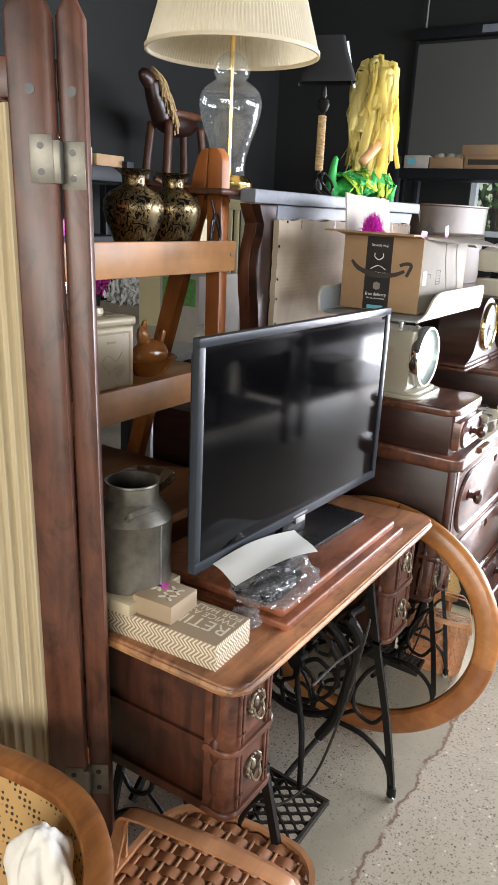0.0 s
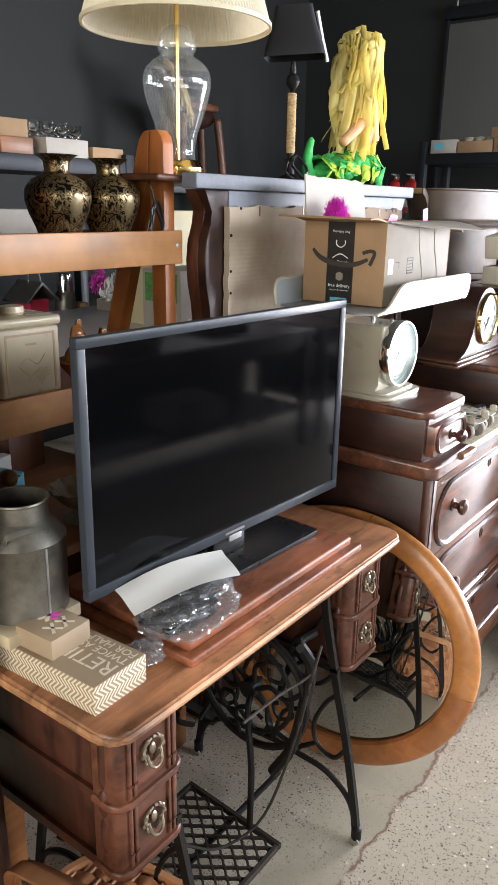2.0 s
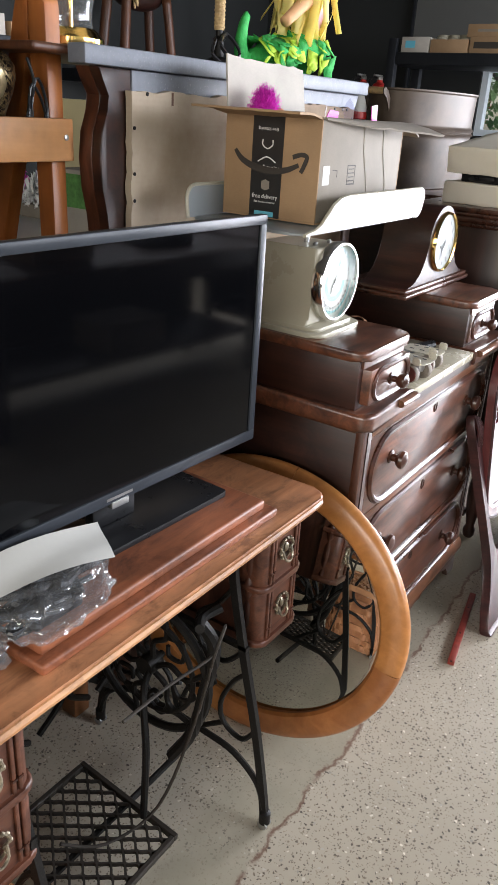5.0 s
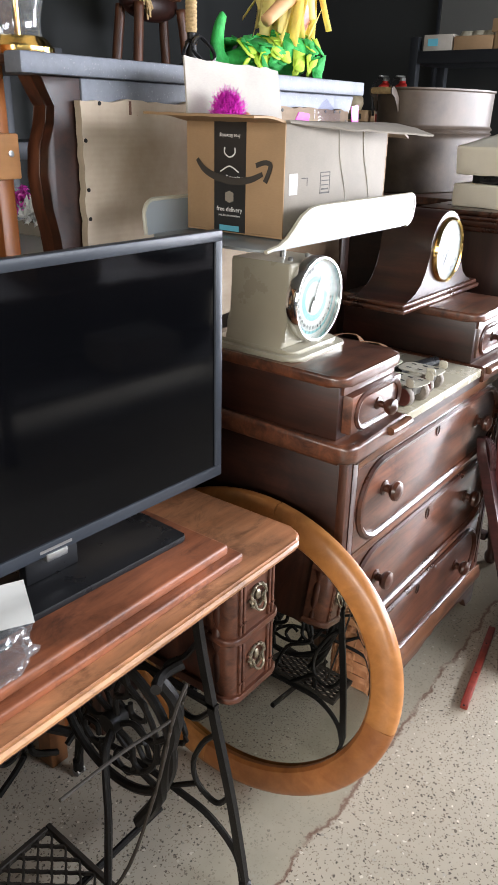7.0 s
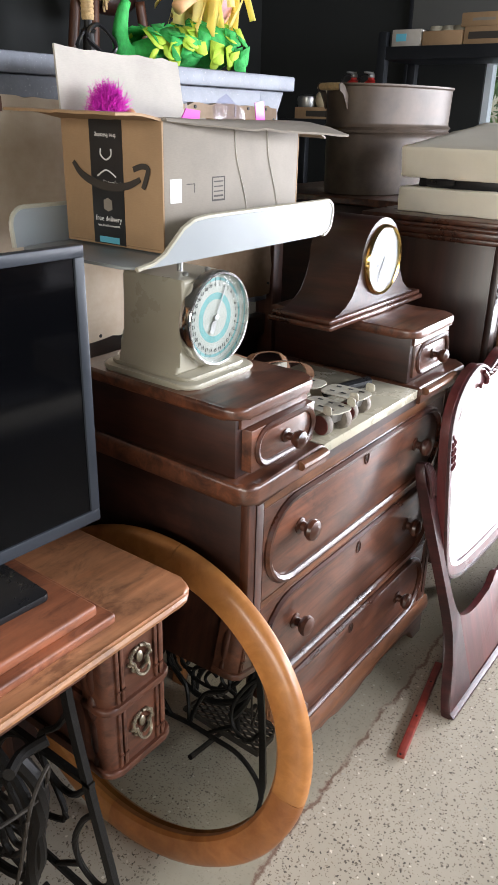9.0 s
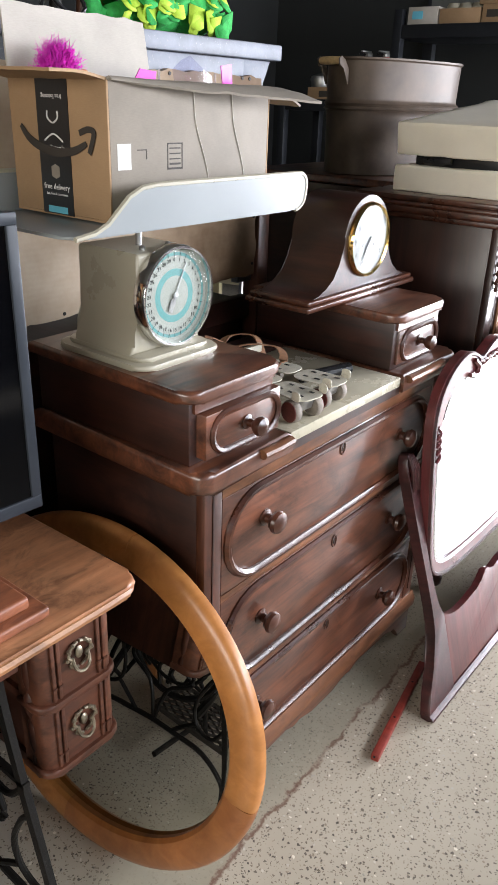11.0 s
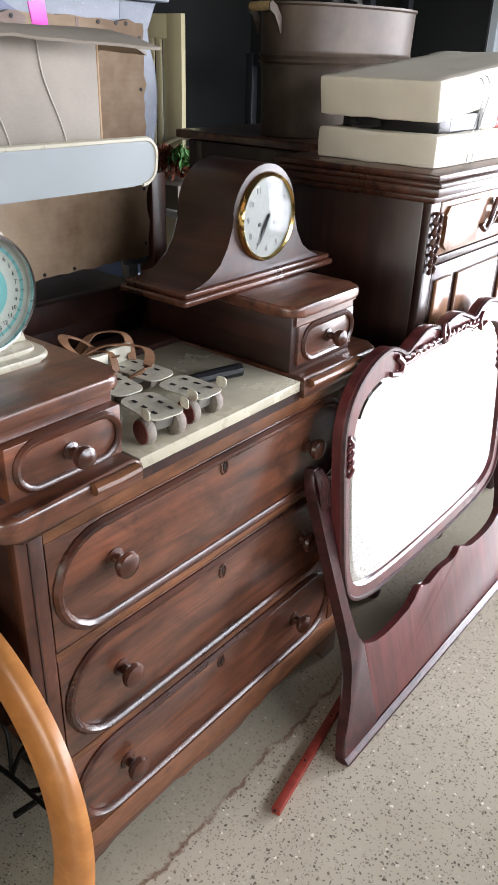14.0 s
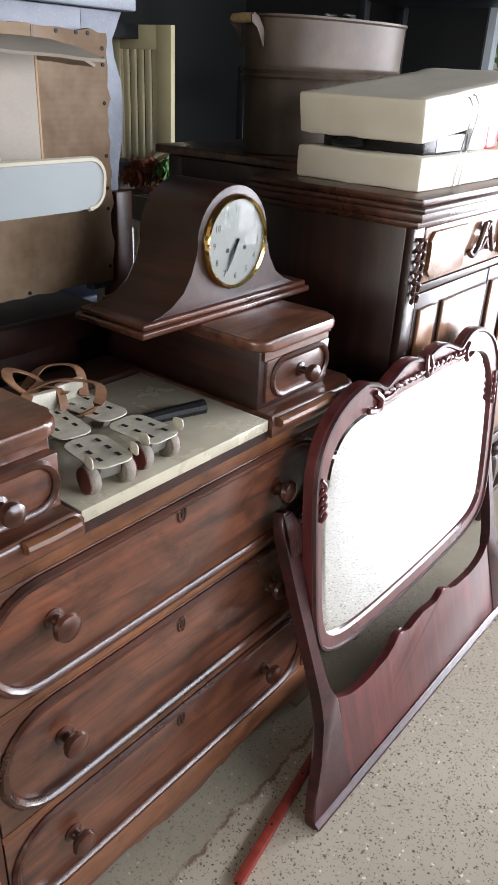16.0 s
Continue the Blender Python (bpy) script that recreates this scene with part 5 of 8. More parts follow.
def flap(a, b, c, d, mat, label=""):
    """A cardboard flap through four corners, ragged along its outer edge c-d."""
    a, b, c, d = [Vector(v) for v in (a, b, c, d)]
    bm = B()
    n, k = 14, 5
    g = []
    for j in range(k + 1):
        v = j / k
        row = []
        for i in range(n + 1):
            u = i / n
            p = a.lerp(b, u).lerp(d.lerp(c, u), v)
            if j == k:
                p = p + (d - a).normalized() * random.uniform(-0.004, 0.002)
            p.z += 0.004 * math.sin(v * 3.0) + random.uniform(-0.0006, 0.0006)
            row.append(bm.verts.new(p))
        g.append(row)
    for j in range(k):
        for i in range(n):
            bm.faces.new((g[j][i], g[j][i + 1], g[j + 1][i + 1], g[j + 1][i]))
    bmesh.ops.recalc_face_normals(bm, faces=bm.faces)
    bmesh.ops.solidify(bm, geom=list(bm.faces), thickness=0.004)
    return part("flap", bm, mat, carton, label)


flap((AX0, AY0, AZ1), (AX1, AY0, AZ1), (AX1 + 0.01, AY0 - 0.105, AZ1 + 0.006), (AX0 - 0.01, AY0 - 0.105, AZ1 + 0.010), M["card"], "brown flap folded outwards")
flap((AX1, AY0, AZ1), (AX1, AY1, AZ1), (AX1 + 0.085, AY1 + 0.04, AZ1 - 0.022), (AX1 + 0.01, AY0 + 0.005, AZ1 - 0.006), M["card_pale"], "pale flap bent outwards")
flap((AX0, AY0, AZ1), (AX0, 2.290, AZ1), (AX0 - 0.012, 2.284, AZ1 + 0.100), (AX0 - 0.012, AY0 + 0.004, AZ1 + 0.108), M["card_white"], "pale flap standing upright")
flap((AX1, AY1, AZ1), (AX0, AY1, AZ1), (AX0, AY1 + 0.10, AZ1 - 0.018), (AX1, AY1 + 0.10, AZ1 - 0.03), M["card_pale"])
M["tape"] = paint("black_tape", (0.018, 0.019, 0.020), 0.3, 0.15, 10)
M["print_white"] = paint("white_print", (0.72, 0.72, 0.70), 0.6, 0.03, 5)
M["print_black"] = paint("dark_print", (0.035, 0.028, 0.022), 0.7, 0.1, 10)
M["print_blue"] = paint("blue_print", (0.12, 0.45, 0.58), 0.6, 0.05, 5)
AXC = (AX0 + AX1) / 2 - 0.008
tape = part("tape_strip", boxes(((AXC - 0.038, AY0 - 0.0012, AZ0 + 0.002), (AXC + 0.038, AY0 - 0.0002, AZ1 - 0.002))), M["tape"], carton, "black printed tape")
ENDF = Matrix(((1, 0, 0, 0), (0, 0, -1, 0), (0, 1, 0, 0), (0, 0, 0, 1)))


def on_end(x, z, turn=0):
    return Matrix.Translation((x, AY0 - 0.0016, z)) @ ENDF @ pose(0, 0, 0, 0, 0, turn)


letters("free listening", 0.0125, on_end(AXC, AZ0 + 0.098), M["print_white"], tape, "lettering", 0.0002, align="CENTER")
letters("free delivery", 0.0125, on_end(AXC, AZ0 + 0.040), M["print_white"], tape, "lettering", 0.0002, align="CENTER")
letters("fast, free & convenient", 0.0058, on_end(AXC, AZ0 + 0.031), M["print_white"], tape, "lettering", 0.0002, align="CENTER")
letters("free listening", 0.0095, on_end(AXC, AZ0 + 0.178, 180), M["print_white"], tape, "lettering", 0.0002, align="CENTER")
bm = B()
box(bm, (-0.020, 0, 0), (0.020, 0.003, 0.0003), 0, 1, on_end(AXC, AZ0 + 0.093))
part("blurred_print", bm, M["print_blue"], tape)
bm = B()
box(bm, (-0.024, 0, 0), (0.024, 0.010, 0.0003), 0, 1, on_end(AXC, AZ0 + 0.004))
part("blurred_print", bm, M["print_blue"], tape)
bm = B()
prism(bm, [(-0.010, 0.004), (0, 0.0), (0.010, 0.004), (0.010, 0.018), (0, 0.022), (-0.010, 0.018)], 0, 0.0004, "z", m=on_end(AXC, AZ0 + 0.056))
part("box_symbol", bm, M["card_pale"], tape)
bm = B()
tube(bm, [(AXC - 0.012, AY0 - 0.0014, AZ0 + 0.155), (AXC - 0.012, AY0 - 0.0014, AZ0 + 0.145), (AXC, AY0 - 0.0014, AZ0 + 0.138), (AXC + 0.012, AY0 - 0.0014, AZ0 + 0.145), (AXC + 0.012, AY0 - 0.0014, AZ0 + 0.155)], 0.0014, 6)
tube(bm, [(AXC - 0.022, AY0 - 0.0014, AZ0 + 0.112), (AXC, AY0 - 0.0014, AZ0 + 0.122), (AXC + 0.022, AY0 - 0.0014, AZ0 + 0.112)], 0.0014, 6)
part("printed_symbol", bm, M["print_white"], tape)
bm = B()
arc = [(-0.088, 0.030), (-0.07, 0.012), (-0.04, 0.0), (0.0, -0.006), (0.04, -0.002), (0.07, 0.010)]
sweep(bm, spline([(AXC + 0.008 + u, AY0 - 0.0022, AZ0 + 0.102 + v) for u, v in arc], 5), [(-0.006, 0), (0.006, 0), (0.006, 0.0006), (-0.006, 0.0006)], False, (0, -1, 0), scale=lambda k: 0.35 + 0.8 * math.sin(math.pi * min(k * 0.75 + 0.12, 1)))
sweep(bm, spline([(AXC + 0.008 + u, AY0 - 0.0022, AZ0 + 0.102 + v) for u, v in ((0.055, 0.024), (0.075, 0.030), (0.088, 0.026), (0.082, 0.008), (0.076, -0.004))], 5), [(-0.0045, 0), (0.0045, 0), (0.0045, 0.0006), (-0.0045, 0.0006)], False, (0, -1, 0))
part("curved_mark", bm, M["print_black"], carton, "dark curved printed mark")
for y0, z0, y1, z1 in ((2.10, 1.345, 2.135, 1.348), (2.10, 1.345, 2.102, 1.385), (2.133, 1.345, 2.135, 1.385), (2.10, 1.383, 2.135, 1.385), (2.105, 1.352, 2.13, 1.355), (2.105, 1.360, 2.13, 1.362), (2.105, 1.368, 2.13, 1.370), (2.105, 1.376, 2.13, 1.378), (2.035, 1.375, 2.055, 1.3765), (2.054, 1.362, 2.0555, 1.375)):
    part("printed_line", boxes(((AX1, y0, z0), (AX1 + 0.0004, y1, z1))), M["print_black"], carton)
part("paper_patch", boxes(((AX1, 1.995, 1.348), (AX1 + 0.0006, 2.022, 1.385))), M["paper"], carton)
for y in (2.16, 2.255):
    bm = B()
    tube(bm, [(AX1 + 0.0005, y, AZ1 - 0.004), (AX1 + 0.0008, y + 0.006, AZ1 - 0.06), (AX1 + 0.0008, y + 0.03, AZ1 - 0.12), (AX1 + 0.0005, y + 0.045, AZ1 - 0.17)], 0.0011, 5)
    part("crease", bm, M["card_white"], carton)
# toys in the box
M["pink"] = paint("magenta_fluff", (0.72, 0.02, 0.50), 0.9, 0.25, 40, 0, 0.6)
M["skin_plastic"] = paint("doll_plastic", (0.62, 0.32, 0.16), 0.5, 0.08, 10)
bm = B()
random.seed(11)
for i in range(1300):
    a, e = random.uniform(0, 6.283), random.uniform(-0.1, 1.5)
    d = Vector((math.cos(a) * math.cos(e) * 0.6, math.sin(a) * math.cos(e), math.sin(e)))
    p0 = Vector((-0.90, 2.035, 1.478)) + d * 0.015
    p1 = Vector((-0.90, 2.035, 1.478)) + d * random.uniform(0.030, 0.050) + Vector((0, random.uniform(-0.01, 0.012), random.uniform(-0.006, 0.014)))
    mid_ = (p0 + p1) / 2 + Vector([random.uniform(-0.013, 0.013) for _ in range(3)])
    sweep(bm, [p0, mid_, p1], [(-0.0012, 0), (0.0012, 0), (0, 0.0012)], False, (0.2, 0.3, 0.9), scale=lambda k: 1.1 - k)
b2 = B()
bmesh.ops.create_icosphere(b2, subdivisions=2, radius=0.024, matrix=Matrix.Translation((-0.90, 2.045, 1.462)))
bmesh.ops.create_icosphere(b2, subdivisions=2, radius=0.010, matrix=Matrix.Translation((-0.885, 2.075, 1.478)))
box(b2, (-0.92, 2.02, AZ0 + 0.006), (-0.88, 2.07, 1.45), 0.012, 2)
multi("toy_doll", [(bm, M["pink"]), (b2, M["skin_plastic"])], (-0.90, 2.04, AZ0 + 0.006), "small toy with bright magenta fluffy hair", "toy")
M["pink_plastic"] = paint("pink_plastic", (0.66, 0.05, 0.45), 0.35, 0.1, 8)
M["clear_bag"] = glass("clear_bag_film", (0.72, 0.72, 0.86), 0.12, 1.5, True)
bm = B()
for k in range(3):
    box(bm, (-0.80 + 0.004 * k, 2.21 + 0.012 * k, 1.40), (-0.797 + 0.004 * k, 2.29 + 0.012 * k, 1.515 - 0.006 * k), 0, 1, None)
zb = thing("zip_bag", (-0.79, 2.25, AZ0 + 0.006), "clear zip bag with pink edge sticking out", "bag")
bm.free()
bm = B()
g = [[bm.verts.new((-0.795 + 0.02 * math.sin(3 * v + u * 2), 2.185 + 0.125 * u, AZ0 + 0.006 + 0.243 * v - 0.06 * abs(u - 0.45) * v)) for u in (0, 0.25, 0.5, 0.75, 1)] for v in (0, 0.33, 0.66, 1)]
for i in range(3):
    for j in range(4):
        bm.faces.new((g[i][j], g[i][j + 1], g[i + 1][j + 1], g[i + 1][j]))
bmesh.ops.solidify(bm, geom=list(bm.faces), thickness=0.001)
part("film", bm, M["clear_bag"], zb)
bm = B()
sweep(bm, [(-0.785, 2.285, 1.43), (-0.775, 2.305, 1.47), (-0.775, 2.30, 1.505)], [(-0.014, 0), (0.014, 0), (0.014, 0.002), (-0.014, 0.002)], False, (1, 0, 0))
part("pink_edge", bm, M["pink_plastic"], zb)
bm = B()
sweep(bm, [(-0.78, 2.075, 1.44), (-0.775, 2.10, 1.482), (-0.772, 2.125, 1.477)], [(-0.010, 0), (0.010, 0), (0.010, 0.002), (-0.010, 0.002)], False, (1, 0, 0))
box(bm, (-0.80, 2.06, AZ0 + 0.006), (-0.76, 2.09, 1.445), 0.003)
single("pink_plastic_toy", bm, M["pink_plastic"], (-0.78, 2.08, AZ0 + 0.006), "bright pink plastic piece in the carton", "toy")

# ---- mantel clock ----
CX = -0.745
clock = thing("mantel_clock", (-0.83, 2.80, 1.021), "dark tambour mantel clock with silver dial", "clock")
part("base", boxes(((-0.915, 2.548, 1.021), (CX + 0.012, 3.045, 1.034)), ((-0.908, 2.556, 1.034), (CX + 0.006, 3.037, 1.046)), bevel=0.004, seg=3), M["moulding"], clock, "long moulded base")
bm = B()
up = [(2.575, 1.046), (2.60, 1.050), (2.632, 1.060), (2.662, 1.080), (2.684, 1.112), (2.698, 1.150)]
arc = [(2.797 + 0.102 * math.cos(radians(a)), 1.158 + 0.102 * math.sin(radians(a))) for a in range(172, 7, -11)]
dn = [(2 * 2.797 - y, z) for y, z in reversed(up)]
prism(bm, up + arc + dn, -0.895, CX, "x", 0.004, 2)
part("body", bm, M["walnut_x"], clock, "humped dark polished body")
FC = (2.797, 1.157)
FM = pose(CX, FC[0], FC[1], 0, 90, 0)
M["dial_silver"] = paint("silvered_dial", (0.175, 0.182, 0.165), 0.42, 0.08, 4, 0.1, 0)
bm = B()
lathe(bm, [(0, 0.006), (0.080, 0.006), (0.080, 0), (0, 0)], 48, FM)
cd = part("dial", bm, M["dial_silver"], clock, "silvered dial with numerals")
bm = B()
lathe(bm, [(0.079, 0.0), (0.0875, 0.0), (0.0875, 0.006), (0.084, 0.013), (0.079, 0.010), (0.079, 0.0)], 48, FM)
part("bezel", bm, M["brass"], clock, "thin brass bezel")
bm = B()
lathe(bm, [(0.080, 0.010), (0.05, 0.016), (0, 0.019)], 40, FM)
g = part("dial_glass", bm, M["dial_cover"], clock)
g.visible_shadow = False
for i in range(12):
    a = radians(90 - 30 * (i + 1))
    letters(str(i + 1), 0.017, Matrix.Translation((CX + 0.0062, FC[0] + 0.062 * math.cos(a), FC[1] + 0.062 * math.sin(a) - 0.006)) @ FACE, M["black_plastic"], cd, "numeral", 0.0002, align="CENTER")
for turn, ln in ((215, 0.036), (208, 0.058)):
    bm = B()
    prism(bm, [(-0.003, -0.008), (0.003, -0.008), (0.0035, ln * 0.6), (0.0, ln), (-0.0035, ln * 0.6)], 0, 0.0008, "z", m=Matrix.Translation((CX + 0.008, FC[0], FC[1])) @ FACE @ pose(0, 0, 0, 0, 0, -turn))
    part("hand", bm, M["black_plastic"], cd)
for yy in (-0.025, 0.025):
    bm = B()
    lathe(bm, [(0.0045, 0), (0.0045, 0.001), (0, 0.0011)], 12, pose(CX + 0.006, FC[0] + yy, FC[1] - 0.012, 0, 90, 0))
    part("winding_hole", bm, M["black_plastic"], cd)

# ---- roller skates on the marble ----
M["skate_metal"] = paint("worn_plated_steel", (0.60, 0.57, 0.47), 0.36, 0.2, 40, 0.15, 0.1, (0.35, 0.28, 0.18))
M["rubber_red"] = paint("worn_red_wheel", (0.13, 0.032, 0.024), 0.6, 0.3, 60, 0, 0.4)
M["wheel_pale"] = paint("worn_pale_tyre", (0.24, 0.205, 0.17), 0.7, 0.3, 60, 0, 0.4)


def skate(m, strap):
    t = thing("roller_skate", m, "old clamp-on metal roller skate with leather strap", "roller skate", "pair of skates", local=True)
    Z = 0.050
    for x0, x1, w in ((0.0, 0.105, 0.036), (-0.125, -0.005, 0.032)):
        bm = B()
        o = rounded(x0, -w, x1, w, 0.022, 5)
        prism(bm, o, Z + (0.002 if x0 < 0 else 0.0), Z + 0.0022 + (0.002 if x0 < 0 else 0.0), "z")
        p = part("foot_plate", bm, M["skate_metal"], t, "pierced plated steel foot plate")
        for k in range(3):
            for s in (-1, 1):
                part("slot", boxes(((x0 + 0.02 + k * 0.028, s * 0.016 - 0.003, Z + 0.0041), (x0 + 0.032 + k * 0.028, s * 0.016 + 0.003, Z + 0.0046))), M["black_plastic"], p)
    for s in (-1, 1):
        bm = B()
        prism(bm, rounded(0.080, Z, 0.102, Z + 0.020, 0.007, 4), s * 0.037, s * 0.0395, "y", 0.0008)
        part("toe_clamp", bm, M["skate_metal"], t, "upright toe clamp")
    for x in (0.075, -0.085):
        bm = B()
        tube(bm, [(x, -0.036, 0.0232), (x, 0.036, 0.0232)], 0.004, 8, smooth=0)
        prism(bm, [(x - 0.016, Z), (x + 0.016, Z), (x + 0.008, 0.022), (x - 0.008, 0.022)], -0.018, 0.018, "y", 0.002)
        tr = part("truck", bm, M["steel"], t)
        for s in (-1, 1):
            bm = B()
            lathe(bm, [(0.005, -0.008), (0.021, -0.008), (0.023, -0.005), (0.023, 0.005), (0.021, 0.008), (0.005, 0.008)], 24, pose(x, s * 0.030, 0.0232, 90, 0, 0))
            w = part("wheel", bm, M["wheel_pale"], t, "worn roller wheel")
            bm = B()
            lathe(bm, [(0.0035, 0), (0.0205, 0.0), (0.0205, 0.0018), (0.004, 0.003), (0.0, 0.003)], 18, pose(x, s * 0.0382, 0.0232, -90 * s, 0, 0))
            part("hub", bm, M["rubber_red"], w)
    for k, pts in enumerate(strap):
        bm = B()
        sweep(bm, spline(pts, 6), [(-0.009, 0), (0.009, 0), (0.009, 0.0026), (-0.009, 0.0026)], False, (0, 0.3, 1))
        part("leather_strap", bm, M["leather"], t, "curled brown leather strap")
    bm = B()
    prism(bm, rounded(-0.13, -0.028, -0.118, 0.028, 0.004, 3), Z, Z + 0.034, "z", 0.001)
    part("heel_cup", bm, M["skate_metal"], t)
    return t


skate(pose(-0.663, 2.347, 0.879, 0, 0, -9), [[(-0.06, -0.034, 0.045), (-0.07, -0.05, 0.06), (-0.11, -0.03, 0.085), (-0.15, 0.0, 0.075), (-0.17, 0.03, 0.08)], [(-0.10, 0.03, 0.045), (-0.13, 0.035, 0.08), (-0.18, 0.01, 0.07)], [(-0.12, 0.01, 0.055), (-0.16, -0.03, 0.095), (-0.205, -0.01, 0.10), (-0.20, 0.035, 0.075), (-0.165, 0.03, 0.045), (-0.14, -0.01, 0.03)], [(-0.11, -0.03, 0.05), (-0.15, -0.055, 0.075), (-0.20, -0.05, 0.055), (-0.235, -0.02, 0.03), (-0.225, 0.02, 0.01)]])
skate(pose(-0.671, 2.437, 0.879, 0, 0, 2), [[(-0.06, -0.034, 0.046), (-0.03, -0.02, 0.075), (-0.075, 0.02, 0.085), (-0.13, -0.02, 0.088), (-0.16, -0.06, 0.07)], [(-0.11, 0.02, 0.055), (-0.15, 0.04, 0.09), (-0.20, 0.01, 0.085), (-0.19, -0.04, 0.06), (-0.14, -0.05, 0.065), (-0.10, -0.02, 0.075)]])
bm = B()
tube(bm, [(-0.705, 2.495, 0.893), (-0.69, 2.56, 0.893), (-0.668, 2.635, 0.893)], 0.014, 10, scale=lambda k: 0.8 + 0.2 * k)
single("black_pen_case", bm, M["black_plastic"], (-0.72, 2.595, 0.879), "small glossy black case beside the skates", "case")

# ---- things on the sewing table ----
M["kraft"] = paint("kraft_print", (0.33, 0.245, 0.155), 0.65, 0.06, 10)
M["kraft_pale"] = paint("kraft_pale_print", (0.66, 0.58, 0.44), 0.65, 0.05, 10)


def herringbone():
    m, n, l, b = material("chevron_print", 0.65)
    c = n.new("ShaderNodeTexCoord")
    s = n.new("ShaderNodeSeparateXYZ")
    l.new(c.outputs["Object"], s.inputs[0])
    def op(kind, a, bb):
        k = n.new("ShaderNodeMath")
        k.operation = kind
        for i, v in enumerate((a, bb)):
            if isinstance(v, (int, float)):
                k.inputs[i].default_value = v
            else:
                l.new(v, k.inputs[i])
        return k.outputs[0]
    u = op("ADD", s.outputs["X"], s.outputs["Y"])
    tri = op("PINGPONG", op("MULTIPLY", s.outputs["Z"], 1.0), 0.0135)
    saw = op("FRACT", op("MULTIPLY", op("ADD", u, tri), 110.0), 0.0)
    l.new(ramp(n, l, saw, [(0.50, (0.30, 0.22, 0.14)), (0.56, (0.66, 0.58, 0.44))]), b.inputs["Base Color"])
    return m


bx = thing("box_sign", pose(-0.775, 0.992, 0.746, 0, 0, 2), "tan box sign with cream lettering and chevron sides", "box sign", local=True)
part("body", boxes(((-0.145, -0.058, 0.0), (0.137, 0.058, 0.050)), bevel=0.001), herringbone(), bx, "chevron patterned sides")
part("top_print", boxes(((-0.144, -0.057, 0.050), (0.136, 0.057, 0.0512))), M["kraft"], bx)
UPT = Matrix(((-1, 0, 0, 0), (0, -1, 0, 0), (0, 0, 1, 0), (0, 0, 0, 1)))
for text, size, y in (("RETIRED:", 0.046, 0.006), ("TWICE AS MUCH", 0.0235, 0.029), ("FOR HALF AS MUCH", 0.0235, 0.050)):
    letters(text.replace("ED:", "") if size > 0.03 else ("TWICE AS M" if "TWICE" in text else "FOR HALF A"), size, Matrix.Translation((0.130, y, 0.0513)) @ UPT, M["kraft_pale"], bx, "lettering", 0.0003)
sx = thing("small_box_sign", pose(-0.785, 0.985, 0.7975, 0, 0, 3), "small tan box sign with pink flower", "box sign", local=True)
part("body", boxes(((-0.045, -0.042, 0.0), (0.042, 0.042, 0.036)), bevel=0.001), M["kraft"], sx)
for a in (35, -35):
    for o in (-0.012, 0.014):
        bm = B()
        box(bm, (-0.017, -0.0028, 0.036), (0.017, 0.0028, 0.0366), 0, 1, pose(0.012, o, 0, 0, 0, a))
        part("pale_stroke", bm, M["kraft_pale"], sx)
for k in range(7):
    bm = B()
    prism(bm, [(0, -0.002), (0.016, -0.004), (0.021, 0), (0.016, 0.004), (0, 0.002)], 0.036, 0.0367, "z", m=pose(-0.024, 0.012, 0, 0, 0, k * 51))
    part("petal", bm, M["pink_plastic"] if k < 5 else M["kraft_pale"], sx)
bm = B()
box(bm, (-0.985, 0.920, 0.7975), (-0.818, 1.072, 0.822), 0.0015, 2)
white_book = single("white_block_sign", bm, M["ceramic"], (-0.9, 1.0, 0.7975), "off-white painted block lying flat", "block")
can = thing("milk_can", (-0.886, 1.006, 0.822), "small galvanised milk can with side handle", "milk can")
bm = B()
lathe(bm, [(0.0, 0.0), (0.060, 0.0), (0.063, 0.003), (0.063, 0.133), (0.0645, 0.136), (0.063, 0.139), (0.058, 0.148), (0.044, 0.168), (0.0415, 0.172), (0.0415, 0.200), (0.0445, 0.203), (0.0435, 0.206), (0.039, 0.205), (0.039, 0.17), (0.055, 0.14), (0.058, 0.01), (0, 0.006)], 40, Matrix.Translation((-0.886, 1.006, 0.822)) @ Matrix.Diagonal((1.2, 1.2, 1, 1)))
part("body", bm, M["galvanised"], can)
bm = B()
sweep(bm, spline([(-0.86, 0.955, 0.960), (-0.835, 0.940, 0.985), (-0.822, 0.965, 0.992), (-0.822, 1.005, 0.985), (-0.838, 1.025, 0.965)], 6), [(-0.005, 0), (0.005, 0), (0.005, 0.003), (-0.005, 0.003)], False, (0.6, -0.3, 0.7))
part("handle", bm, M["galvanised"], can)
part("seam", boxes(((-0.8125, 0.998, 0.826), (-0.8095, 1.002, 0.955))), M["steel"], can)
# bag of cables with a sheet of paper
bag = thing("cable_bag", (-0.69, 1.2, 0.785), "clear plastic bag of black cables under paper", "bag")
random.seed(21)
for k in range(9):
    bm = B()
    pts = [(-0.685 + random.uniform(-0.045, 0.05), 1.20 + random.uniform(-0.085, 0.08), 0.792 + random.uniform(0.0, 0.03)) for _ in range(7)]
    tube(bm, pts, random.choice((0.004, 0.005, 0.0065)), 6)
    part("cable", bm, M["black_plastic"], bag)
part("power_block", boxes(((-0.70, 1.15, 0.787), (-0.64, 1.24, 0.812)), bevel=0.004), M["black_plastic"], bag)


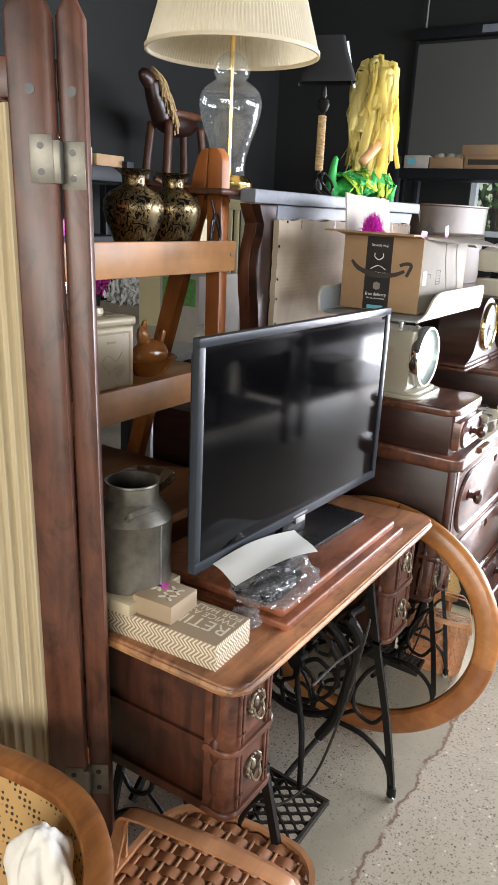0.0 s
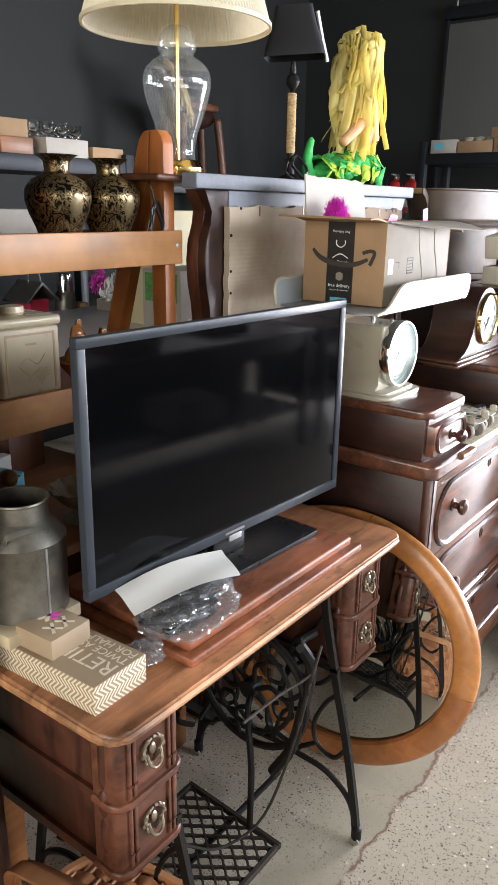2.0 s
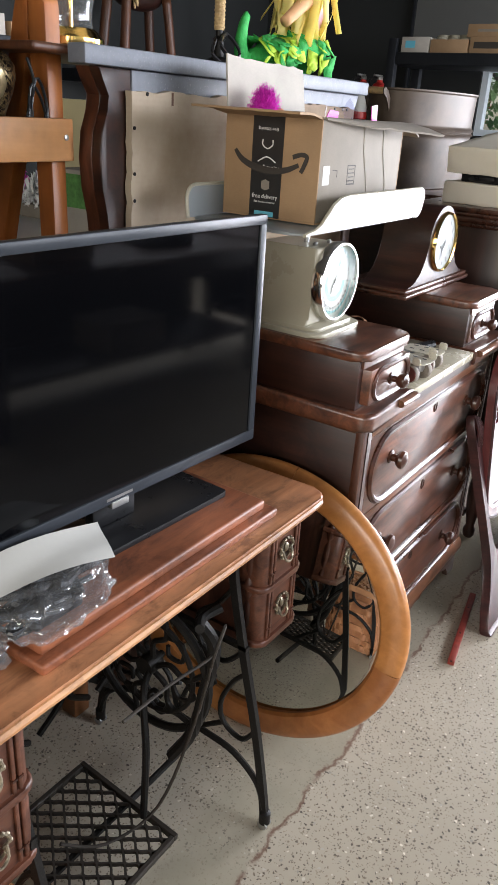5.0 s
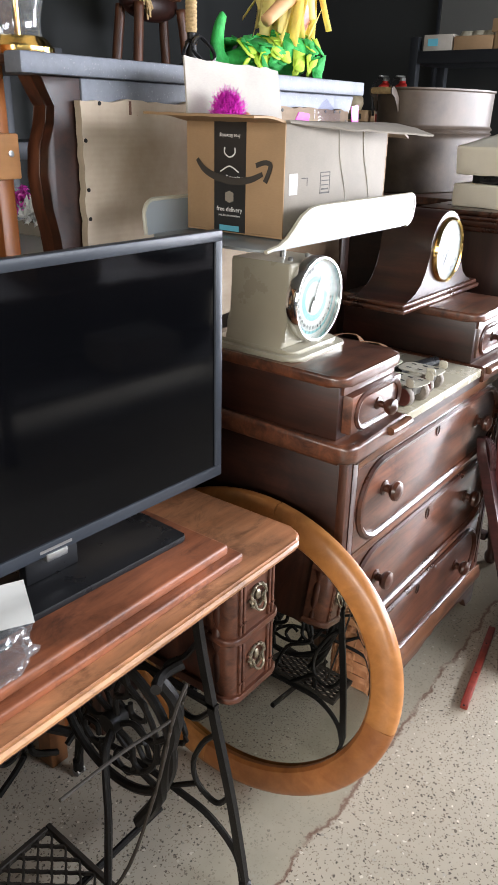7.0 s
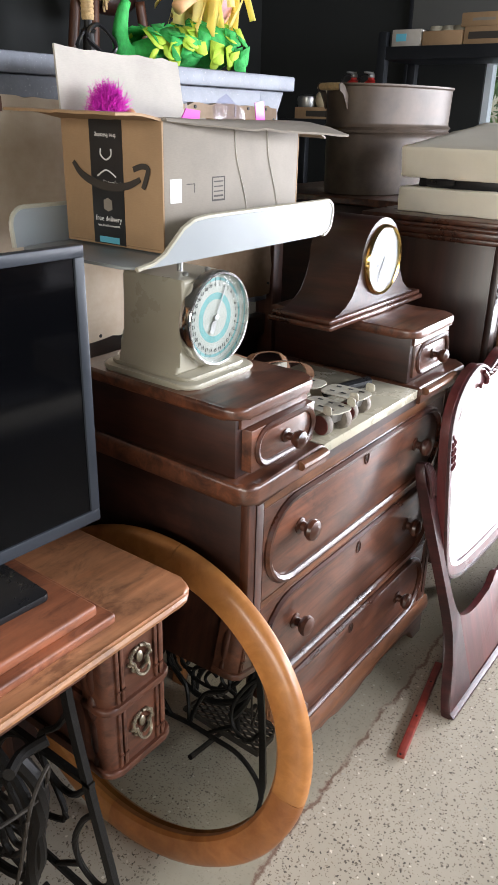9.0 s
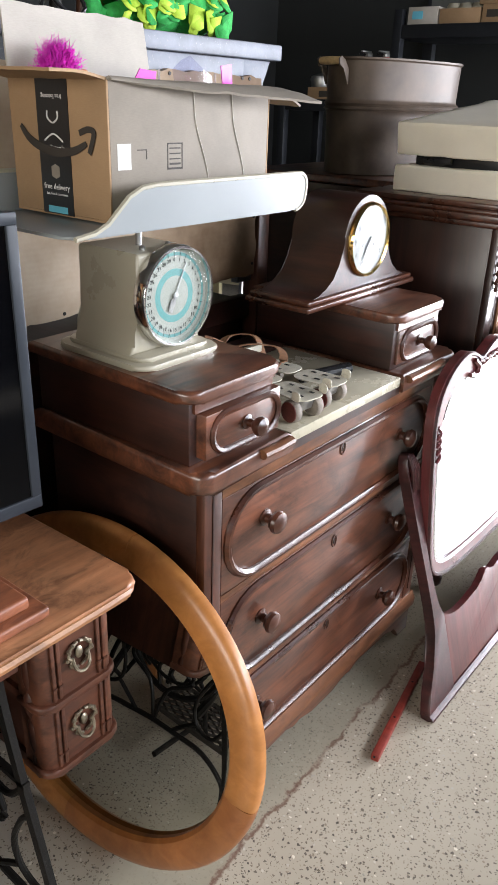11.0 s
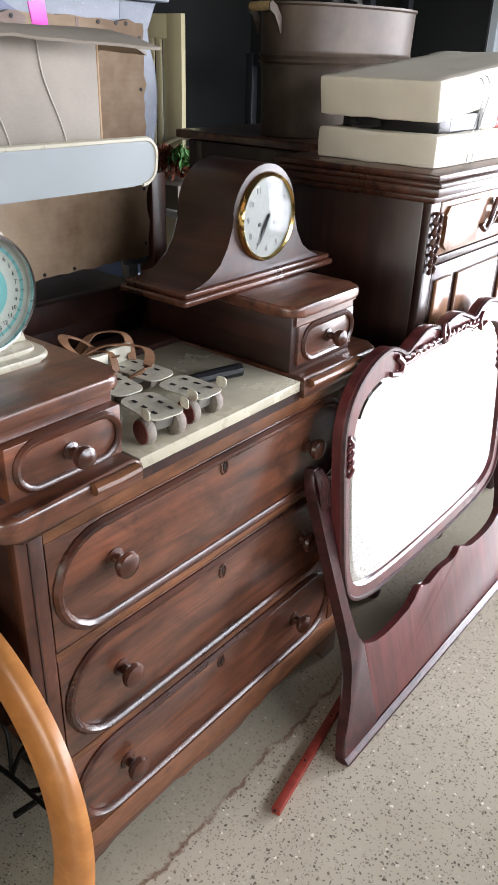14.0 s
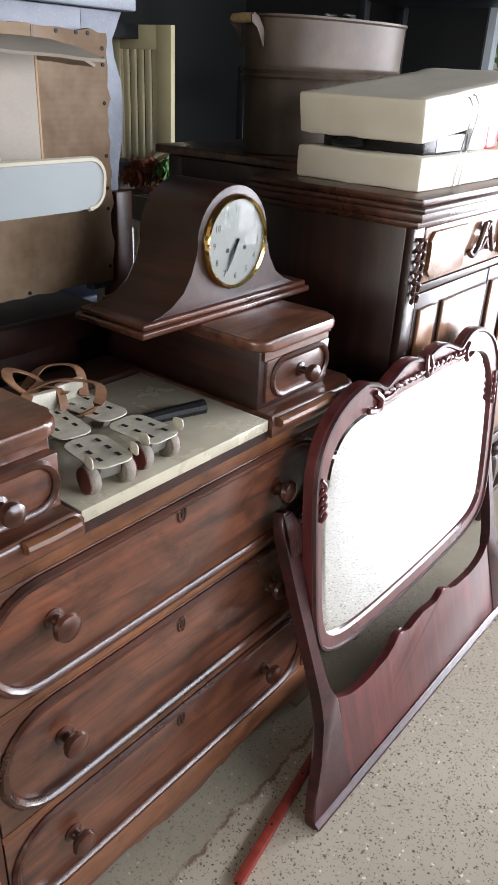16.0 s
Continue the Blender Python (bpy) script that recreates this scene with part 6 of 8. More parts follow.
def crumple(c, r, m, sub=4, amp=0.10, seed=0, floor_z=None, freq=2.6, octaves=4):
    bm = B()
    bmesh.ops.create_icosphere(bm, subdivisions=sub, radius=1)
    for v in bm.verts:
        p = v.co.copy()
        k = 1 + amp * (noise.turbulence(p * freq + Vector((seed, 0, 0)), octaves, True) - 0.7) * 2.2
        v.co = Vector((c[0] + p.x * r[0] * k, c[1] + p.y * r[1] * k, c[2] + p.z * r[2] * k))
        if floor_z is not None:
            v.co.z = max(v.co.z, floor_z + 0.002 * abs(p.x))
    return bm


p = part("plastic_film", crumple((-0.680, 1.205, 0.806), (0.090, 0.128, 0.040), None, 5, 0.17, 3, 0.7862, 1.5, 3), M["film"], bag, "crumpled clear film")
p.visible_shadow = False
p = part("twisted_end", crumple((-0.672, 1.082, 0.773), (0.036, 0.040, 0.022), None, 4, 0.25, 9, 0.7475, 1.6, 3), M["film"], bag)
p.visible_shadow = False
bm = B()
g = []
for i in range(9):
    u = i / 8
    row = []
    for j in range(6):
        v = j / 5
        a = Vector((-0.765, 1.105, 0.850)).lerp(Vector((-0.715, 1.345, 0.856)), u)
        b_ = Vector((-0.695, 1.085, 0.836)).lerp(Vector((-0.632, 1.300, 0.842)), u)
        q = a.lerp(b_, v)
        q.z += 0.010 * math.sin(u * 3.1) + 0.003 * math.sin(v * 5 + u * 4)
        row.append(bm.verts.new(q))
    g.append(row)
for i in range(8):
    for j in range(5):
        bm.faces.new((g[i][j], g[i + 1][j], g[i + 1][j + 1], g[i][j + 1]))
bmesh.ops.solidify(bm, geom=list(bm.faces), thickness=0.0008)
part("paper_sheet", bm, M["paper"], bag, "folded white paper sheet")

# ---- wooden ladder shelf ----
ladder = thing("ladder_shelf", (-1.35, 1.37, 0), "orange wooden A-frame ladder shelf with displayed ornaments", "shelf")
for y in (1.722, 1.0):
    bm = B()
    prism(bm, [(-1.222, 0.0), (-1.180, 0.0), (-1.190, 1.64), (-1.196, 1.66), (-1.21, 1.674), (-1.235, 1.674), (-1.236, 1.60)], y - 0.019, y + 0.019, "y", 0.004)
    part("front_leg", bm, M["easel"], ladder, "upright orange wooden leg")
    bm = B()
    prism(bm, [(-1.237, 1.674), (-1.255, 1.672), (-1.272, 1.655), (-1.278, 1.63), (-1.755, 0.0), (-1.705, 0.0), (-1.242, 1.575)], y - 0.019, y + 0.019, "y", 0.004)
    part("back_leg", bm, M["easel"], ladder, "splayed orange wooden leg")
for z, xb in ((1.362, 0.115), (1.028, 0.20), (0.40, 0.42)):
    s_ = part("slat", boxes(((-1.1795, 0.97, z), (-1.164, 1.742, z + 0.080)), bevel=0.003), M["easel_slat"], ladder, "broad pale orange front slat")
    bm = B()
    lathe(bm, [(0.006, 0), (0.006, 0.0015), (0.002, 0.0025), (0, 0.002)], 12, pose(-1.164, 1.722, z + 0.045, 0, 90, 0))
    part("screw", bm, M["steel"], s_)
    part("shelf_board", boxes(((-1.235 - xb, 1.021, z + 0.055), (-1.18, 1.70, z + 0.069)), bevel=0.002), M["easel_slat"], ladder)


def vase_material():
    m, n, l, b = material("etched_brass_and_black", 0.30, 0.85)
    v = coords(n, l, (1, 1, 0.8))
    w = n.new("ShaderNodeTexNoise")
    w.inputs["Scale"].default_value, w.inputs["Detail"].default_value, w.inputs["Distortion"].default_value = 34, 2.0, 3.5
    l.new(v, w.inputs["Vector"])
    c = n.new("ShaderNodeTexCoord")
    s = n.new("ShaderNodeSeparateXYZ")
    l.new(c.outputs["Object"], s.inputs[0])
    band = ramp(n, l, s.outputs["Z"], [(0.0, (0.55, 0.55, 0.55)), (0.105, (0.5, 0.5, 0.5)), (0.118, (0.95, 0.95, 0.95)), (0.142, (0.9, 0.9, 0.9)), (0.15, (0.12, 0.12, 0.12)), (0.2, (0.1, 0.1, 0.1))])
    f = mix(n, l, 1.0, ramp(n, l, w.outputs["Fac"], [(0.45, (0, 0, 0)), (0.51, (0.9, 0.9, 0.9)), (0.56, (0.05, 0.05, 0.05)), (0.64, (1, 1, 1))]), band, "OVERLAY")
    l.new(mix(n, l, f, (0.018, 0.012, 0.010), (0.46, 0.34, 0.165)), b.inputs["Base Color"])
    return m


M["vase"] = vase_material()
M["vase_oval"] = paint("pale_brass_oval", (0.30, 0.235, 0.13), 0.35, 0.25, 90, 0.7, 0.1)
for x, y, r in ((-1.262, 1.438, 2), (-1.268, 1.596, 8)):
    v = thing("vase", Matrix.Translation((x, y, 1.431)), "black and brass etched metal vase", "vase", "pair of vases", local=True)
    bm = B()
    lathe(bm, [(0.0, 0.0), (0.045, 0.0), (0.047, 0.004), (0.052, 0.02), (0.066, 0.055), (0.0735, 0.085), (0.072, 0.108), (0.060, 0.128), (0.040, 0.140), (0.029, 0.146), (0.027, 0.155), (0.029, 0.172), (0.040, 0.182), (0.047, 0.186), (0.043, 0.187), (0.025, 0.172), (0.022, 0.15), (0, 0.14)], 44, Matrix.Diagonal((1, 1, 0.92, 1)))
    part("body", bm, M["vase"], v)
    bm = B()
    a = radians(-8 + r)
    bmesh.ops.create_icosphere(bm, subdivisions=3, radius=1, matrix=pose(0.0655 * math.cos(a), 0.0655 * math.sin(a), 0.068, 0, 12, math.degrees(a)) @ Matrix.Diagonal((0.007, 0.018, 0.029, 1)))
    part("oval_medallion", bm, M["vase_oval"], v, "pale raised oval")
# canister and hen dish on the second shelf
cn = thing("canister", pose(-1.268, 1.297, 1.097, 0, 0, -4), "square cream ceramic canister with lid", "canister", local=True)
part("body", boxes(((-0.065, -0.075, 0.0), (0.065, 0.075, 0.150)), bevel=0.007, seg=3), M["ceramic"], cn)
lidp = part("lid", boxes(((-0.070, -0.080, 0.150), (0.070, 0.080, 0.172)), bevel=0.008, seg=3), M["ceramic"], cn)
bm = B()
lathe(bm, [(0.024, 0.172), (0.028, 0.178), (0.026, 0.190), (0.0, 0.194)], 20)
part("knob", bm, M["ceramic"], lidp)
M["ceramic_line"] = paint("brown_glaze_line", (0.42, 0.30, 0.17), 0.4, 0.1, 10)
bm = B()
for lo, hi in (((0.0648, -0.062, 0.012), (0.0656, -0.057, 0.138)), ((0.0648, 0.057, 0.012), (0.0656, 0.062, 0.138)), ((0.0648, -0.057, 0.133), (0.0656, 0.057, 0.138)), ((0.0648, -0.012, 0.112), (0.0656, 0.014, 0.117))):
    box(bm, lo, hi)
tube(bm, [(0.0652, -0.03, 0.07), (0.0652, -0.01, 0.085), (0.0652, 0.015, 0.07), (0.0652, 0.035, 0.09)], 0.0008, 5)
tube(bm, [(0.0652, -0.03, 0.068), (0.0652, -0.005, 0.045), (0.0652, 0.02, 0.06)], 0.0008, 5)
part("drawn_decoration", bm, M["ceramic_line"], cn)
def grow(bm):
    """Swell about the dish's foot."""
    bm.transform(Matrix.Translation((-1.262, 1.500, 1.0975)) @ Matrix.Diagonal((1.1, 1.45, 1.3, 1)) @ Matrix.Translation((1.255, -1.475, -1.097)))


hen = thing("glass_hen_dish", (-1.255, 1.475, 1.097), "amber glass hen on a ribbed nest dish", "glass dish")
bm = B()
lathe(bm, [(0.0, 0.004), (0.03, 0.0), (0.034, 0.006), (0.05, 0.026), (0.058, 0.034), (0.055, 0.036), (0.045, 0.03), (0.0, 0.028)], 40, Matrix.Translation((-1.255, 1.475, 1.097)), 0.02, 20)
grow(bm)
part("dish", bm, M["amberglass"], hen)
bm = B()
bmesh.ops.create_icosphere(bm, subdivisions=3, radius=1, matrix=Matrix.Translation((-1.255, 1.475, 1.135)) @ Matrix.Diagonal((0.032, 0.045, 0.034, 1)))
bmesh.ops.create_icosphere(bm, subdivisions=2, radius=1, matrix=pose(-1.255, 1.458, 1.172, 15, 0, 0) @ Matrix.Diagonal((0.013, 0.015, 0.026, 1)))
prism(bm, [(1.45, 1.185), (1.456, 1.205), (1.464, 1.208), (1.466, 1.192)], -1.258, -1.252, "x", 0.001)
prism(bm, [(1.505, 1.145), (1.517, 1.178), (1.508, 1.185), (1.498, 1.15)], -1.262, -1.248, "x", 0.002)
grow(bm)
part("hen_lid", bm, M["amberglass"], hen)

M["dish_glass"] = paint("cut_glass", (0.62, 0.56, 0.42), 0.12, 0.2, 50, 0.0, 0.6)
M["dish_glass"].node_tree.nodes["Principled BSDF"].inputs["Transmission Weight"].default_value = 0.6
# ---- brown table behind, with glass dish ----
bt = thing("side_table", (-1.4, 1.38, 0), "orange-brown wooden side table with glassware", "table")
part("top", boxes(((-1.74, 1.03, 0.760), (-1.075, 1.69, 0.786)), bevel=0.006, seg=3), M["brown_table"], bt)
part("apron", boxes(((-1.70, 1.06, 0.64), (-1.10, 1.66, 0.760)), bevel=0.003), M["brown_table"], bt)
for x in (-1.68, -1.12):
    for y in (1.08, 1.64):
        part("leg", boxes(((x - 0.025, y - 0.025, 0), (x + 0.025, y + 0.025, 0.64)), bevel=0.004), M["brown_table"], bt)
bm = B()
lathe(bm, [(0, 0.0), (0.040, 0.0), (0.043, 0.006), (0.020, 0.02), (0.018, 0.03), (0.045, 0.05), (0.066, 0.072), (0.074, 0.085), (0.070, 0.086), (0.04, 0.056), (0, 0.04)], 48, Matrix.Translation((-1.165, 1.375, 0.786)), 0.06, 12)
single("glass_compote", bm, M["dish_glass"], (-1.165, 1.375, 0.786), "scalloped clear glass compote dish", "glass dish")
bm = B()
lathe(bm, [(0, 0.0), (0.030, 0.0), (0.034, 0.004), (0.042, 0.03), (0.048, 0.045), (0.045, 0.046), (0.036, 0.02), (0, 0.008)], 36, Matrix.Translation((-1.14, 1.205, 0.786)), 0.03, 18)
single("glass_bowl", bm, M["dish_glass"], (-1.14, 1.205, 0.786), "small cut glass bowl", "glass bowl")
bm = B()
bmesh.ops.create_icosphere(bm, subdivisions=3, radius=1, matrix=pose(-1.30, 1.225, 0.838, 25, 0, 0) @ Matrix.Diagonal((0.035, 0.062, 0.04, 1)))
bmesh.ops.create_icosphere(bm, subdivisions=2, radius=0.024, matrix=Matrix.Translation((-1.30, 1.275, 0.885)))
prism(bm, [(1.295, 0.892), (1.312, 0.884), (1.295, 0.880)], -1.305, -1.295, "x", 0.001)
lathe(bm, [(0.03, 0.0), (0.032, 0.01), (0.012, 0.018), (0.012, 0.03)], 18, Matrix.Translation((-1.30, 1.235, 0.786)))
single("wooden_bird", bm, paint("bronzed_wood", (0.20, 0.10, 0.035), 0.32, 0.3, 30, 0.3), (-1.30, 1.235, 0.786), "brown carved bird figurine on small base", "figurine")

# clutter at the back of the side table
for x, y, dx, dy, dz, mat, lab in ((-1.58, 1.12, 0.10, 0.16, 0.07, "black_plastic", "dark flat carton on the side table"), (-1.55, 1.32, 0.03, 0.13, 0.10, "paper", "white paperback book leaning"), (-1.51, 1.33, 0.03, 0.13, 0.095, "red", "red paperback book leaning"), (-1.47, 1.34, 0.03, 0.13, 0.09, "paper", "white paperback book leaning"), (-1.42, 1.33, 0.08, 0.10, 0.065, "print_blue", "small bright blue box"), (-1.60, 1.50, 0.12, 0.14, 0.12, "hutch_wood", "dark brown wooden box")):
    bm = B()
    box(bm, (-dx / 2, -dy / 2, 0), (dx / 2, dy / 2, dz), 0.002, 2)
    single("small_book" if "book" in lab else "small_box", bm, M[mat], pose(x, y, 0.786, 0, 0, 12), lab, "book" if "book" in lab else "box", local=True)
bm = B()
box(bm, (-0.04, -0.03, 0), (0.04, 0.03, 0.045), 0.002, 2)
bx_ = single("red_tin", bm, M["red"], pose(-1.365, 1.435, 1.097, 0, 0, 5), "small red and white tin on the shelf", "tin", local=True)
part("white_band", boxes(((-0.041, -0.031, 0.004), (0.041, 0.031, 0.022))), M["paper"], bx_)

# ---- lamps and papier-mache figure on the hutch ----
LX, LY, LZ = -1.262, 1.835, 1.572
lamp = thing("glass_table_lamp", (LX, LY, LZ), "clear glass urn lamp with pleated cream shade", "lamp")
at = Matrix.Translation((LX, LY, LZ))
bm = B()
lathe(bm, [(0, 0), (0.066, 0), (0.068, 0.006), (0.068, 0.022), (0.062, 0.028), (0.058, 0.034), (0.052, 0.040), (0, 0.042)], 40, at)
part("brass_base", bm, M["brass"], lamp, "stepped polished brass base")
bm = B()
outer = [(0.046, 0.042), (0.044, 0.06), (0.048, 0.09), (0.060, 0.13), (0.076, 0.175), (0.084, 0.21), (0.085, 0.232), (0.078, 0.255), (0.060, 0.272), (0.044, 0.282), (0.040, 0.288), (0.046, 0.296), (0.048, 0.31), (0.042, 0.328), (0.032, 0.342), (0.016, 0.352)]
lathe(bm, [(p.x, p.y) for p in spline([(r, z, 0) for r, z in outer], 3)], 48, at)
part("glass_urn", bm, M["urn_glass"], lamp, "clear glass ginger jar body")
bm = B()
lathe(bm, [(0.006, 0.042), (0.006, 0.44), (0.016, 0.445), (0.016, 0.48)], 16, at)
part("brass_rod", bm, M["brass"], lamp)


def shade_material():
    m, n, l, b = material("pleated_cream_fabric", 0.85)
    f = noise_tex(n, l, coords(n, l), 40, 4)
    l.new(ramp(n, l, f, [(0.3, (0.78, 0.70, 0.53)), (0.7, (0.86, 0.79, 0.63))]), b.inputs["Base Color"])
    tr, mx = n.new("ShaderNodeBsdfTranslucent"), n.new("ShaderNodeMixShader")
    tr.inputs["Color"].default_value = (0.85, 0.74, 0.52, 1)
    mx.inputs[0].default_value = 0.35
    l.new(b.outputs[0], mx.inputs[1])
    l.new(tr.outputs[0], mx.inputs[2])
    l.new(mx.outputs[0], n["Material Output"].inputs["Surface"])
    return m


M["shade"] = shade_material()
bm = B()
seg = 300
sh = [(0.232, 0.352), (0.205, 0.44), (0.175, 0.54), (0.150, 0.63)]
rings = []
for r, z in sh:
    rings.append([bm.verts.new(((r + 0.0011 * (-1) ** i) * math.cos(2 * math.pi * i / seg) + LX, (r + 0.0011 * (-1) ** i) * math.sin(2 * math.pi * i / seg) + LY, LZ + z)) for i in range(seg)])
for a, b_ in zip(rings, rings[1:]):
    for i in range(seg):
        bm.faces.new((a[i], a[(i + 1) % seg], b_[(i + 1) % seg], b_[i]))
shd = part("shade", bm, M["shade"], lamp, "pleated cream fabric shade", flat=True)
for r, z in (sh[0], sh[-1]):
    bm = B()
    sweep(bm, [(LX + r * math.cos(2 * math.pi * i / 60), LY + r * math.sin(2 * math.pi * i / 60), LZ + z) for i in range(60)], [(-0.003, -0.005), (0.003, -0.005), (0.003, 0.005), (-0.003, 0.005)], True, (0, 0, 1))
    part("shade_trim", bm, M["shade"], shd)
bm = B()
for k in range(3):
    a = 2 * math.pi * k / 3
    tube(bm, [(LX, LY, LZ + 0.62), (LX + 0.15 * math.cos(a), LY + 0.15 * math.sin(a), LZ + 0.63)], 0.002, 5, smooth=0)
lathe(bm, [(0.003, 0.48), (0.003, 0.63)], 8, at)
part("harp", bm, M["brass"], lamp)
# cord hanging under the top board
bm = B()
tube(bm, [(-1.19, 1.655, 1.545), (-1.18, 1.66, 1.50), (-1.18, 1.64, 1.44), (-1.18, 1.665, 1.41), (-1.18, 1.685, 1.45), (-1.18, 1.655, 1.50), (-1.18, 1.645, 1.43), (-1.18, 1.675, 1.395), (-1.18, 1.69, 1.46), (-1.18, 1.665, 1.51), (-1.18, 1.64, 1.40)], 0.003, 6)
single("lamp_cord", bm, M["black_plastic"], (-1.18, 1.66, 1.545), "coiled black lamp cord hanging under board", "cord")
# black candlestick lamp
KX, KY = -1.22, 2.292
bl = thing("black_lamp", (KX, KY, 1.572), "black candlestick lamp with rope stem and shade", "lamp")
at = Matrix.Translation((KX, KY, 1.572))
bm = B()
lathe(bm, [(0, 0), (0.045, 0), (0.047, 0.008), (0.03, 0.018), (0.014, 0.026), (0.012, 0.06), (0.016, 0.066), (0.009, 0.072), (0.009, 0.1)], 28, at)
part("base", bm, M["iron"], bl)
bm = B()
lathe(bm, [(0.012, 0.085)] + [(0.0125 + 0.0015 * (i % 2), 0.088 + 0.0045 * i) for i in range(36)] + [(0.012, 0.25)], 16, at)
part("rope_stem", bm, M["rope"], bl, "jute rope bound stem")
bm = B()
lathe(bm, [(0.010, 0.25), (0.006, 0.258), (0.016, 0.268), (0.021, 0.282), (0.016, 0.296), (0.007, 0.302), (0.010, 0.31), (0.006, 0.335)], 20, at)
part("turned_finial", bm, M["iron"], bl)
bm = B()
tube(bm, [(KX, KY - 0.01, 1.64), (KX + 0.02, KY - 0.05, 1.60), (KX + 0.03, KY, 1.58), (KX + 0.03, KY + 0.05, 1.61), (KX + 0.01, KY + 0.02, 1.65), (KX + 0.03, KY - 0.03, 1.62), (KX + 0.04, KY + 0.03, 1.578), (KX + 0.05, KY - 0.04, 1.576)], 0.0045, 6)
part("cord", bm, M["black_plastic"], bl)
bm = B()
rings = []
for hw, z in ((0.088, 0.345), (0.082, 0.37), (0.062, 0.43), (0.052, 0.475)):
    ro = rounded(-hw, -hw, hw, hw, hw * 0.25, 3)
    m4 = Matrix.Translation((KX, KY + 0.012, 1.572)) @ pose(0, 0, 0.345, 4, -3, 30) @ Matrix.Translation((0, 0, z - 0.345))
    rings.append([bm.verts.new(m4 @ Vector((x, y, 0))) for x, y in ro])
for a, b_ in zip(rings, rings[1:]):
    for i in range(len(a)):
        bm.faces.new((a[i], a[(i + 1) % len(a)], b_[(i + 1) % len(a)], b_[i]))
bmesh.ops.solidify(bm, geom=list(bm.faces), thickness=0.002)
shd = part("shade", bm, M["black_cloth"], bl, "black square cloth shade")
bm = B()
sweep(bm, [(KX + 0.055, KY + 0.10, 1.915), (KX + 0.045, KY + 0.085, 1.97), (KX + 0.035, KY + 0.065, 2.045)], [(-0.004, -0.004), (0.004, -0.004), (0.004, 0.004), (-0.004, 0.004)], False)
part("pale_edge", bm, M["white"], shd, "pale torn lining edge")
# paper figure with yellow streamers
M["crepe_green"] = paint("green_crepe_paper", (0.03, 0.36, 0.07), 0.8, 0.3, 60, 0, 0.6)
M["crepe_lime"] = paint("lime_crepe_paper", (0.42, 0.62, 0.05), 0.8, 0.15, 60, 0, 0.6)
M["crepe_yellow"] = paint("yellow_crepe_paper", (0.95, 0.85, 0.36), 0.7, 0.10, 30, 0, 0.4)
M["crepe_peach"] = paint("peach_paper", (0.72, 0.40, 0.20), 0.7, 0.12, 20, 0, 0.4)
M["crepe_pink"] = paint("pink_paper", (0.75, 0.42, 0.45), 0.7, 0.25, 40, 0, 0.4)
_c = M["crepe_yellow"].node_tree
_t, _x = _c.nodes.new("ShaderNodeBsdfTranslucent"), _c.nodes.new("ShaderNodeMixShader")
_t.inputs["Color"].default_value = (1.0, 0.84, 0.28, 1)
_x.inputs[0].default_value = 0.45
_c.links.new(_c.nodes["Principled BSDF"].outputs[0], _x.inputs[1])
_c.links.new(_t.outputs[0], _x.inputs[2])
_c.links.new(_x.outputs[0], _c.nodes["Material Output"].inputs["Surface"])
random.seed(33)
PX = -1.215
body, lime, hair, skin, pinkb = B(), B(), B(), B(), B()
for c, r in (((PX, 2.655, 1.645), (0.075, 0.115, 0.072)), ((PX, 2.53, 1.625), (0.055, 0.12, 0.052)), ((PX, 2.43, 1.612), (0.04, 0.08, 0.038))):
    bmesh.ops.create_icosphere(body, subdivisions=3, radius=1, matrix=Matrix.Translation(c) @ Matrix.Diagonal((*r, 1)))
for v in body.verts:
    v.co += Vector((0, 0, 0.006 * noise.noise(v.co * 40)))
    v.co.z = max(v.co.z, 1.5735)
tail = [(PX, 2.40, 1.60), (PX, 2.34, 1.60), (PX, 2.315, 1.64), (PX, 2.325, 1.70), (PX, 2.345, 1.735)]
sweep(body, spline(tail, 6), [(-0.03, -0.012), (0.03, -0.012), (0.03, 0.012), (-0.03, 0.012)], False, (1, 0, 0), scale=lambda k: 1.1 - 0.75 * k)
for i in range(70):
    yy = random.uniform(2.38, 2.76)
    a = random.uniform(-0.3, 2.6)
    rr = 0.045 + 0.033 * max(0.0, min(1, (yy - 2.4) / 0.25))
    p = Vector((PX + (rr + 0.004) * math.cos(a), yy, 1.62 + 0.02 * (yy - 2.4) + (rr + 0.002) * math.sin(a)))
    tgt = lime if random.random() < 0.55 else body
    m5 = look(p, (PX, yy, 1.62)) @ pose(0, 0, 0, random.uniform(-15, 25), random.uniform(-15, 15), random.uniform(-20, 20))
    w = random.uniform(0.018, 0.03)
    prism(tgt, [(-w, -w * 0.9), (-w * 0.5, -w * 1.3), (w * 0.5, -w * 1.3), (w, -w * 0.9), (w, w), (-w, w)], -0.001, 0.001, "z", m=m5)
for v in list(body.verts) + list(lime.verts):
    v.co.y = 2.64 + (v.co.y - 2.64) * 0.80
    v.co.z = 1.5735 + max(v.co.z - 1.5735, 0.0) * 0.82
bmesh.ops.create_icosphere(pinkb, subdivisions=3, radius=1, matrix=Matrix.Translation((PX, 2.70, 1.75)) @ Matrix.Diagonal((0.045, 0.055, 0.075, 1)))
bmesh.ops.create_icosphere(skin, subdivisions=3, radius=1, matrix=Matrix.Translation((PX, 2.675, 1.89)) @ Matrix.Diagonal((0.05, 0.055, 0.08, 1)))
tube(skin, [(PX + 0.03, 2.68, 1.79), (PX + 0.05, 2.60, 1.755), (PX + 0.04, 2.52, 1.70)], 0.020, 10, scale=lambda k: 1.15 - 0.4 * k)
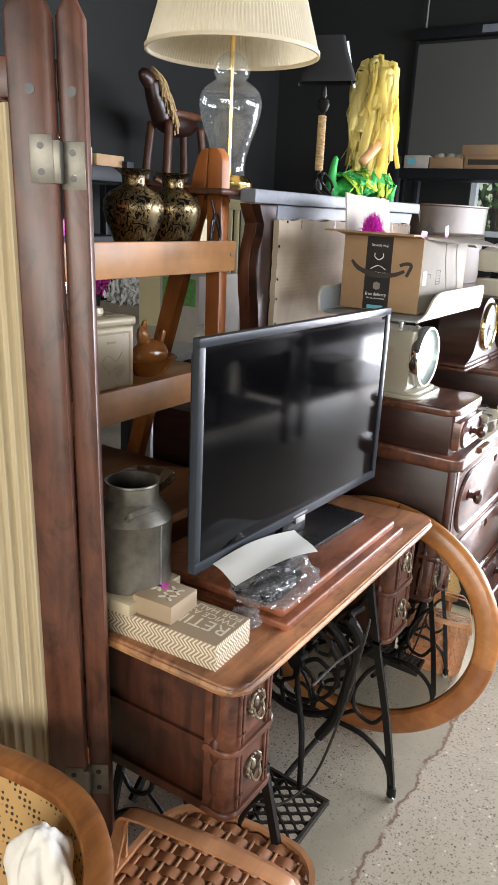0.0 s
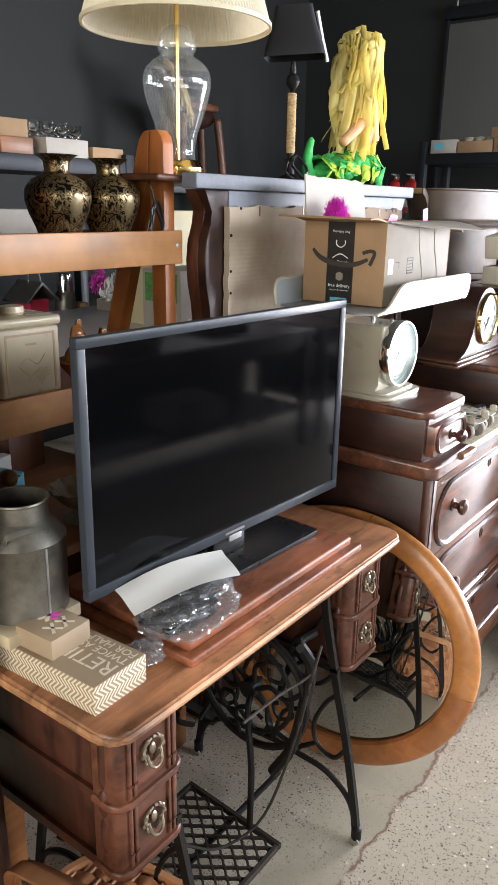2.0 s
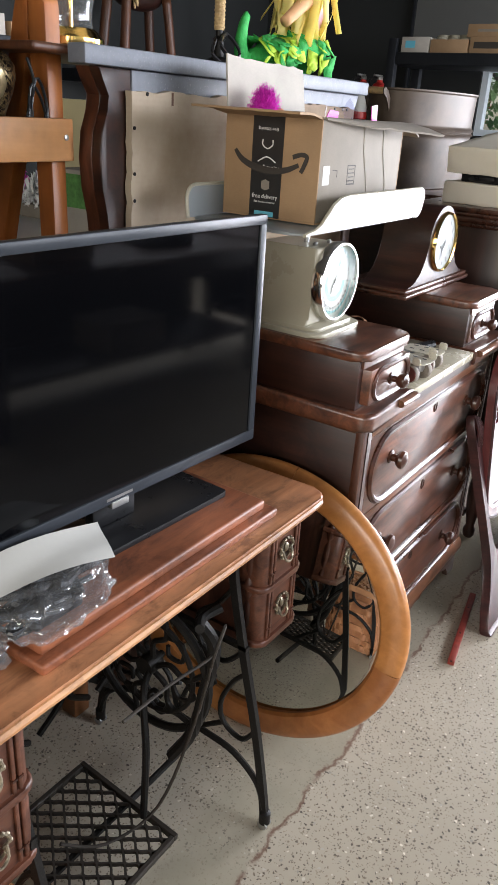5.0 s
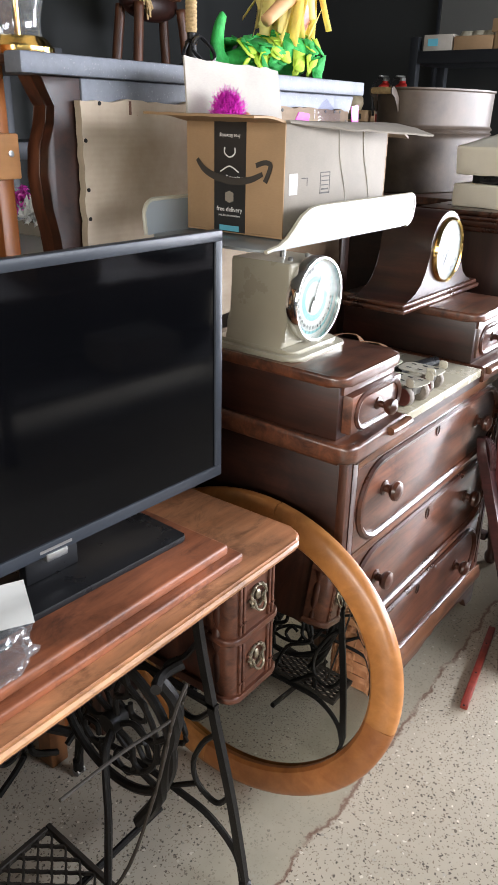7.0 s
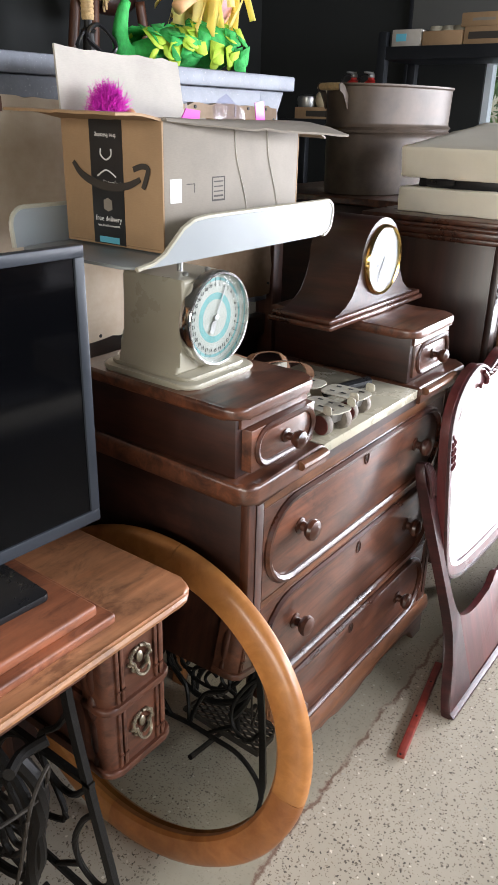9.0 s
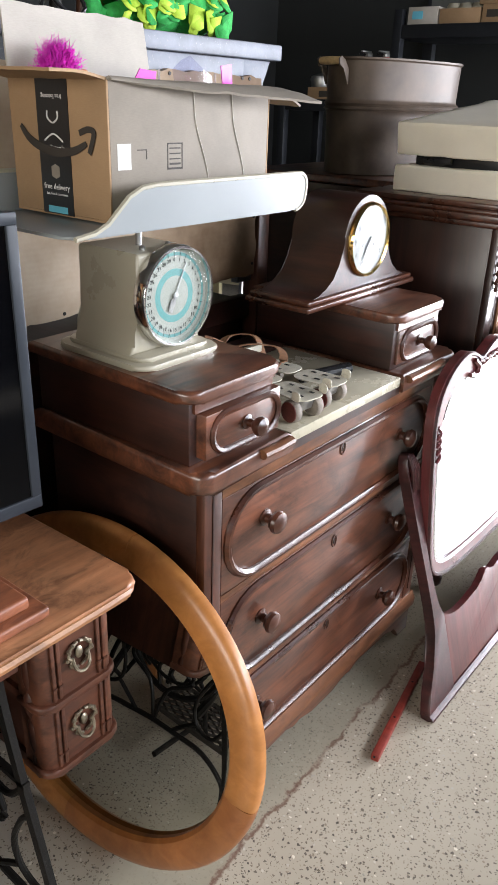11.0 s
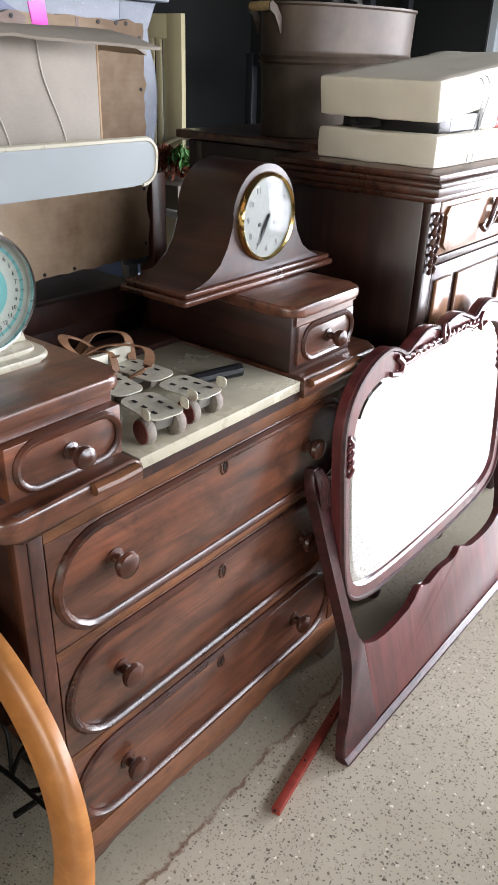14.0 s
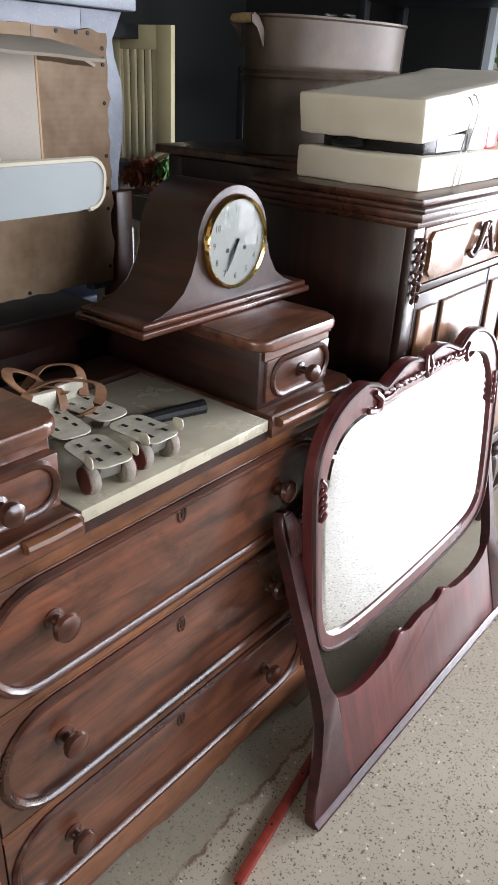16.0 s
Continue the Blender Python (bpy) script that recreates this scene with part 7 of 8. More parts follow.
for i in range(150):
    a = random.uniform(0, 6.283)
    top = random.uniform(0.0, 0.05)
    ln = random.uniform(0.05, 0.24) if random.random() < 0.85 else random.uniform(0.22, 0.33) * (1.0 if math.cos(a) < 0.85 else 0.9)
    h0 = Vector((PX + top * math.cos(a), 2.67 + top * math.sin(a), 1.985 + random.uniform(-0.03, 0.045) - top * 0.4))
    wd = random.uniform(0.035, 0.082)
    pts = [h0, h0.lerp(Vector((PX, 2.67, 1.96)), -0.6) + Vector((0, 0, -0.01)), Vector((PX + wd * math.cos(a), 2.67 + wd * 0.95 * math.sin(a) + random.uniform(-0.02, 0.02), 1.93 + random.uniform(-0.03, 0.02))), Vector((PX + wd * 1.08 * math.cos(a), 2.67 + wd * 1.05 * math.sin(a) + random.uniform(-0.035, 0.035), 1.93 - ln * 0.55)), Vector((PX + wd * math.cos(a) + random.uniform(-0.02, 0.02), 2.67 + wd * 1.1 * math.sin(a) + random.uniform(-0.06, 0.06), 1.93 - ln))]
    w = random.uniform(0.008, 0.016)
    tw = random.uniform(-1.4, 1.4)
    sweep(hair, spline(pts, 4), [(-w, 0), (w, 0), (w, 0.0008), (-w, 0.0008)], False, (math.cos(a + tw), math.sin(a + tw), 0.25))
multi("paper_figure", [(body, M["crepe_green"]), (lime, M["crepe_lime"]), (hair, M["crepe_yellow"]), (skin, M["crepe_peach"]), (pinkb, M["crepe_pink"])], (PX, 2.6, 1.572), "green crepe paper figure with long yellow streamers", "party figure")

# ---- foam packing on the sideboard ----
fp = thing("foam_packing", (-0.78, 3.6, 1.224), "white foam packing halves around a dark appliance", "packing")


def foam_block(lo, hi, m=None, seed=0, notch=False):
    bm = B()
    box(bm, lo, hi, 0.006, 2)
    bmesh.ops.subdivide_edges(bm, edges=[e for e in bm.edges if e.calc_length() > 0.05], cuts=10, use_grid_fill=True)
    for v in bm.verts:
        v.co += v.normal * (0.0035 * noise.noise(v.co * 22 + Vector((seed, 0, 0))))
    if m is not None:
        bm.transform(m)
    return bm


part("lower_foam", foam_block((-0.945, 3.262, 1.224), (-0.615, 3.95, 1.296)), M["foam"], fp, "lower white foam half")
UM = pose(-0.78, 3.262, 1.322, 6.0, 0, 0)
part("upper_foam", foam_block((-0.165, 0.0, 0.0), (0.160, 0.66, 0.088), UM, 5), M["foam"], fp, "upper white foam half tilted up")
part("dark_appliance", boxes(((-0.90, 3.30, 1.294), (-0.635, 3.60, 1.338)), bevel=0.006), M["black_plastic"], fp, "dark appliance between the foam")
part("grey_label", boxes(((-0.6352, 3.36, 1.300), (-0.634, 3.50, 1.334))), M["grey_paint"], fp)
part("clear_part", boxes(((-0.66, 3.52, 1.297), (-0.625, 3.62, 1.365)), bevel=0.012), M["white"], fp)
part("red_part", boxes(((-0.80, 3.62, 1.297), (-0.63, 3.70, 1.385)), bevel=0.008), M["red"], fp)
bm = B()
tube(bm, [(-0.86, 3.29, 1.312), (-0.82, 3.275, 1.312), (-0.78, 3.285, 1.318)], 0.014, 8)
part("cord_plug", bm, M["black_plastic"], fp)
for y in (3.44, 3.47):
    bm = B()
    tube(bm, [(-0.95, y, 1.36 + (y - 3.26) * 0.16), (-0.78, y, 1.391 + (y - 3.26) * 0.167), (-0.613, y + 0.01, 1.385 + (y - 3.26) * 0.16), (-0.611, y, 1.30), (-0.612, y - 0.01, 1.226)], 0.0016, 5)
    part("string", bm, M["steel"], fp)

# ---- wash boiler on the chest ----
TBM = pose(-1.350, 3.945, 1.212, 0, 0, 76)
tubt = thing("wash_boiler", TBM, "oval aged tin wash boiler with wooden handles", "wash boiler", local=True)
bm = B()


def oval(a, b_, z, n=56):
    return [(a * math.copysign(abs(math.cos(t)) ** 0.75, math.cos(t)), b_ * math.copysign(abs(math.sin(t)) ** 0.9, math.sin(t)), z) for t in [2 * math.pi * i / n for i in range(n)]]


prof = [(0.280, 0.142, 0.0), (0.285, 0.146, 0.004), (0.291, 0.150, 0.20), (0.295, 0.154, 0.215), (0.304, 0.162, 0.222), (0.295, 0.154, 0.230), (0.304, 0.162, 0.240), (0.295, 0.154, 0.248), (0.293, 0.152, 0.256), (0.297, 0.156, 0.375), (0.303, 0.161, 0.380), (0.303, 0.161, 0.386), (0.295, 0.154, 0.386), (0.289, 0.148, 0.30), (0.278, 0.14, 0.02)]
rings = [[bm.verts.new(p) for p in oval(*r)] for r in prof]
for a, b_ in zip(rings, rings[1:]):
    for i in range(len(a)):
        bm.faces.new((a[i], a[(i + 1) % len(a)], b_[(i + 1) % len(a)], b_[i]))
bm.faces.new(rings[-1])
bm.faces.new(list(reversed(rings[0])))
part("body", bm, M["tub"], tubt, "ribbed tin body")
for s in (-1,):
    bm = B()
    lathe(bm, [(0.009, -0.052), (0.0125, -0.045), (0.0135, 0.0), (0.0125, 0.045), (0.009, 0.052)], 14, pose(s * 0.332, 0, 0.372, 90, 0, 0))
    h = part("wooden_grip", bm, M["rope"], tubt, "pale turned wooden grip")
    for k in (-0.054, 0.054):
        bm = B()
        prism(bm, [(s * 0.293, 0.30), (s * 0.300, 0.298), (s * 0.308, 0.325), (s * 0.322, 0.350), (s * 0.340, 0.358), (s * 0.344, 0.378), (s * 0.332, 0.386), (s * 0.314, 0.374), (s * 0.295, 0.345)], k - 0.003, k + 0.003, "y", 0.0015)
        part("bracket", bm, M["tub"], h)

# ---- folding screen ----
SCM = Matrix.Translation((-0.872, 0.862, 1.7)) @ Matrix.Rotation(radians(-1.2), 4, Vector((-0.53, 0.85, 0))) @ pose(0, 0, -1.7, 0, 0, 212)
scr = thing("folding_screen", SCM, "folded dark wooden screen with cream fabric panels", "folding screen", local=True)


def cream_curtain():
    m, n, l, b = material("cream_gathered_fabric", 0.9)
    f = noise_tex(n, l, coords(n, l, (60, 60, 1.5)), 1.5, 4)
    l.new(ramp(n, l, f, [(0.3, (0.40, 0.32, 0.19)), (0.7, (0.52, 0.44, 0.29))]), b.inputs["Base Color"])
    bump(n, l, b, f, 0.3, 0.003)
    return m


M["fabric"] = cream_curtain()
for yo, x0 in ((0.0, -0.020), (0.020, 0.0225)):
    for xa, xb in ((x0, x0 + (0.0405 if yo == 0 else 0.066)), (x0 + 0.47, x0 + 0.52)):
        bm = B()
        prism(bm, [(xa, 0.02), (xb, 0.02), (xb, 1.77), (xb - 0.012, 1.795), (xa + 0.012, 1.795), (xa, 1.77)], yo - 0.014, yo + 0.014, "y", 0.005, 2)
        pst = part("post", bm, M["screen_wood"], scr, "dark wooden screen post")
        bm = B()
        lathe(bm, [(0.0075, 0), (0.0075, 0.0012), (0, 0.0013)], 14, pose((xa + xb) / 2, yo + 0.014, 1.672, -90, 0, 0))
        part("bolt_hole", bm, M["black_plastic"], pst)
    for z in (0.10, 1.66):
        part("rail", boxes(((x0 + 0.04, yo - 0.011, z), (x0 + 0.47, yo + 0.011, z + 0.055)), bevel=0.003), M["screen_wood"], scr)
    bm = B()
    n = 150
    ra = [bm.verts.new((x0 + 0.05 + 0.42 * i / n, yo + 0.004 * math.sin(i * 0.9) + 0.002 * math.sin(i * 0.31), 0.16)) for i in range(n + 1)]
    rb = [bm.verts.new((x0 + 0.05 + 0.42 * i / n, yo + 0.004 * math.sin(i * 0.9 + 0.4) + 0.002 * math.sin(i * 0.27), 1.655)) for i in range(n + 1)]
    for i in range(n):
        bm.faces.new((ra[i], ra[i + 1], rb[i + 1], rb[i]))
    bmesh.ops.solidify(bm, geom=list(bm.faces), thickness=0.001)
    part("fabric_panel", bm, M["fabric"], scr, "gathered cream fabric")
for z in (1.575, 0.47):
    bm = B()
    box(bm, (-0.016, 0.0135, z - 0.038), (0.020, 0.0155, z + 0.030), 0.0006)
    box(bm, (0.026, 0.0335, z - 0.030), (0.060, 0.0355, z + 0.038), 0.0006)
    box(bm, (0.016, 0.0145, z - 0.030), (0.0275, 0.0350, z + 0.030), 0.001)
    hg = part("hinge", bm, M["galvanised"], scr, "dull steel hinge")
    for x, y, zz in ((0.002, 0.0155, z - 0.022), (0.002, 0.0155, z + 0.014), (0.044, 0.0355, z - 0.014), (0.044, 0.0355, z + 0.022)):
        bm = B()
        lathe(bm, [(0.005, 0), (0.005, 0.0008), (0, 0.001)], 12, pose(x, y, zz, -90, 0, 0))
        part("screw", bm, M["black_plastic"], hg)

# ---- cane chair with a cloth ----
ch = thing("cane_chair", (-0.85, 0.4, 0), "curved wooden chair with cane back and cloth", "chair")
rim = spline([(-0.52, 0.36, 0.56), (-0.545, 0.50, 0.585), (-0.60, 0.61, 0.605), (-0.70, 0.672, 0.62), (-0.82, 0.672, 0.63), (-0.95, 0.63, 0.64), (-1.06, 0.54, 0.64), (-1.12, 0.40, 0.62)], 8)
bm = B()
sweep(bm, rim, [(0.022, 0.0), (0.020, 0.012), (0.010, 0.018), (-0.010, 0.018), (-0.020, 0.012), (-0.022, 0.0), (-0.020, -0.010), (0.020, -0.010)], False)
part("top_rail", bm, M["chair_wood"], ch, "curved honey wood top rail")


def cane_material():
    m, n, l, b = material("woven_cane", 0.6)
    v = coords(n, l)
    vo = n.new("ShaderNodeTexVoronoi")
    vo.inputs["Scale"].default_value, vo.inputs["Randomness"].default_value = 95, 0.12
    l.new(v, vo.inputs["Vector"])
    holes = ramp(n, l, vo.outputs["Distance"], [(0.27, (0, 0, 0)), (0.33, (1, 1, 1))])
    l.new(mix(n, l, holes, (0.05, 0.028, 0.012), (0.44, 0.27, 0.10)), b.inputs["Base Color"])
    bump(n, l, b, holes, 0.6, 0.002)
    return m


M["cane"] = cane_material()
bm = B()
g = []
for j in range(6):
    v = j / 5
    g.append([bm.verts.new((p.x * (1 - 0.10 * v) - 0.085 * v, p.y + (0.36 - p.y) * 0.16 * v, p.z - 0.012 + (0.40 - p.z) * v)) for p in rim])
for j in range(5):
    for i in range(len(rim) - 1):
        bm.faces.new((g[j][i], g[j][i + 1], g[j + 1][i + 1], g[j + 1][i]))
bmesh.ops.solidify(bm, geom=list(bm.faces), thickness=0.004)
part("cane_panel", bm, M["cane"], ch, "woven cane back")
bm = B()
prism(bm, [(p.x * 0.90 - 0.085, p.y + (0.36 - p.y) * 0.16) for p in rim[::3]], 0.34, 0.40, "z", 0.006)
part("seat", bm, M["chair_wood"], ch)
for x, y in ((-0.60, 0.40), (-0.68, 0.60), (-0.98, 0.57), (-1.04, 0.42)):
    bm = B()
    lathe(bm, [(0.014, 0), (0.018, 0.1), (0.02, 0.34)], 14, Matrix.Translation((x, y, 0)))
    part("leg", bm, M["chair_wood"], ch)
bm = crumple((-0.705, 0.598, 0.555), (0.058, 0.045, 0.085), None, 5, 0.07, 2, None, 1.3, 2)
for v in bm.verts:
    k = math.atan2(v.co.y - 0.598, v.co.x + 0.705)
    f = 1 + 0.13 * math.sin(k * 5 + (v.co.z - 0.5) * 22) + 0.04 * math.sin(k * 11)
    v.co.x, v.co.y = -0.705 + (v.co.x + 0.705) * f, 0.598 + (v.co.y - 0.598) * f
single("white_cloth", bm, M["cloth"], (-0.705, 0.598, 0.48), "crumpled white cloth draped in the chair", "cloth")

# ---- woven picnic basket ----
M["splint"] = wood("ash_splint", (0.30, 0.125, 0.055), (0.50, 0.245, 0.115), "y", 0.5, grain=0.6)
M["splint_rim"] = wood("ash_rim", (0.38, 0.185, 0.085), (0.55, 0.29, 0.145), "y", 0.42, grain=0.6)
BKM = pose(-0.615, 0.895, 0.0, 0, 0, 7)
bk = thing("woven_basket", BKM, "woven splint picnic basket with two bentwood handles", "basket", local=True)
HA, HB, ZT = 0.178, 0.200, 0.285


def super_oval(t, a, b_, p=0.55):
    return (a * math.copysign(abs(math.cos(t)) ** p, math.cos(t)), b_ * math.copysign(abs(math.sin(t)) ** p, math.sin(t)))


N = 44
for j in range(9):
    z = 0.02 + j * 0.029
    f = 0.86 + 0.14 * z / ZT
    bm = B()
    path = []
    for i in range(N * 3):
        t = 2 * math.pi * i / (N * 3)
        k = 0.004 * math.cos(i / 3 * math.pi + math.pi * (j % 2))
        x, y = super_oval(t, (HA - 0.008) * f + k, (HB - 0.008) * f + k)
        path.append((x, y, z))
    sweep(bm, path, [(-0.0008, -0.0135), (0.0008, -0.0135), (0.0008, 0.0135), (-0.0008, 0.0135)], True, (0, 0, 1))
    part("weaver", bm, M["splint"], bk)
for i in range(N):
    t = 2 * math.pi * (i + 0.25) / N
    bm = B()
    pts = []
    for z in (0.0, 0.14, ZT - 0.01):
        f = 0.86 + 0.14 * z / ZT
        x, y = super_oval(t, (HA - 0.008) * f, (HB - 0.008) * f)
        pts.append((x, y, z))
    sweep(bm, pts, circle(0.0032, 5), False, (0.3, 0.2, 0.1))
    part("stake", bm, M["splint_rim"], bk)
bm = B()
sweep(bm, [(*super_oval(2 * math.pi * i / 90, HA, HB), ZT) for i in range(90)], [(-0.006, -0.014), (0.006, -0.014), (0.006, 0.012), (-0.006, 0.012)], True, (0, 0, 1))
part("rim", bm, M["splint_rim"], bk, "broad bentwood rim")
bm = B()
prism(bm, [super_oval(2 * math.pi * i / 40, HA * 0.84, HB * 0.84) for i in range(40)], 0.004, 0.010, "z")
part("base_board", bm, M["splint_rim"], bk)
rows_y = [-0.168 + 0.0262 * k for k in range(14)]
for k, y in enumerate(rows_y):
    q = abs(y) / (HB - 0.01)
    hx = (HA - 0.009) * max(0.0, 1 - q ** (1 / 0.275)) ** 0.275
    bm = B()
    n = int(hx * 2 / 0.0065)
    pts = []
    for i in range(n + 1):
        x = -hx + 2 * hx * i / n
        pts.append((x, y, ZT - 0.001 + 0.014 * (1 - (x / HA) ** 2) * (1 - q * q) + 0.0042 * math.cos(x / 0.0265 * math.pi + math.pi * (k % 2))))
    sweep(bm, pts, [(-0.0125, 0), (0.0125, 0), (0.0125, 0.0014), (-0.0125, 0.0014)], False, (0, 0, 1))
    part("lid_splint", bm, M["splint"], bk)
for k in range(13):
    x = -0.159 + 0.0265 * k
    q = abs(x) / (HA - 0.008)
    hy = (HB - 0.012) * max(0.0, 1 - q ** (1 / 0.275)) ** 0.275
    bm = B()
    pts = [(x, -hy + 2 * hy * i / 24, ZT + 0.0145 * (1 - (x / HA) ** 2) * (1 - ((-hy + 2 * hy * i / 24) / HB) ** 2)) for i in range(25)]
    sweep(bm, pts, circle(0.0032, 6), False, (0, 0, 1))
    part("lid_dowel", bm, M["splint_rim"], bk)
for yo, lean, top in ((0.012, 6, 0.165), (-0.045, -22, 0.160)):
    bm = B()
    m6 = Matrix.Translation((0, yo, ZT - 0.03)) @ pose(0, 0, 0, lean, 0, 0)
    pts = [(-0.186, 0, -0.03), (-0.188, 0, 0.08), (-0.178, 0, top - 0.02), (-0.14, 0, top), (0.0, 0, top + 0.006), (0.14, 0, top), (0.178, 0, top - 0.02), (0.188, 0, 0.08), (0.186, 0, -0.03)]
    sweep(bm, [m6 @ p for p in spline(pts, 6)], [(-0.014, -0.003), (0.014, -0.003), (0.014, 0.003), (-0.014, 0.003)], False, (0.01, 0.02, 1))
    part("handle", bm, M["splint_rim"], bk, "flat bentwood handle")

# ---- black shelving at the back ----


def shelving(name, x0, x1, y0, y1, levels, top, label):
    t = thing(name, ((x0 + x1) / 2, (y0 + y1) / 2, 0), label, "shelf")
    for z in levels:
        part("shelf_board", boxes(((x0, y0, z - 0.075), (x1, y1, z)), bevel=0.004), M["black_shelf"], t)
    for x in (x0, x1 - 0.05):
        for y in (y0, y1 - 0.05):
            part("upright", boxes(((x - 0.004, y - 0.004, 0), (x + 0.054, y + 0.054, top)), bevel=0.004), M["black_shelf"], t)
    return t


def box_thing(lo, hi, mat, label, name="cardboard_box", mark=None, group="", lid=True):
    t = thing(name, ((lo[0] + hi[0]) / 2, (lo[1] + hi[1]) / 2, lo[2]), label, "box", group)
    part("body", boxes((lo, hi), bevel=0.003), mat, t)
    if mark:
        part("printed_mark", boxes(((lo[0] + (hi[0] - lo[0]) * mark[0], lo[1] - 0.002, lo[2] + (hi[2] - lo[2]) * mark[2]), (lo[0] + (hi[0] - lo[0]) * mark[1], lo[1], lo[2] + (hi[2] - lo[2]) * mark[3]))), mark[4], t)
    if lid:
        part("lid_seam", boxes((((lo[0] + hi[0]) / 2 - 0.002, lo[1], hi[2]), ((lo[0] + hi[0]) / 2 + 0.002, hi[1], hi[2] + 0.001))), M["card_pale"], t)
    return t


shelving("shelf_unit", -2.48, -0.85, 5.90, 6.40, (1.905, 1.25, 0.55), 1.99, "black steel shelving with cartons on top")
box_thing((-2.40, 5.92, 1.905), (-2.20, 6.15, 2.00), M["card_white"], "white carton with blue round mark", mark=(0.15, 0.5, 0.3, 0.75, M["print_blue"]))
box_thing((-2.19, 5.92, 1.905), (-1.93, 6.2, 1.985), M["card"], "open brown carton of jars")
random.seed(5)
for k in range(3):
    bm = B()
    lathe(bm, [(0, 0), (0.05, 0), (0.052, 0.008), (0.04, 0.03), (0, 0.034)], 18, Matrix.Translation((-2.13 + 0.08 * k, 6.0, 1.986)))
    single("jar_lid", bm, M["cream"], (-2.13 + 0.08 * k, 6.0, 1.986), "pale round lid in the carton", "lid", "jar lids")
box_thing((-1.92, 5.92, 1.905), (-1.56, 6.2, 2.00), M["card"], "brown drinks carton with dark print", mark=(0.08, 0.75, 0.3, 0.7, M["print_black"]))
box_thing((-1.95, 5.93, 2.001), (-1.60, 6.2, 2.075), M["card"], "flat brown carton lying on another", mark=(0.2, 0.6, 0.4, 0.6, M["card_pale"]))
box_thing((-1.55, 5.92, 1.905), (-1.20, 6.2, 2.00), M["card"], "brown drinks carton with dark print", mark=(0.08, 0.75, 0.3, 0.7, M["print_black"]))
shelving("low_shelf_unit", -3.35, -2.52, 5.90, 6.40, (1.47, 0.9, 0.35), 1.47, "lower black shelving with tools and jugs")
box_thing((-3.12, 5.92, 1.47), (-2.80, 6.15, 1.545), M["card"], "low brown drinks carton with dark print", mark=(0.3, 0.9, 0.2, 0.7, M["print_black"]), lid=False)
bm = B()
lathe(bm, [(0, 0), (0.045, 0), (0.06, 0.04), (0.055, 0.08), (0.04, 0.10), (0.055, 0.13), (0.05, 0.13), (0.035, 0.10), (0, 0.02)], 22, Matrix.Translation((-2.95, 6.03, 1.546)))
single("cream_jug", bm, M["ceramic"], (-2.95, 6.03, 1.546), "cream glazed pottery jug", "jug")
bm = B()
lathe(bm, [(0, 0), (0.07, 0), (0.08, 0.05), (0.075, 0.07), (0.02, 0.085), (0, 0.085)], 22, Matrix.Translation((-3.08, 6.03, 1.546)))
single("steel_kettle", bm, M["steel"], (-3.08, 6.03, 1.546), "dull steel covered pan", "pan")


def extinguisher(x, y, z):
    t = thing("fire_extinguisher", (x, y, z), "red fire extinguisher with black hose", "fire extinguisher", "fire extinguishers")
    bm = B()
    lathe(bm, [(0, 0), (0.05, 0), (0.055, 0.006), (0.055, 0.20), (0.045, 0.235), (0.022, 0.25), (0.02, 0.262), (0, 0.262)], 24, Matrix.Translation((x, y, z)))
    part("cylinder", bm, M["red"], t)
    bm = B()
    lathe(bm, [(0.0555, 0.05), (0.0558, 0.16)], 24, Matrix.Translation((x, y, z)))
    part("label_band", bm, M["paper"], t)
    bm = B()
    box(bm, (x - 0.012, y - 0.03, z + 0.262), (x + 0.012, y + 0.03, z + 0.285), 0.004)
    box(bm, (x - 0.010, y - 0.09, z + 0.285), (x + 0.010, y + 0.02, z + 0.297), 0.003, 2, None)
    part("valve", bm, M["steel"], t)
    bm = B()
    tube(bm, [(x, y - 0.02, z + 0.275), (x - 0.06, y - 0.04, z + 0.26), (x - 0.075, y - 0.03, z + 0.15), (x - 0.07, y - 0.02, z + 0.04)], 0.009, 8)
    part("hose", bm, M["black_plastic"], t)


extinguisher(-2.69, 5.98, 1.47)
extinguisher(-2.57, 6.00, 1.47)

# ---- grey sliding door, rail and conduit on the back wall ----
gd = thing("sliding_door", (-1.5, Y1 - 0.04, 2.0), "large grey painted sliding door panel on wall", "door")
part("panel", boxes(((-2.83, Y1 - 0.05, 1.95), (0.30, Y1 - 0.004, 3.02)), bevel=0.004), M["wall_light"], gd)
part("edge_strip", boxes(((-2.86, Y1 - 0.055, 0.0), (-2.832, Y1 - 0.004, 3.05)), bevel=0.003), M["black_shelf"], gd)
part("track", boxes(((-2.86, Y1 - 0.10, 3.05), (0.32, Y1 - 0.004, 3.14)), bevel=0.006), M["black_shelf"], gd, "black overhead door track")
part("worn_label", boxes(((-2.25, Y1 - 0.1015, 3.065), (-1.45, Y1 - 0.1, 3.125))), M["grey_paint"], gd)
bm = B()
tube(bm, [(-2.77, Y1 - 0.06, 3.12), (-2.77, Y1 - 0.06, 3.68)], 0.012, 8, smooth=0)
single("conduit", bm, M["steel"], (-2.77, Y1 - 0.06, 3.12), "thin metal conduit on the wall", "pipe", kind="structure")

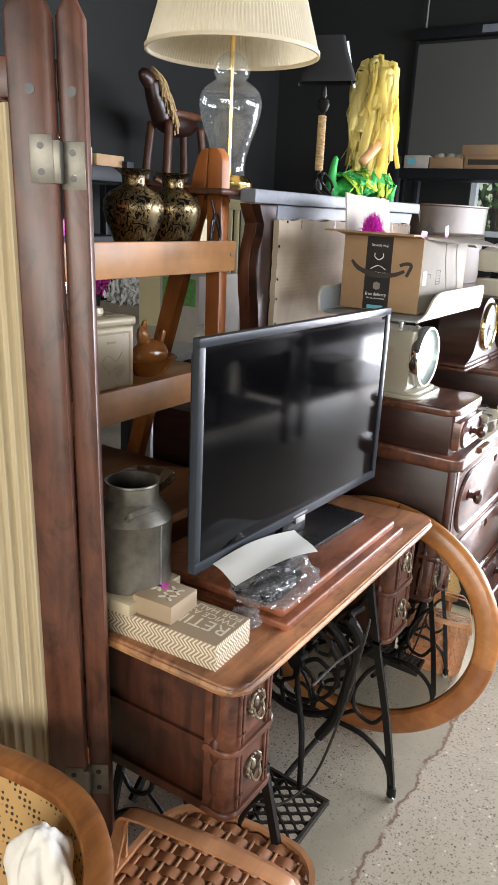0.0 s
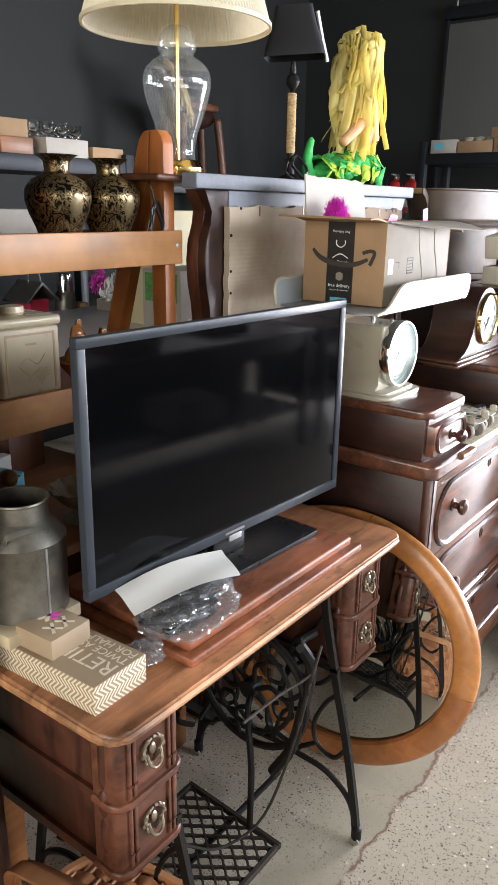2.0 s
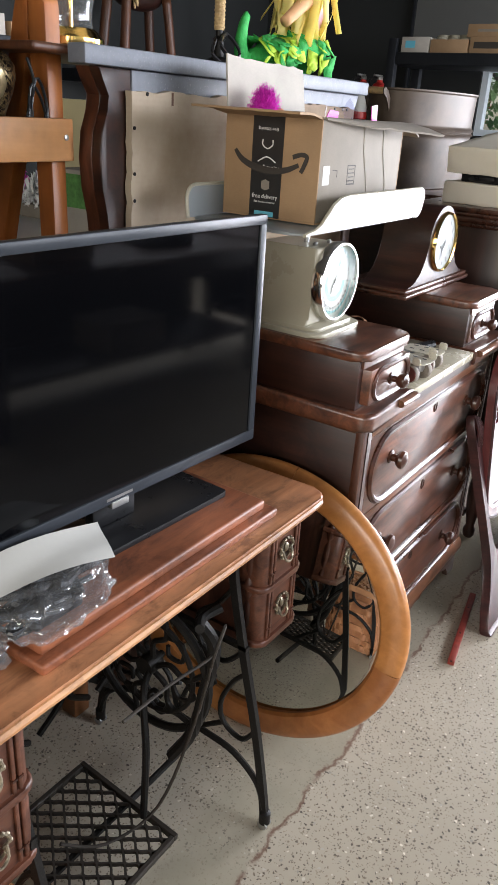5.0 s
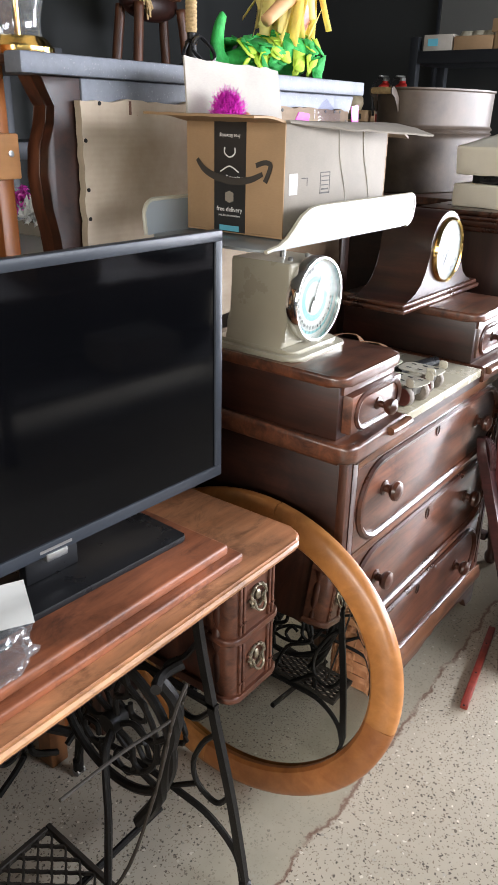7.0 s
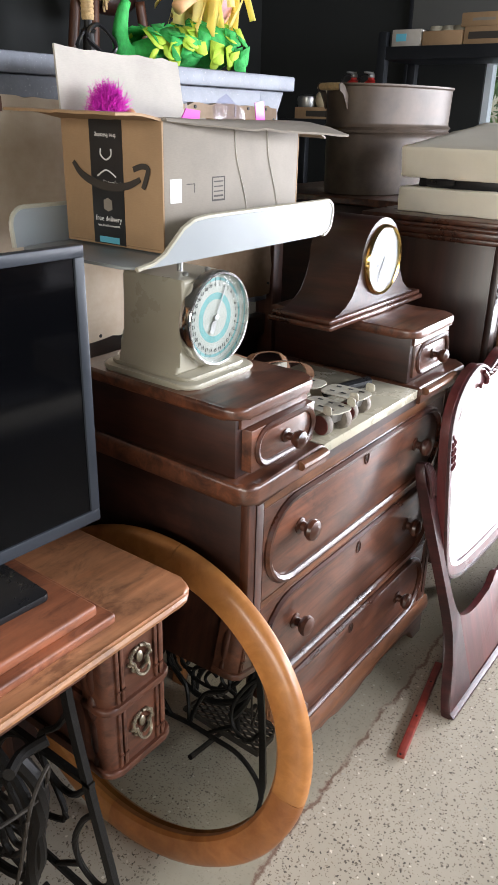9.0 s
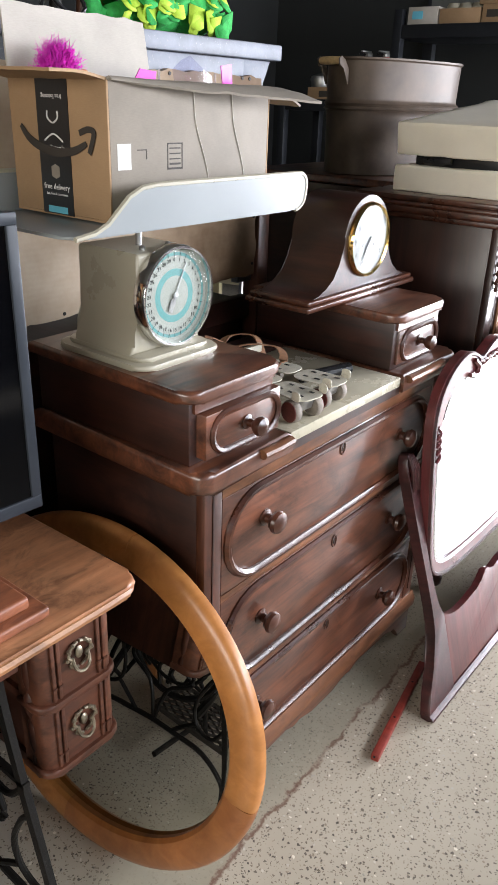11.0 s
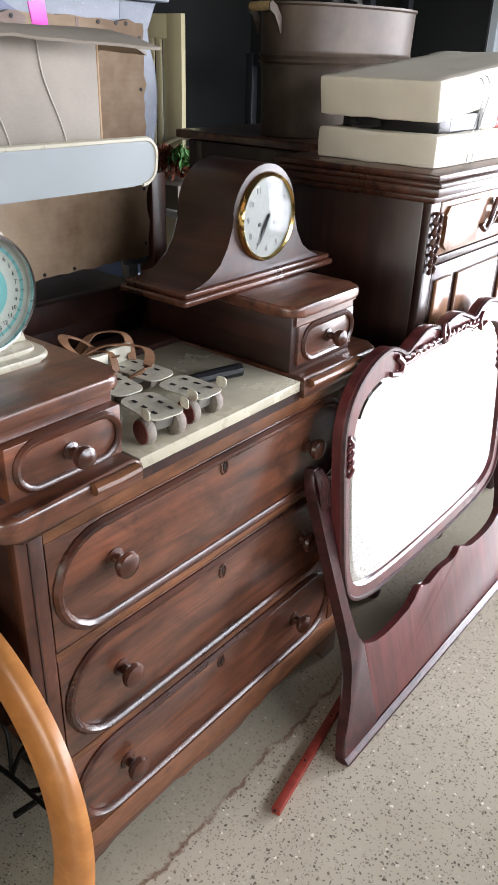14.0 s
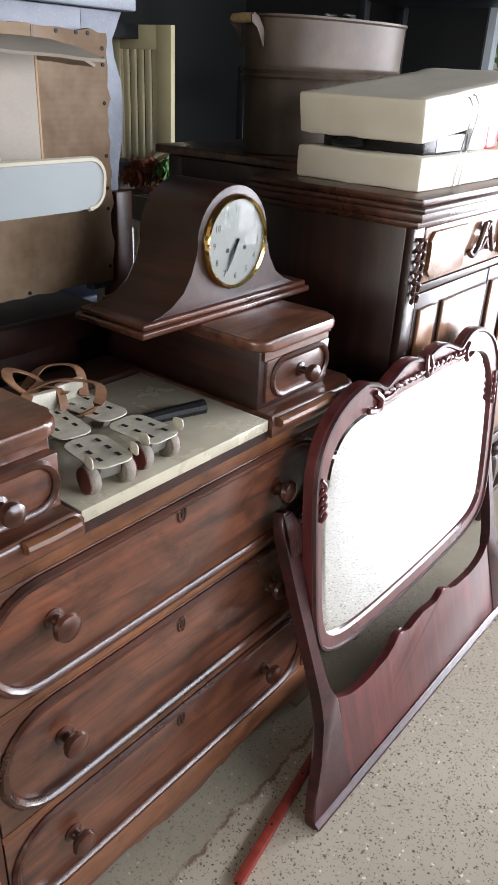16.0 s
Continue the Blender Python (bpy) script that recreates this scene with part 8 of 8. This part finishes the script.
# ---- cream door, folding chairs, table with flowers ----
cr = thing("cream_louvre_door", (-3.52, 5.3, 0), "cream painted slatted door leaning upright", "door")
M["cream_paint"] = paint("cream_yellow_paint", (0.62, 0.55, 0.33), 0.5, 0.06, 4)
for lo, hi in (((-3.80, 5.20, 0.0), (-3.72, 5.235, 1.66)), ((-3.40, 5.20, 0.0), (-3.28, 5.235, 1.66)), ((-3.72, 5.20, 1.53), (-3.40, 5.235, 1.66)), ((-3.72, 5.20, 0.0), (-3.40, 5.235, 0.16))):
    part("stile", boxes((lo, hi), bevel=0.003), M["cream_paint"], cr)
for k in range(5):
    x = -3.70 + 0.064 * k
    part("slat", boxes(((x, 5.208, 0.16), (x + 0.040, 5.227, 1.53)), bevel=0.003), M["cream_paint"], cr)
M["chair_beige"] = paint("beige_chair_enamel", (0.42, 0.37, 0.25), 0.4, 0.08, 6)


def folding_chair(m):
    t = thing("folding_chair", m, "folded beige metal chair stacked with others", "chair", "folding chairs", local=True)
    bm = B()
    tube(bm, [(-0.21, 0, 0.0), (-0.215, 0, 0.70), (-0.20, 0, 0.92), (-0.12, 0, 0.985), (0.0, 0, 1.0), (0.12, 0, 0.985), (0.20, 0, 0.92), (0.215, 0, 0.70), (0.21, 0, 0.0)], 0.012, 8)
    part("frame", bm, M["chair_beige"], t)
    part("backrest", boxes(((-0.20, -0.008, 0.76), (0.20, 0.006, 0.93)), bevel=0.004), M["chair_beige"], t)
    part("seat", boxes(((-0.19, 0.012, 0.30), (0.19, 0.026, 0.68)), bevel=0.006), M["chair_beige"], t)
    return t


fc = folding_chair(pose(-3.14, 5.06, 0.0, -6, 0, 12))
for k in range(1, 4):
    copy_thing(fc, pose(-3.14 - 0.055 * k, 5.06 + 0.055 * k, 0.0, -6, 0, 12))
wt = thing("white_folding_table", (-2.75, 4.55, 0), "white plastic folding table with flowers and boxes", "table")
part("top", boxes(((-3.25, 4.30, 0.72), (-2.30, 4.80, 0.755)), bevel=0.008), M["white"], wt)
for x in (-3.15, -2.40):
    for y in (4.36, 4.74):
        bm = B()
        tube(bm, [(x, y, 0), (x, y, 0.72)], 0.013, 8, smooth=0)
        part("leg", bm, M["steel"], wt)
box_thing((-2.86, 4.33, 0.755), (-2.48, 4.62, 0.87), M["card_pale"], "pale carton of dried flowers")
M["dry"] = paint("dried_red_flowers", (0.24, 0.07, 0.04), 0.9, 0.5, 60, 0, 0.8)
M["leaf"] = paint("green_leaves", (0.11, 0.28, 0.075), 0.7, 0.4, 40, 0, 0.5)


def tuft(name, c, r, count, mat, label, category, size=0.02, seed=1, at=None, kind="stuff"):
    """Many small leaves about a centre."""
    random.seed(seed)
    bm = B()
    for i in range(count):
        a, e = random.uniform(0, 6.283), math.asin(random.uniform(-0.35, 1))
        k = random.uniform(0.45, 1) ** 0.5 * random.uniform(0.85, 1.1)
        p = Vector((c[0] + r[0] * k * math.cos(a) * math.cos(e), c[1] + r[1] * k * math.sin(a) * math.cos(e), c[2] + r[2] * k * math.sin(e)))
        s_ = size * random.uniform(0.6, 1.4)
        m7 = Matrix.Translation(p) @ Euler([random.uniform(0, 6.28) for _ in range(3)]).to_matrix().to_4x4()
        v = [bm.verts.new(m7 @ Vector(q)) for q in ((-s_, 0, 0), (0, -s_ * 0.45, s_ * 0.15), (s_, 0, 0), (0, s_ * 0.45, s_ * 0.15))]
        bm.faces.new(v)
    lo = min(v.co.z for v in bm.verts)
    return single(name, bm, mat, at or (c[0], c[1], lo), label, category, kind=kind, flat=True)


tuft("dried_flowers", (-2.67, 4.47, 0.93), (0.21, 0.13, 0.10), 700, M["dry"], "bunch of dried red-brown flowers in carton", "flowers", 0.024, 3)
tuft("flower_leaves", (-2.55, 4.42, 0.98), (0.06, 0.05, 0.06), 90, M["leaf"], "green leaves among the dried flowers", "leaves", 0.03, 4)
box_thing((-3.10, 4.34, 0.755), (-2.90, 4.55, 0.92), M["card_white"], "white carton with blue print", mark=(0.3, 0.95, 0.5, 0.75, M["print_blue"]))
box_thing((-2.90, 4.64, 0.755), (-2.6, 4.78, 0.86), M["card_white"], "small white carton on the table")
bs = thing("blue_seat_chair", (-2.75, 4.0, 0), "dark blue seat chair under white table", "chair")
part("seat", boxes(((-2.98, 3.82, 0.44), (-2.5, 4.22, 0.49)), bevel=0.015, seg=3), paint("dark_blue_vinyl", (0.03, 0.05, 0.09), 0.4), bs)
for x in (-2.94, -2.54):
    for y in (3.86, 4.18):
        part("leg", boxes(((x - 0.012, y - 0.012, 0), (x + 0.012, y + 0.012, 0.445))), M["steel"], bs)

# ---- black shelving along the west side ----
ls = shelving("west_shelf_unit", -3.35, -2.90, 1.55, 3.30, (1.715, 1.36, 0.90, 0.40), 1.75, "black shelving crowded with boxes and glassware")
box_thing((-3.2, 2.34, 1.715), (-2.95, 2.50, 1.90), M["card"], "small tan wooden box", "wooden_box")
box_thing((-3.2, 2.52, 1.715), (-2.95, 2.70, 1.79), M["brown_table"], "reddish wooden cigar box", "wooden_box")
box_thing((-3.18, 2.53, 1.792), (-2.97, 2.69, 1.87), M["card"], "tan wooden box on another", "wooden_box")
box_thing((-3.2, 2.76, 1.715), (-2.93, 3.02, 1.80), M["card_white"], "white carton with blue and pink print", mark=(0.2, 0.7, 0.2, 0.5, M["print_blue"]))
box_thing((-3.2, 3.05, 1.715), (-2.93, 3.26, 1.775), M["card"], "small flat tan carton")
glass_cup = None
for k in range(8):
    m = Matrix.Translation((-2.99 - 0.08 * (k % 2), 2.74 + 0.042 * k, 1.802))
    if glass_cup is None:
        bm = B()
        lathe(bm, [(0, 0), (0.022, 0), (0.026, 0.03), (0.032, 0.07), (0.030, 0.07), (0.024, 0.03), (0, 0.005)], 18)
        glass_cup = single("drinking_glass", bm, M["clearglass"], m, "small clear drinking glass upturned on carton", "glass", "drinking glasses", local=True)
    else:
        copy_thing(glass_cup, m)
tuft("green_garland", (-2.97, 2.38, 1.40), (0.05, 0.10, 0.05), 160, M["crepe_green"], "shiny green tinsel garland on shelf", "garland", 0.016, 7)
box_thing((-3.2, 2.48, 1.36), (-2.95, 2.74, 1.47), M["card_white"], "plain white carton on shelf")
box_thing((-3.2, 2.76, 1.36), (-2.95, 2.96, 1.44), M["pink_plastic"], "dull pink carton on shelf")
box_thing((-3.25, 2.22, 0.90), (-2.98, 2.46, 1.16), M["card_pale"], "pale carton with crumpled wrapping")
th = thing("thermos_flask", (-2.94, 2.83, 0.90), "brushed steel vacuum flask", "flask")
at = Matrix.Translation((-2.94, 2.83, 0.90))
bm = B()
lathe(bm, [(0, 0), (0.05, 0), (0.052, 0.01), (0.052, 0.14), (0.046, 0.165), (0.04, 0.172)], 24, at)
part("body", bm, M["galvanised"], th)
bm = B()
lathe(bm, [(0.043, 0.172), (0.042, 0.235), (0.036, 0.262), (0, 0.268)], 24, at)
part("cup_lid", bm, M["chrome"], th)
bh = thing("birdhouse", (-2.96, 2.655, 0.90), "red wooden birdhouse with grey tin roof", "birdhouse")
part("house", boxes(((-3.05, 2.60, 0.90), (-2.92, 2.71, 1.05)), bevel=0.003), paint("crimson_paint", (0.42, 0.02, 0.06), 0.6), bh)
bm = B()
prism(bm, [(2.555, 1.045), (2.655, 1.135), (2.755, 1.045), (2.75, 1.035), (2.655, 1.12), (2.56, 1.035)], -3.08, -2.89, "x")
part("roof", bm, M["steel"], bh)
bm = B()
tube(bm, [(-2.98, 2.64, 1.125), (-2.98, 2.65, 1.20), (-2.98, 2.70, 1.19), (-2.98, 2.72, 1.08)], 0.004, 6)
part("hanging_wire", bm, M["steel"], bh)
for k in range(9):
    y = 2.30 + 0.075 * k
    box_thing((-2.99, y, 0.90) if k > 5 else (-2.93, y, 0.40), (-2.91, y + 0.055, 0.97 + 0.02 * (k % 3)) if k > 5 else (-2.91, y + 0.06, 0.62 + 0.02 * (k % 4)), (M["card_white"], M["pink_plastic"], M["card"], M["ceramic"], M["red"], M["white"])[k % 6], "small packaged item among shelf clutter", "small_package", group="shelf clutter", lid=False)

# ---- table of seasonal ornaments ----
ot = thing("ornament_table", (-2.05, 2.4, 0), "long table of seasonal decorations", "table")
part("top", boxes(((-2.86, 1.60, 0.965), (-1.72, 3.40, 0.995)), bevel=0.005), M["white"], ot)
for x in (-2.81, -1.77):
    for y in (1.65, 3.35):
        part("leg", boxes(((x - 0.02, y - 0.02, 0), (x + 0.02, y + 0.02, 0.965))), M["steel"], ot)
box_thing((-2.0, 2.44, 0.995), (-1.80, 2.74, 1.265), M["card_white"], "white appliance carton with green printed end", mark=(0.08, 0.92, 0.55, 0.95, M["leaf"]))
box_thing((-2.32, 2.68, 0.995), (-2.05, 2.95, 1.48), M["cream_paint"], "tall pale yellow carton standing", lid=False)
box_thing((-2.74, 2.86, 0.995), (-2.46, 3.20, 1.05), M["card_pale"], "low tan carton holding festive greenery", lid=False)
tuft("small_fir_tree", (-2.66, 3.16, 1.10), (0.13, 0.13, 0.12), 900, M["leaf"], "small bushy artificial fir tree", "plant", 0.024, 8)
tuft("second_fir_tree", (-3.22, 3.98, 1.05), (0.14, 0.16, 0.14), 900, M["leaf"], "bushy artificial fir tree on low table", "plant", 0.02, 9)
tuft("white_tinsel", (-2.58, 2.92, 1.09), (0.12, 0.13, 0.10), 700, M["white"], "fluffy white tinsel decoration", "garland", 0.018, 10)
tuft("pink_bauble_tree", (-2.80, 2.94, 1.10), (0.045, 0.05, 0.09), 200, M["pink_plastic"], "little tinsel tree with pink baubles", "ornament", 0.014, 12)
bm = crumple((-1.76, 2.46, 1.04), (0.06, 0.09, 0.05), None, 3, 0.3, 5, 0.9955)
single("white_plush_toy", bm, M["cloth"], (-1.76, 2.46, 0.995), "soft white plush decoration on table", "toy")
lt = thing("low_table", (-3.2, 3.85, 0), "low table with festive tree and tinsel", "table")
part("top", boxes(((-3.5, 3.42, 0.82), (-2.9, 4.22, 0.85)), bevel=0.005), M["brown_table"], lt)
for x in (-3.46, -2.94):
    for y in (3.46, 4.18):
        part("leg", boxes(((x - 0.02, y - 0.02, 0), (x + 0.02, y + 0.02, 0.82))), M["brown_table"], lt)
box_thing((-3.1, 3.82, 0.85), (-2.95, 4.18, 0.93), M["card_pale"], "shallow tan tray under ornaments", "tray", lid=False)

# ---- wooden rocking horse on high shelf ----
hs = shelving("high_shelf", -4.05, -3.55, 4.25, 5.35, (1.66, 0.9), 1.66, "tall black shelf along the dark wall")
random.seed(2)
wood_b, mane, coat_b = B(), B(), B()
HX = -3.78
bmesh.ops.create_icosphere(coat_b, subdivisions=3, radius=1, matrix=Matrix.Translation((HX, 4.78, 2.13)) @ Matrix.Diagonal((0.09, 0.24, 0.10, 1)))
box(wood_b, (HX - 0.10, 4.62, 2.16), (HX + 0.10, 4.98, 2.215), 0.015, 2)
for y, dy in ((4.60, -0.05), (4.98, 0.05)):
    for dx in (-0.08, 0.08):
        tube(wood_b, [(HX + dx, y, 2.12), (HX + dx * 1.15, y + dy * 0.5, 1.92), (HX + dx * 1.25, y + dy, 1.70)], 0.032, 8)
for dx in (-0.10, 0.10):
    tube(wood_b, [(HX + dx, 4.42, 1.72), (HX + dx, 4.55, 1.69), (HX + dx, 4.8, 1.678), (HX + dx, 5.03, 1.69), (HX + dx, 5.15, 1.72)], 0.018, 8)
tube(coat_b, [(HX, 4.62, 2.14), (HX, 4.54, 2.27), (HX, 4.50, 2.38)], 0.075, 10, scale=lambda k: 1.1 - 0.3 * k)
bmesh.ops.create_icosphere(coat_b, subdivisions=2, radius=1, matrix=pose(HX, 4.46, 2.38, -30, 0, 0) @ Matrix.Diagonal((0.05, 0.10, 0.06, 1)))
for i in range(90):
    y = random.uniform(4.48, 4.64)
    p0 = Vector((HX + random.uniform(0.0, 0.05), y, 2.46 - (y - 4.48) * 1.5 + random.uniform(-0.03, 0.02)))
    sweep(mane, spline([p0, p0 + Vector((0.05, 0.03, -0.06)), p0 + Vector((0.06, 0.05 + random.uniform(-0.02, 0.03), -0.16))], 3), [(-0.008, 0), (0.008, 0), (0.008, 0.004), (-0.008, 0.004)], False, (1, 0, 0.2))
multi("rocking_horse", [(wood_b, M["hutch_wood"]), (coat_b, M["sideboard"]), (mane, M["rope"])], (HX, 4.78, 1.66), "brown wooden rocking horse with pale mane", "rocking horse")

# ---- display tables across the aisle, which the television screen mirrors ----
def display_table(y0, y1):
    t = thing("display_table", (1.5, (y0 + y1) / 2, 0), "dark wooden display table with a lower shelf", "table", "display tables")
    part("tabletop", boxes(((1.18, y0, 0.735), (1.82, y1, 0.765)), bevel=0.005), M["hutch_wood"], t)
    part("lower_shelf", boxes(((1.22, y0 + 0.04, 0.24), (1.78, y1 - 0.04, 0.26)), bevel=0.004), M["sideboard"], t)
    part("back_panel", boxes(((1.76, y0 + 0.06, 0.261), (1.78, y1 - 0.06, 0.64))), M["sideboard"], t)
    for y in (y0 + 0.03, y1 - 0.08):
        for x in (1.20, 1.75):
            part("leg", boxes(((x, y, 0), (x + 0.05, y + 0.05, 0.735)), bevel=0.004), M["sideboard"], t)
        part("apron", boxes(((1.25, y + 0.01, 0.645), (1.75, y + 0.035, 0.735))), M["sideboard"], t)
    part("front_apron", boxes(((1.205, y0 + 0.08, 0.645), (1.225, y1 - 0.08, 0.735)), bevel=0.002), M["sideboard"], t)
    return t


display_table(2.35, 4.20)
display_table(4.28, 6.10)
for x0, x1, y0, y1, z0, z1, mt in ((1.35, 1.62, 2.7, 3.05, 0.765, 0.93, "card"), (1.40, 1.66, 3.5, 3.8, 0.765, 0.84, "black_plastic"), (1.34, 1.60, 4.7, 5.1, 0.765, 0.90, "card_white"), (1.30, 1.60, 3.1, 3.5, 0.26, 0.42, "card_pale"), (1.32, 1.62, 4.9, 5.3, 0.26, 0.45, "galvanised")):
    box_thing((x0, y0, z0), (x1, y1, z1), M[mt], "plain box standing on the display table")

# ---- trees beyond the windows ----
M["bark"] = paint("tree_bark", (0.12, 0.09, 0.06), 0.9, 0.3, 20)
M["tree_leaf"] = paint("tree_foliage", (0.12, 0.22, 0.07), 0.7, 0.4, 3)


def tree(x, y, h, seed):
    random.seed(seed)
    t = thing("tree", (x, y, -0.13), "leafy green tree outside the window", "tree", "trees outside")
    bm = B()
    tube(bm, [(x, y, -0.13), (x + 0.1, y, h * 0.3), (x, y + 0.1, h * 0.6), (x + 0.1, y, h * 0.85)], 0.16, 8, scale=lambda k: 1.1 - 0.8 * k)
    for k in range(7):
        a = k * 2.4
        z = h * (0.3 + 0.08 * k)
        tube(bm, [(x, y, z), (x + 0.5 * math.cos(a), y + 0.5 * math.sin(a), z + 0.4), (x + 1.1 * math.cos(a), y + 1.1 * math.sin(a), z + 0.7)], 0.05, 6, scale=lambda k_: 1.1 - 0.8 * k_)
    part("trunk", bm, M["bark"], t)
    bm = B()
    for i in range(1500):
        k = random.randrange(9)
        a = k * 2.4
        cx_, cy_, cz_ = x + 1.1 * math.cos(a) * (k > 0), y + 1.1 * math.sin(a) * (k > 0), h * (0.34 + 0.07 * k)
        d = Vector((random.gauss(0, 0.42), random.gauss(0, 0.42), random.gauss(0, 0.34)))
        s_ = random.uniform(0.05, 0.11)
        m7 = Matrix.Translation(Vector((cx_, cy_, cz_)) + d) @ Euler([random.uniform(0, 6.28) for _ in range(3)]).to_matrix().to_4x4()
        bm.faces.new([bm.verts.new(m7 @ Vector(q)) for q in ((-s_, 0, 0), (0, -s_ * 0.5, 0), (s_, 0, 0), (0, s_ * 0.5, 0))])
    part("crown", bm, M["tree_leaf"], t, flat=True)


tree(-3.4, 12.2, 4.2, 1)
tree(-5.6, 14.0, 5.0, 2)
tree(-1.2, 15.0, 5.2, 3)
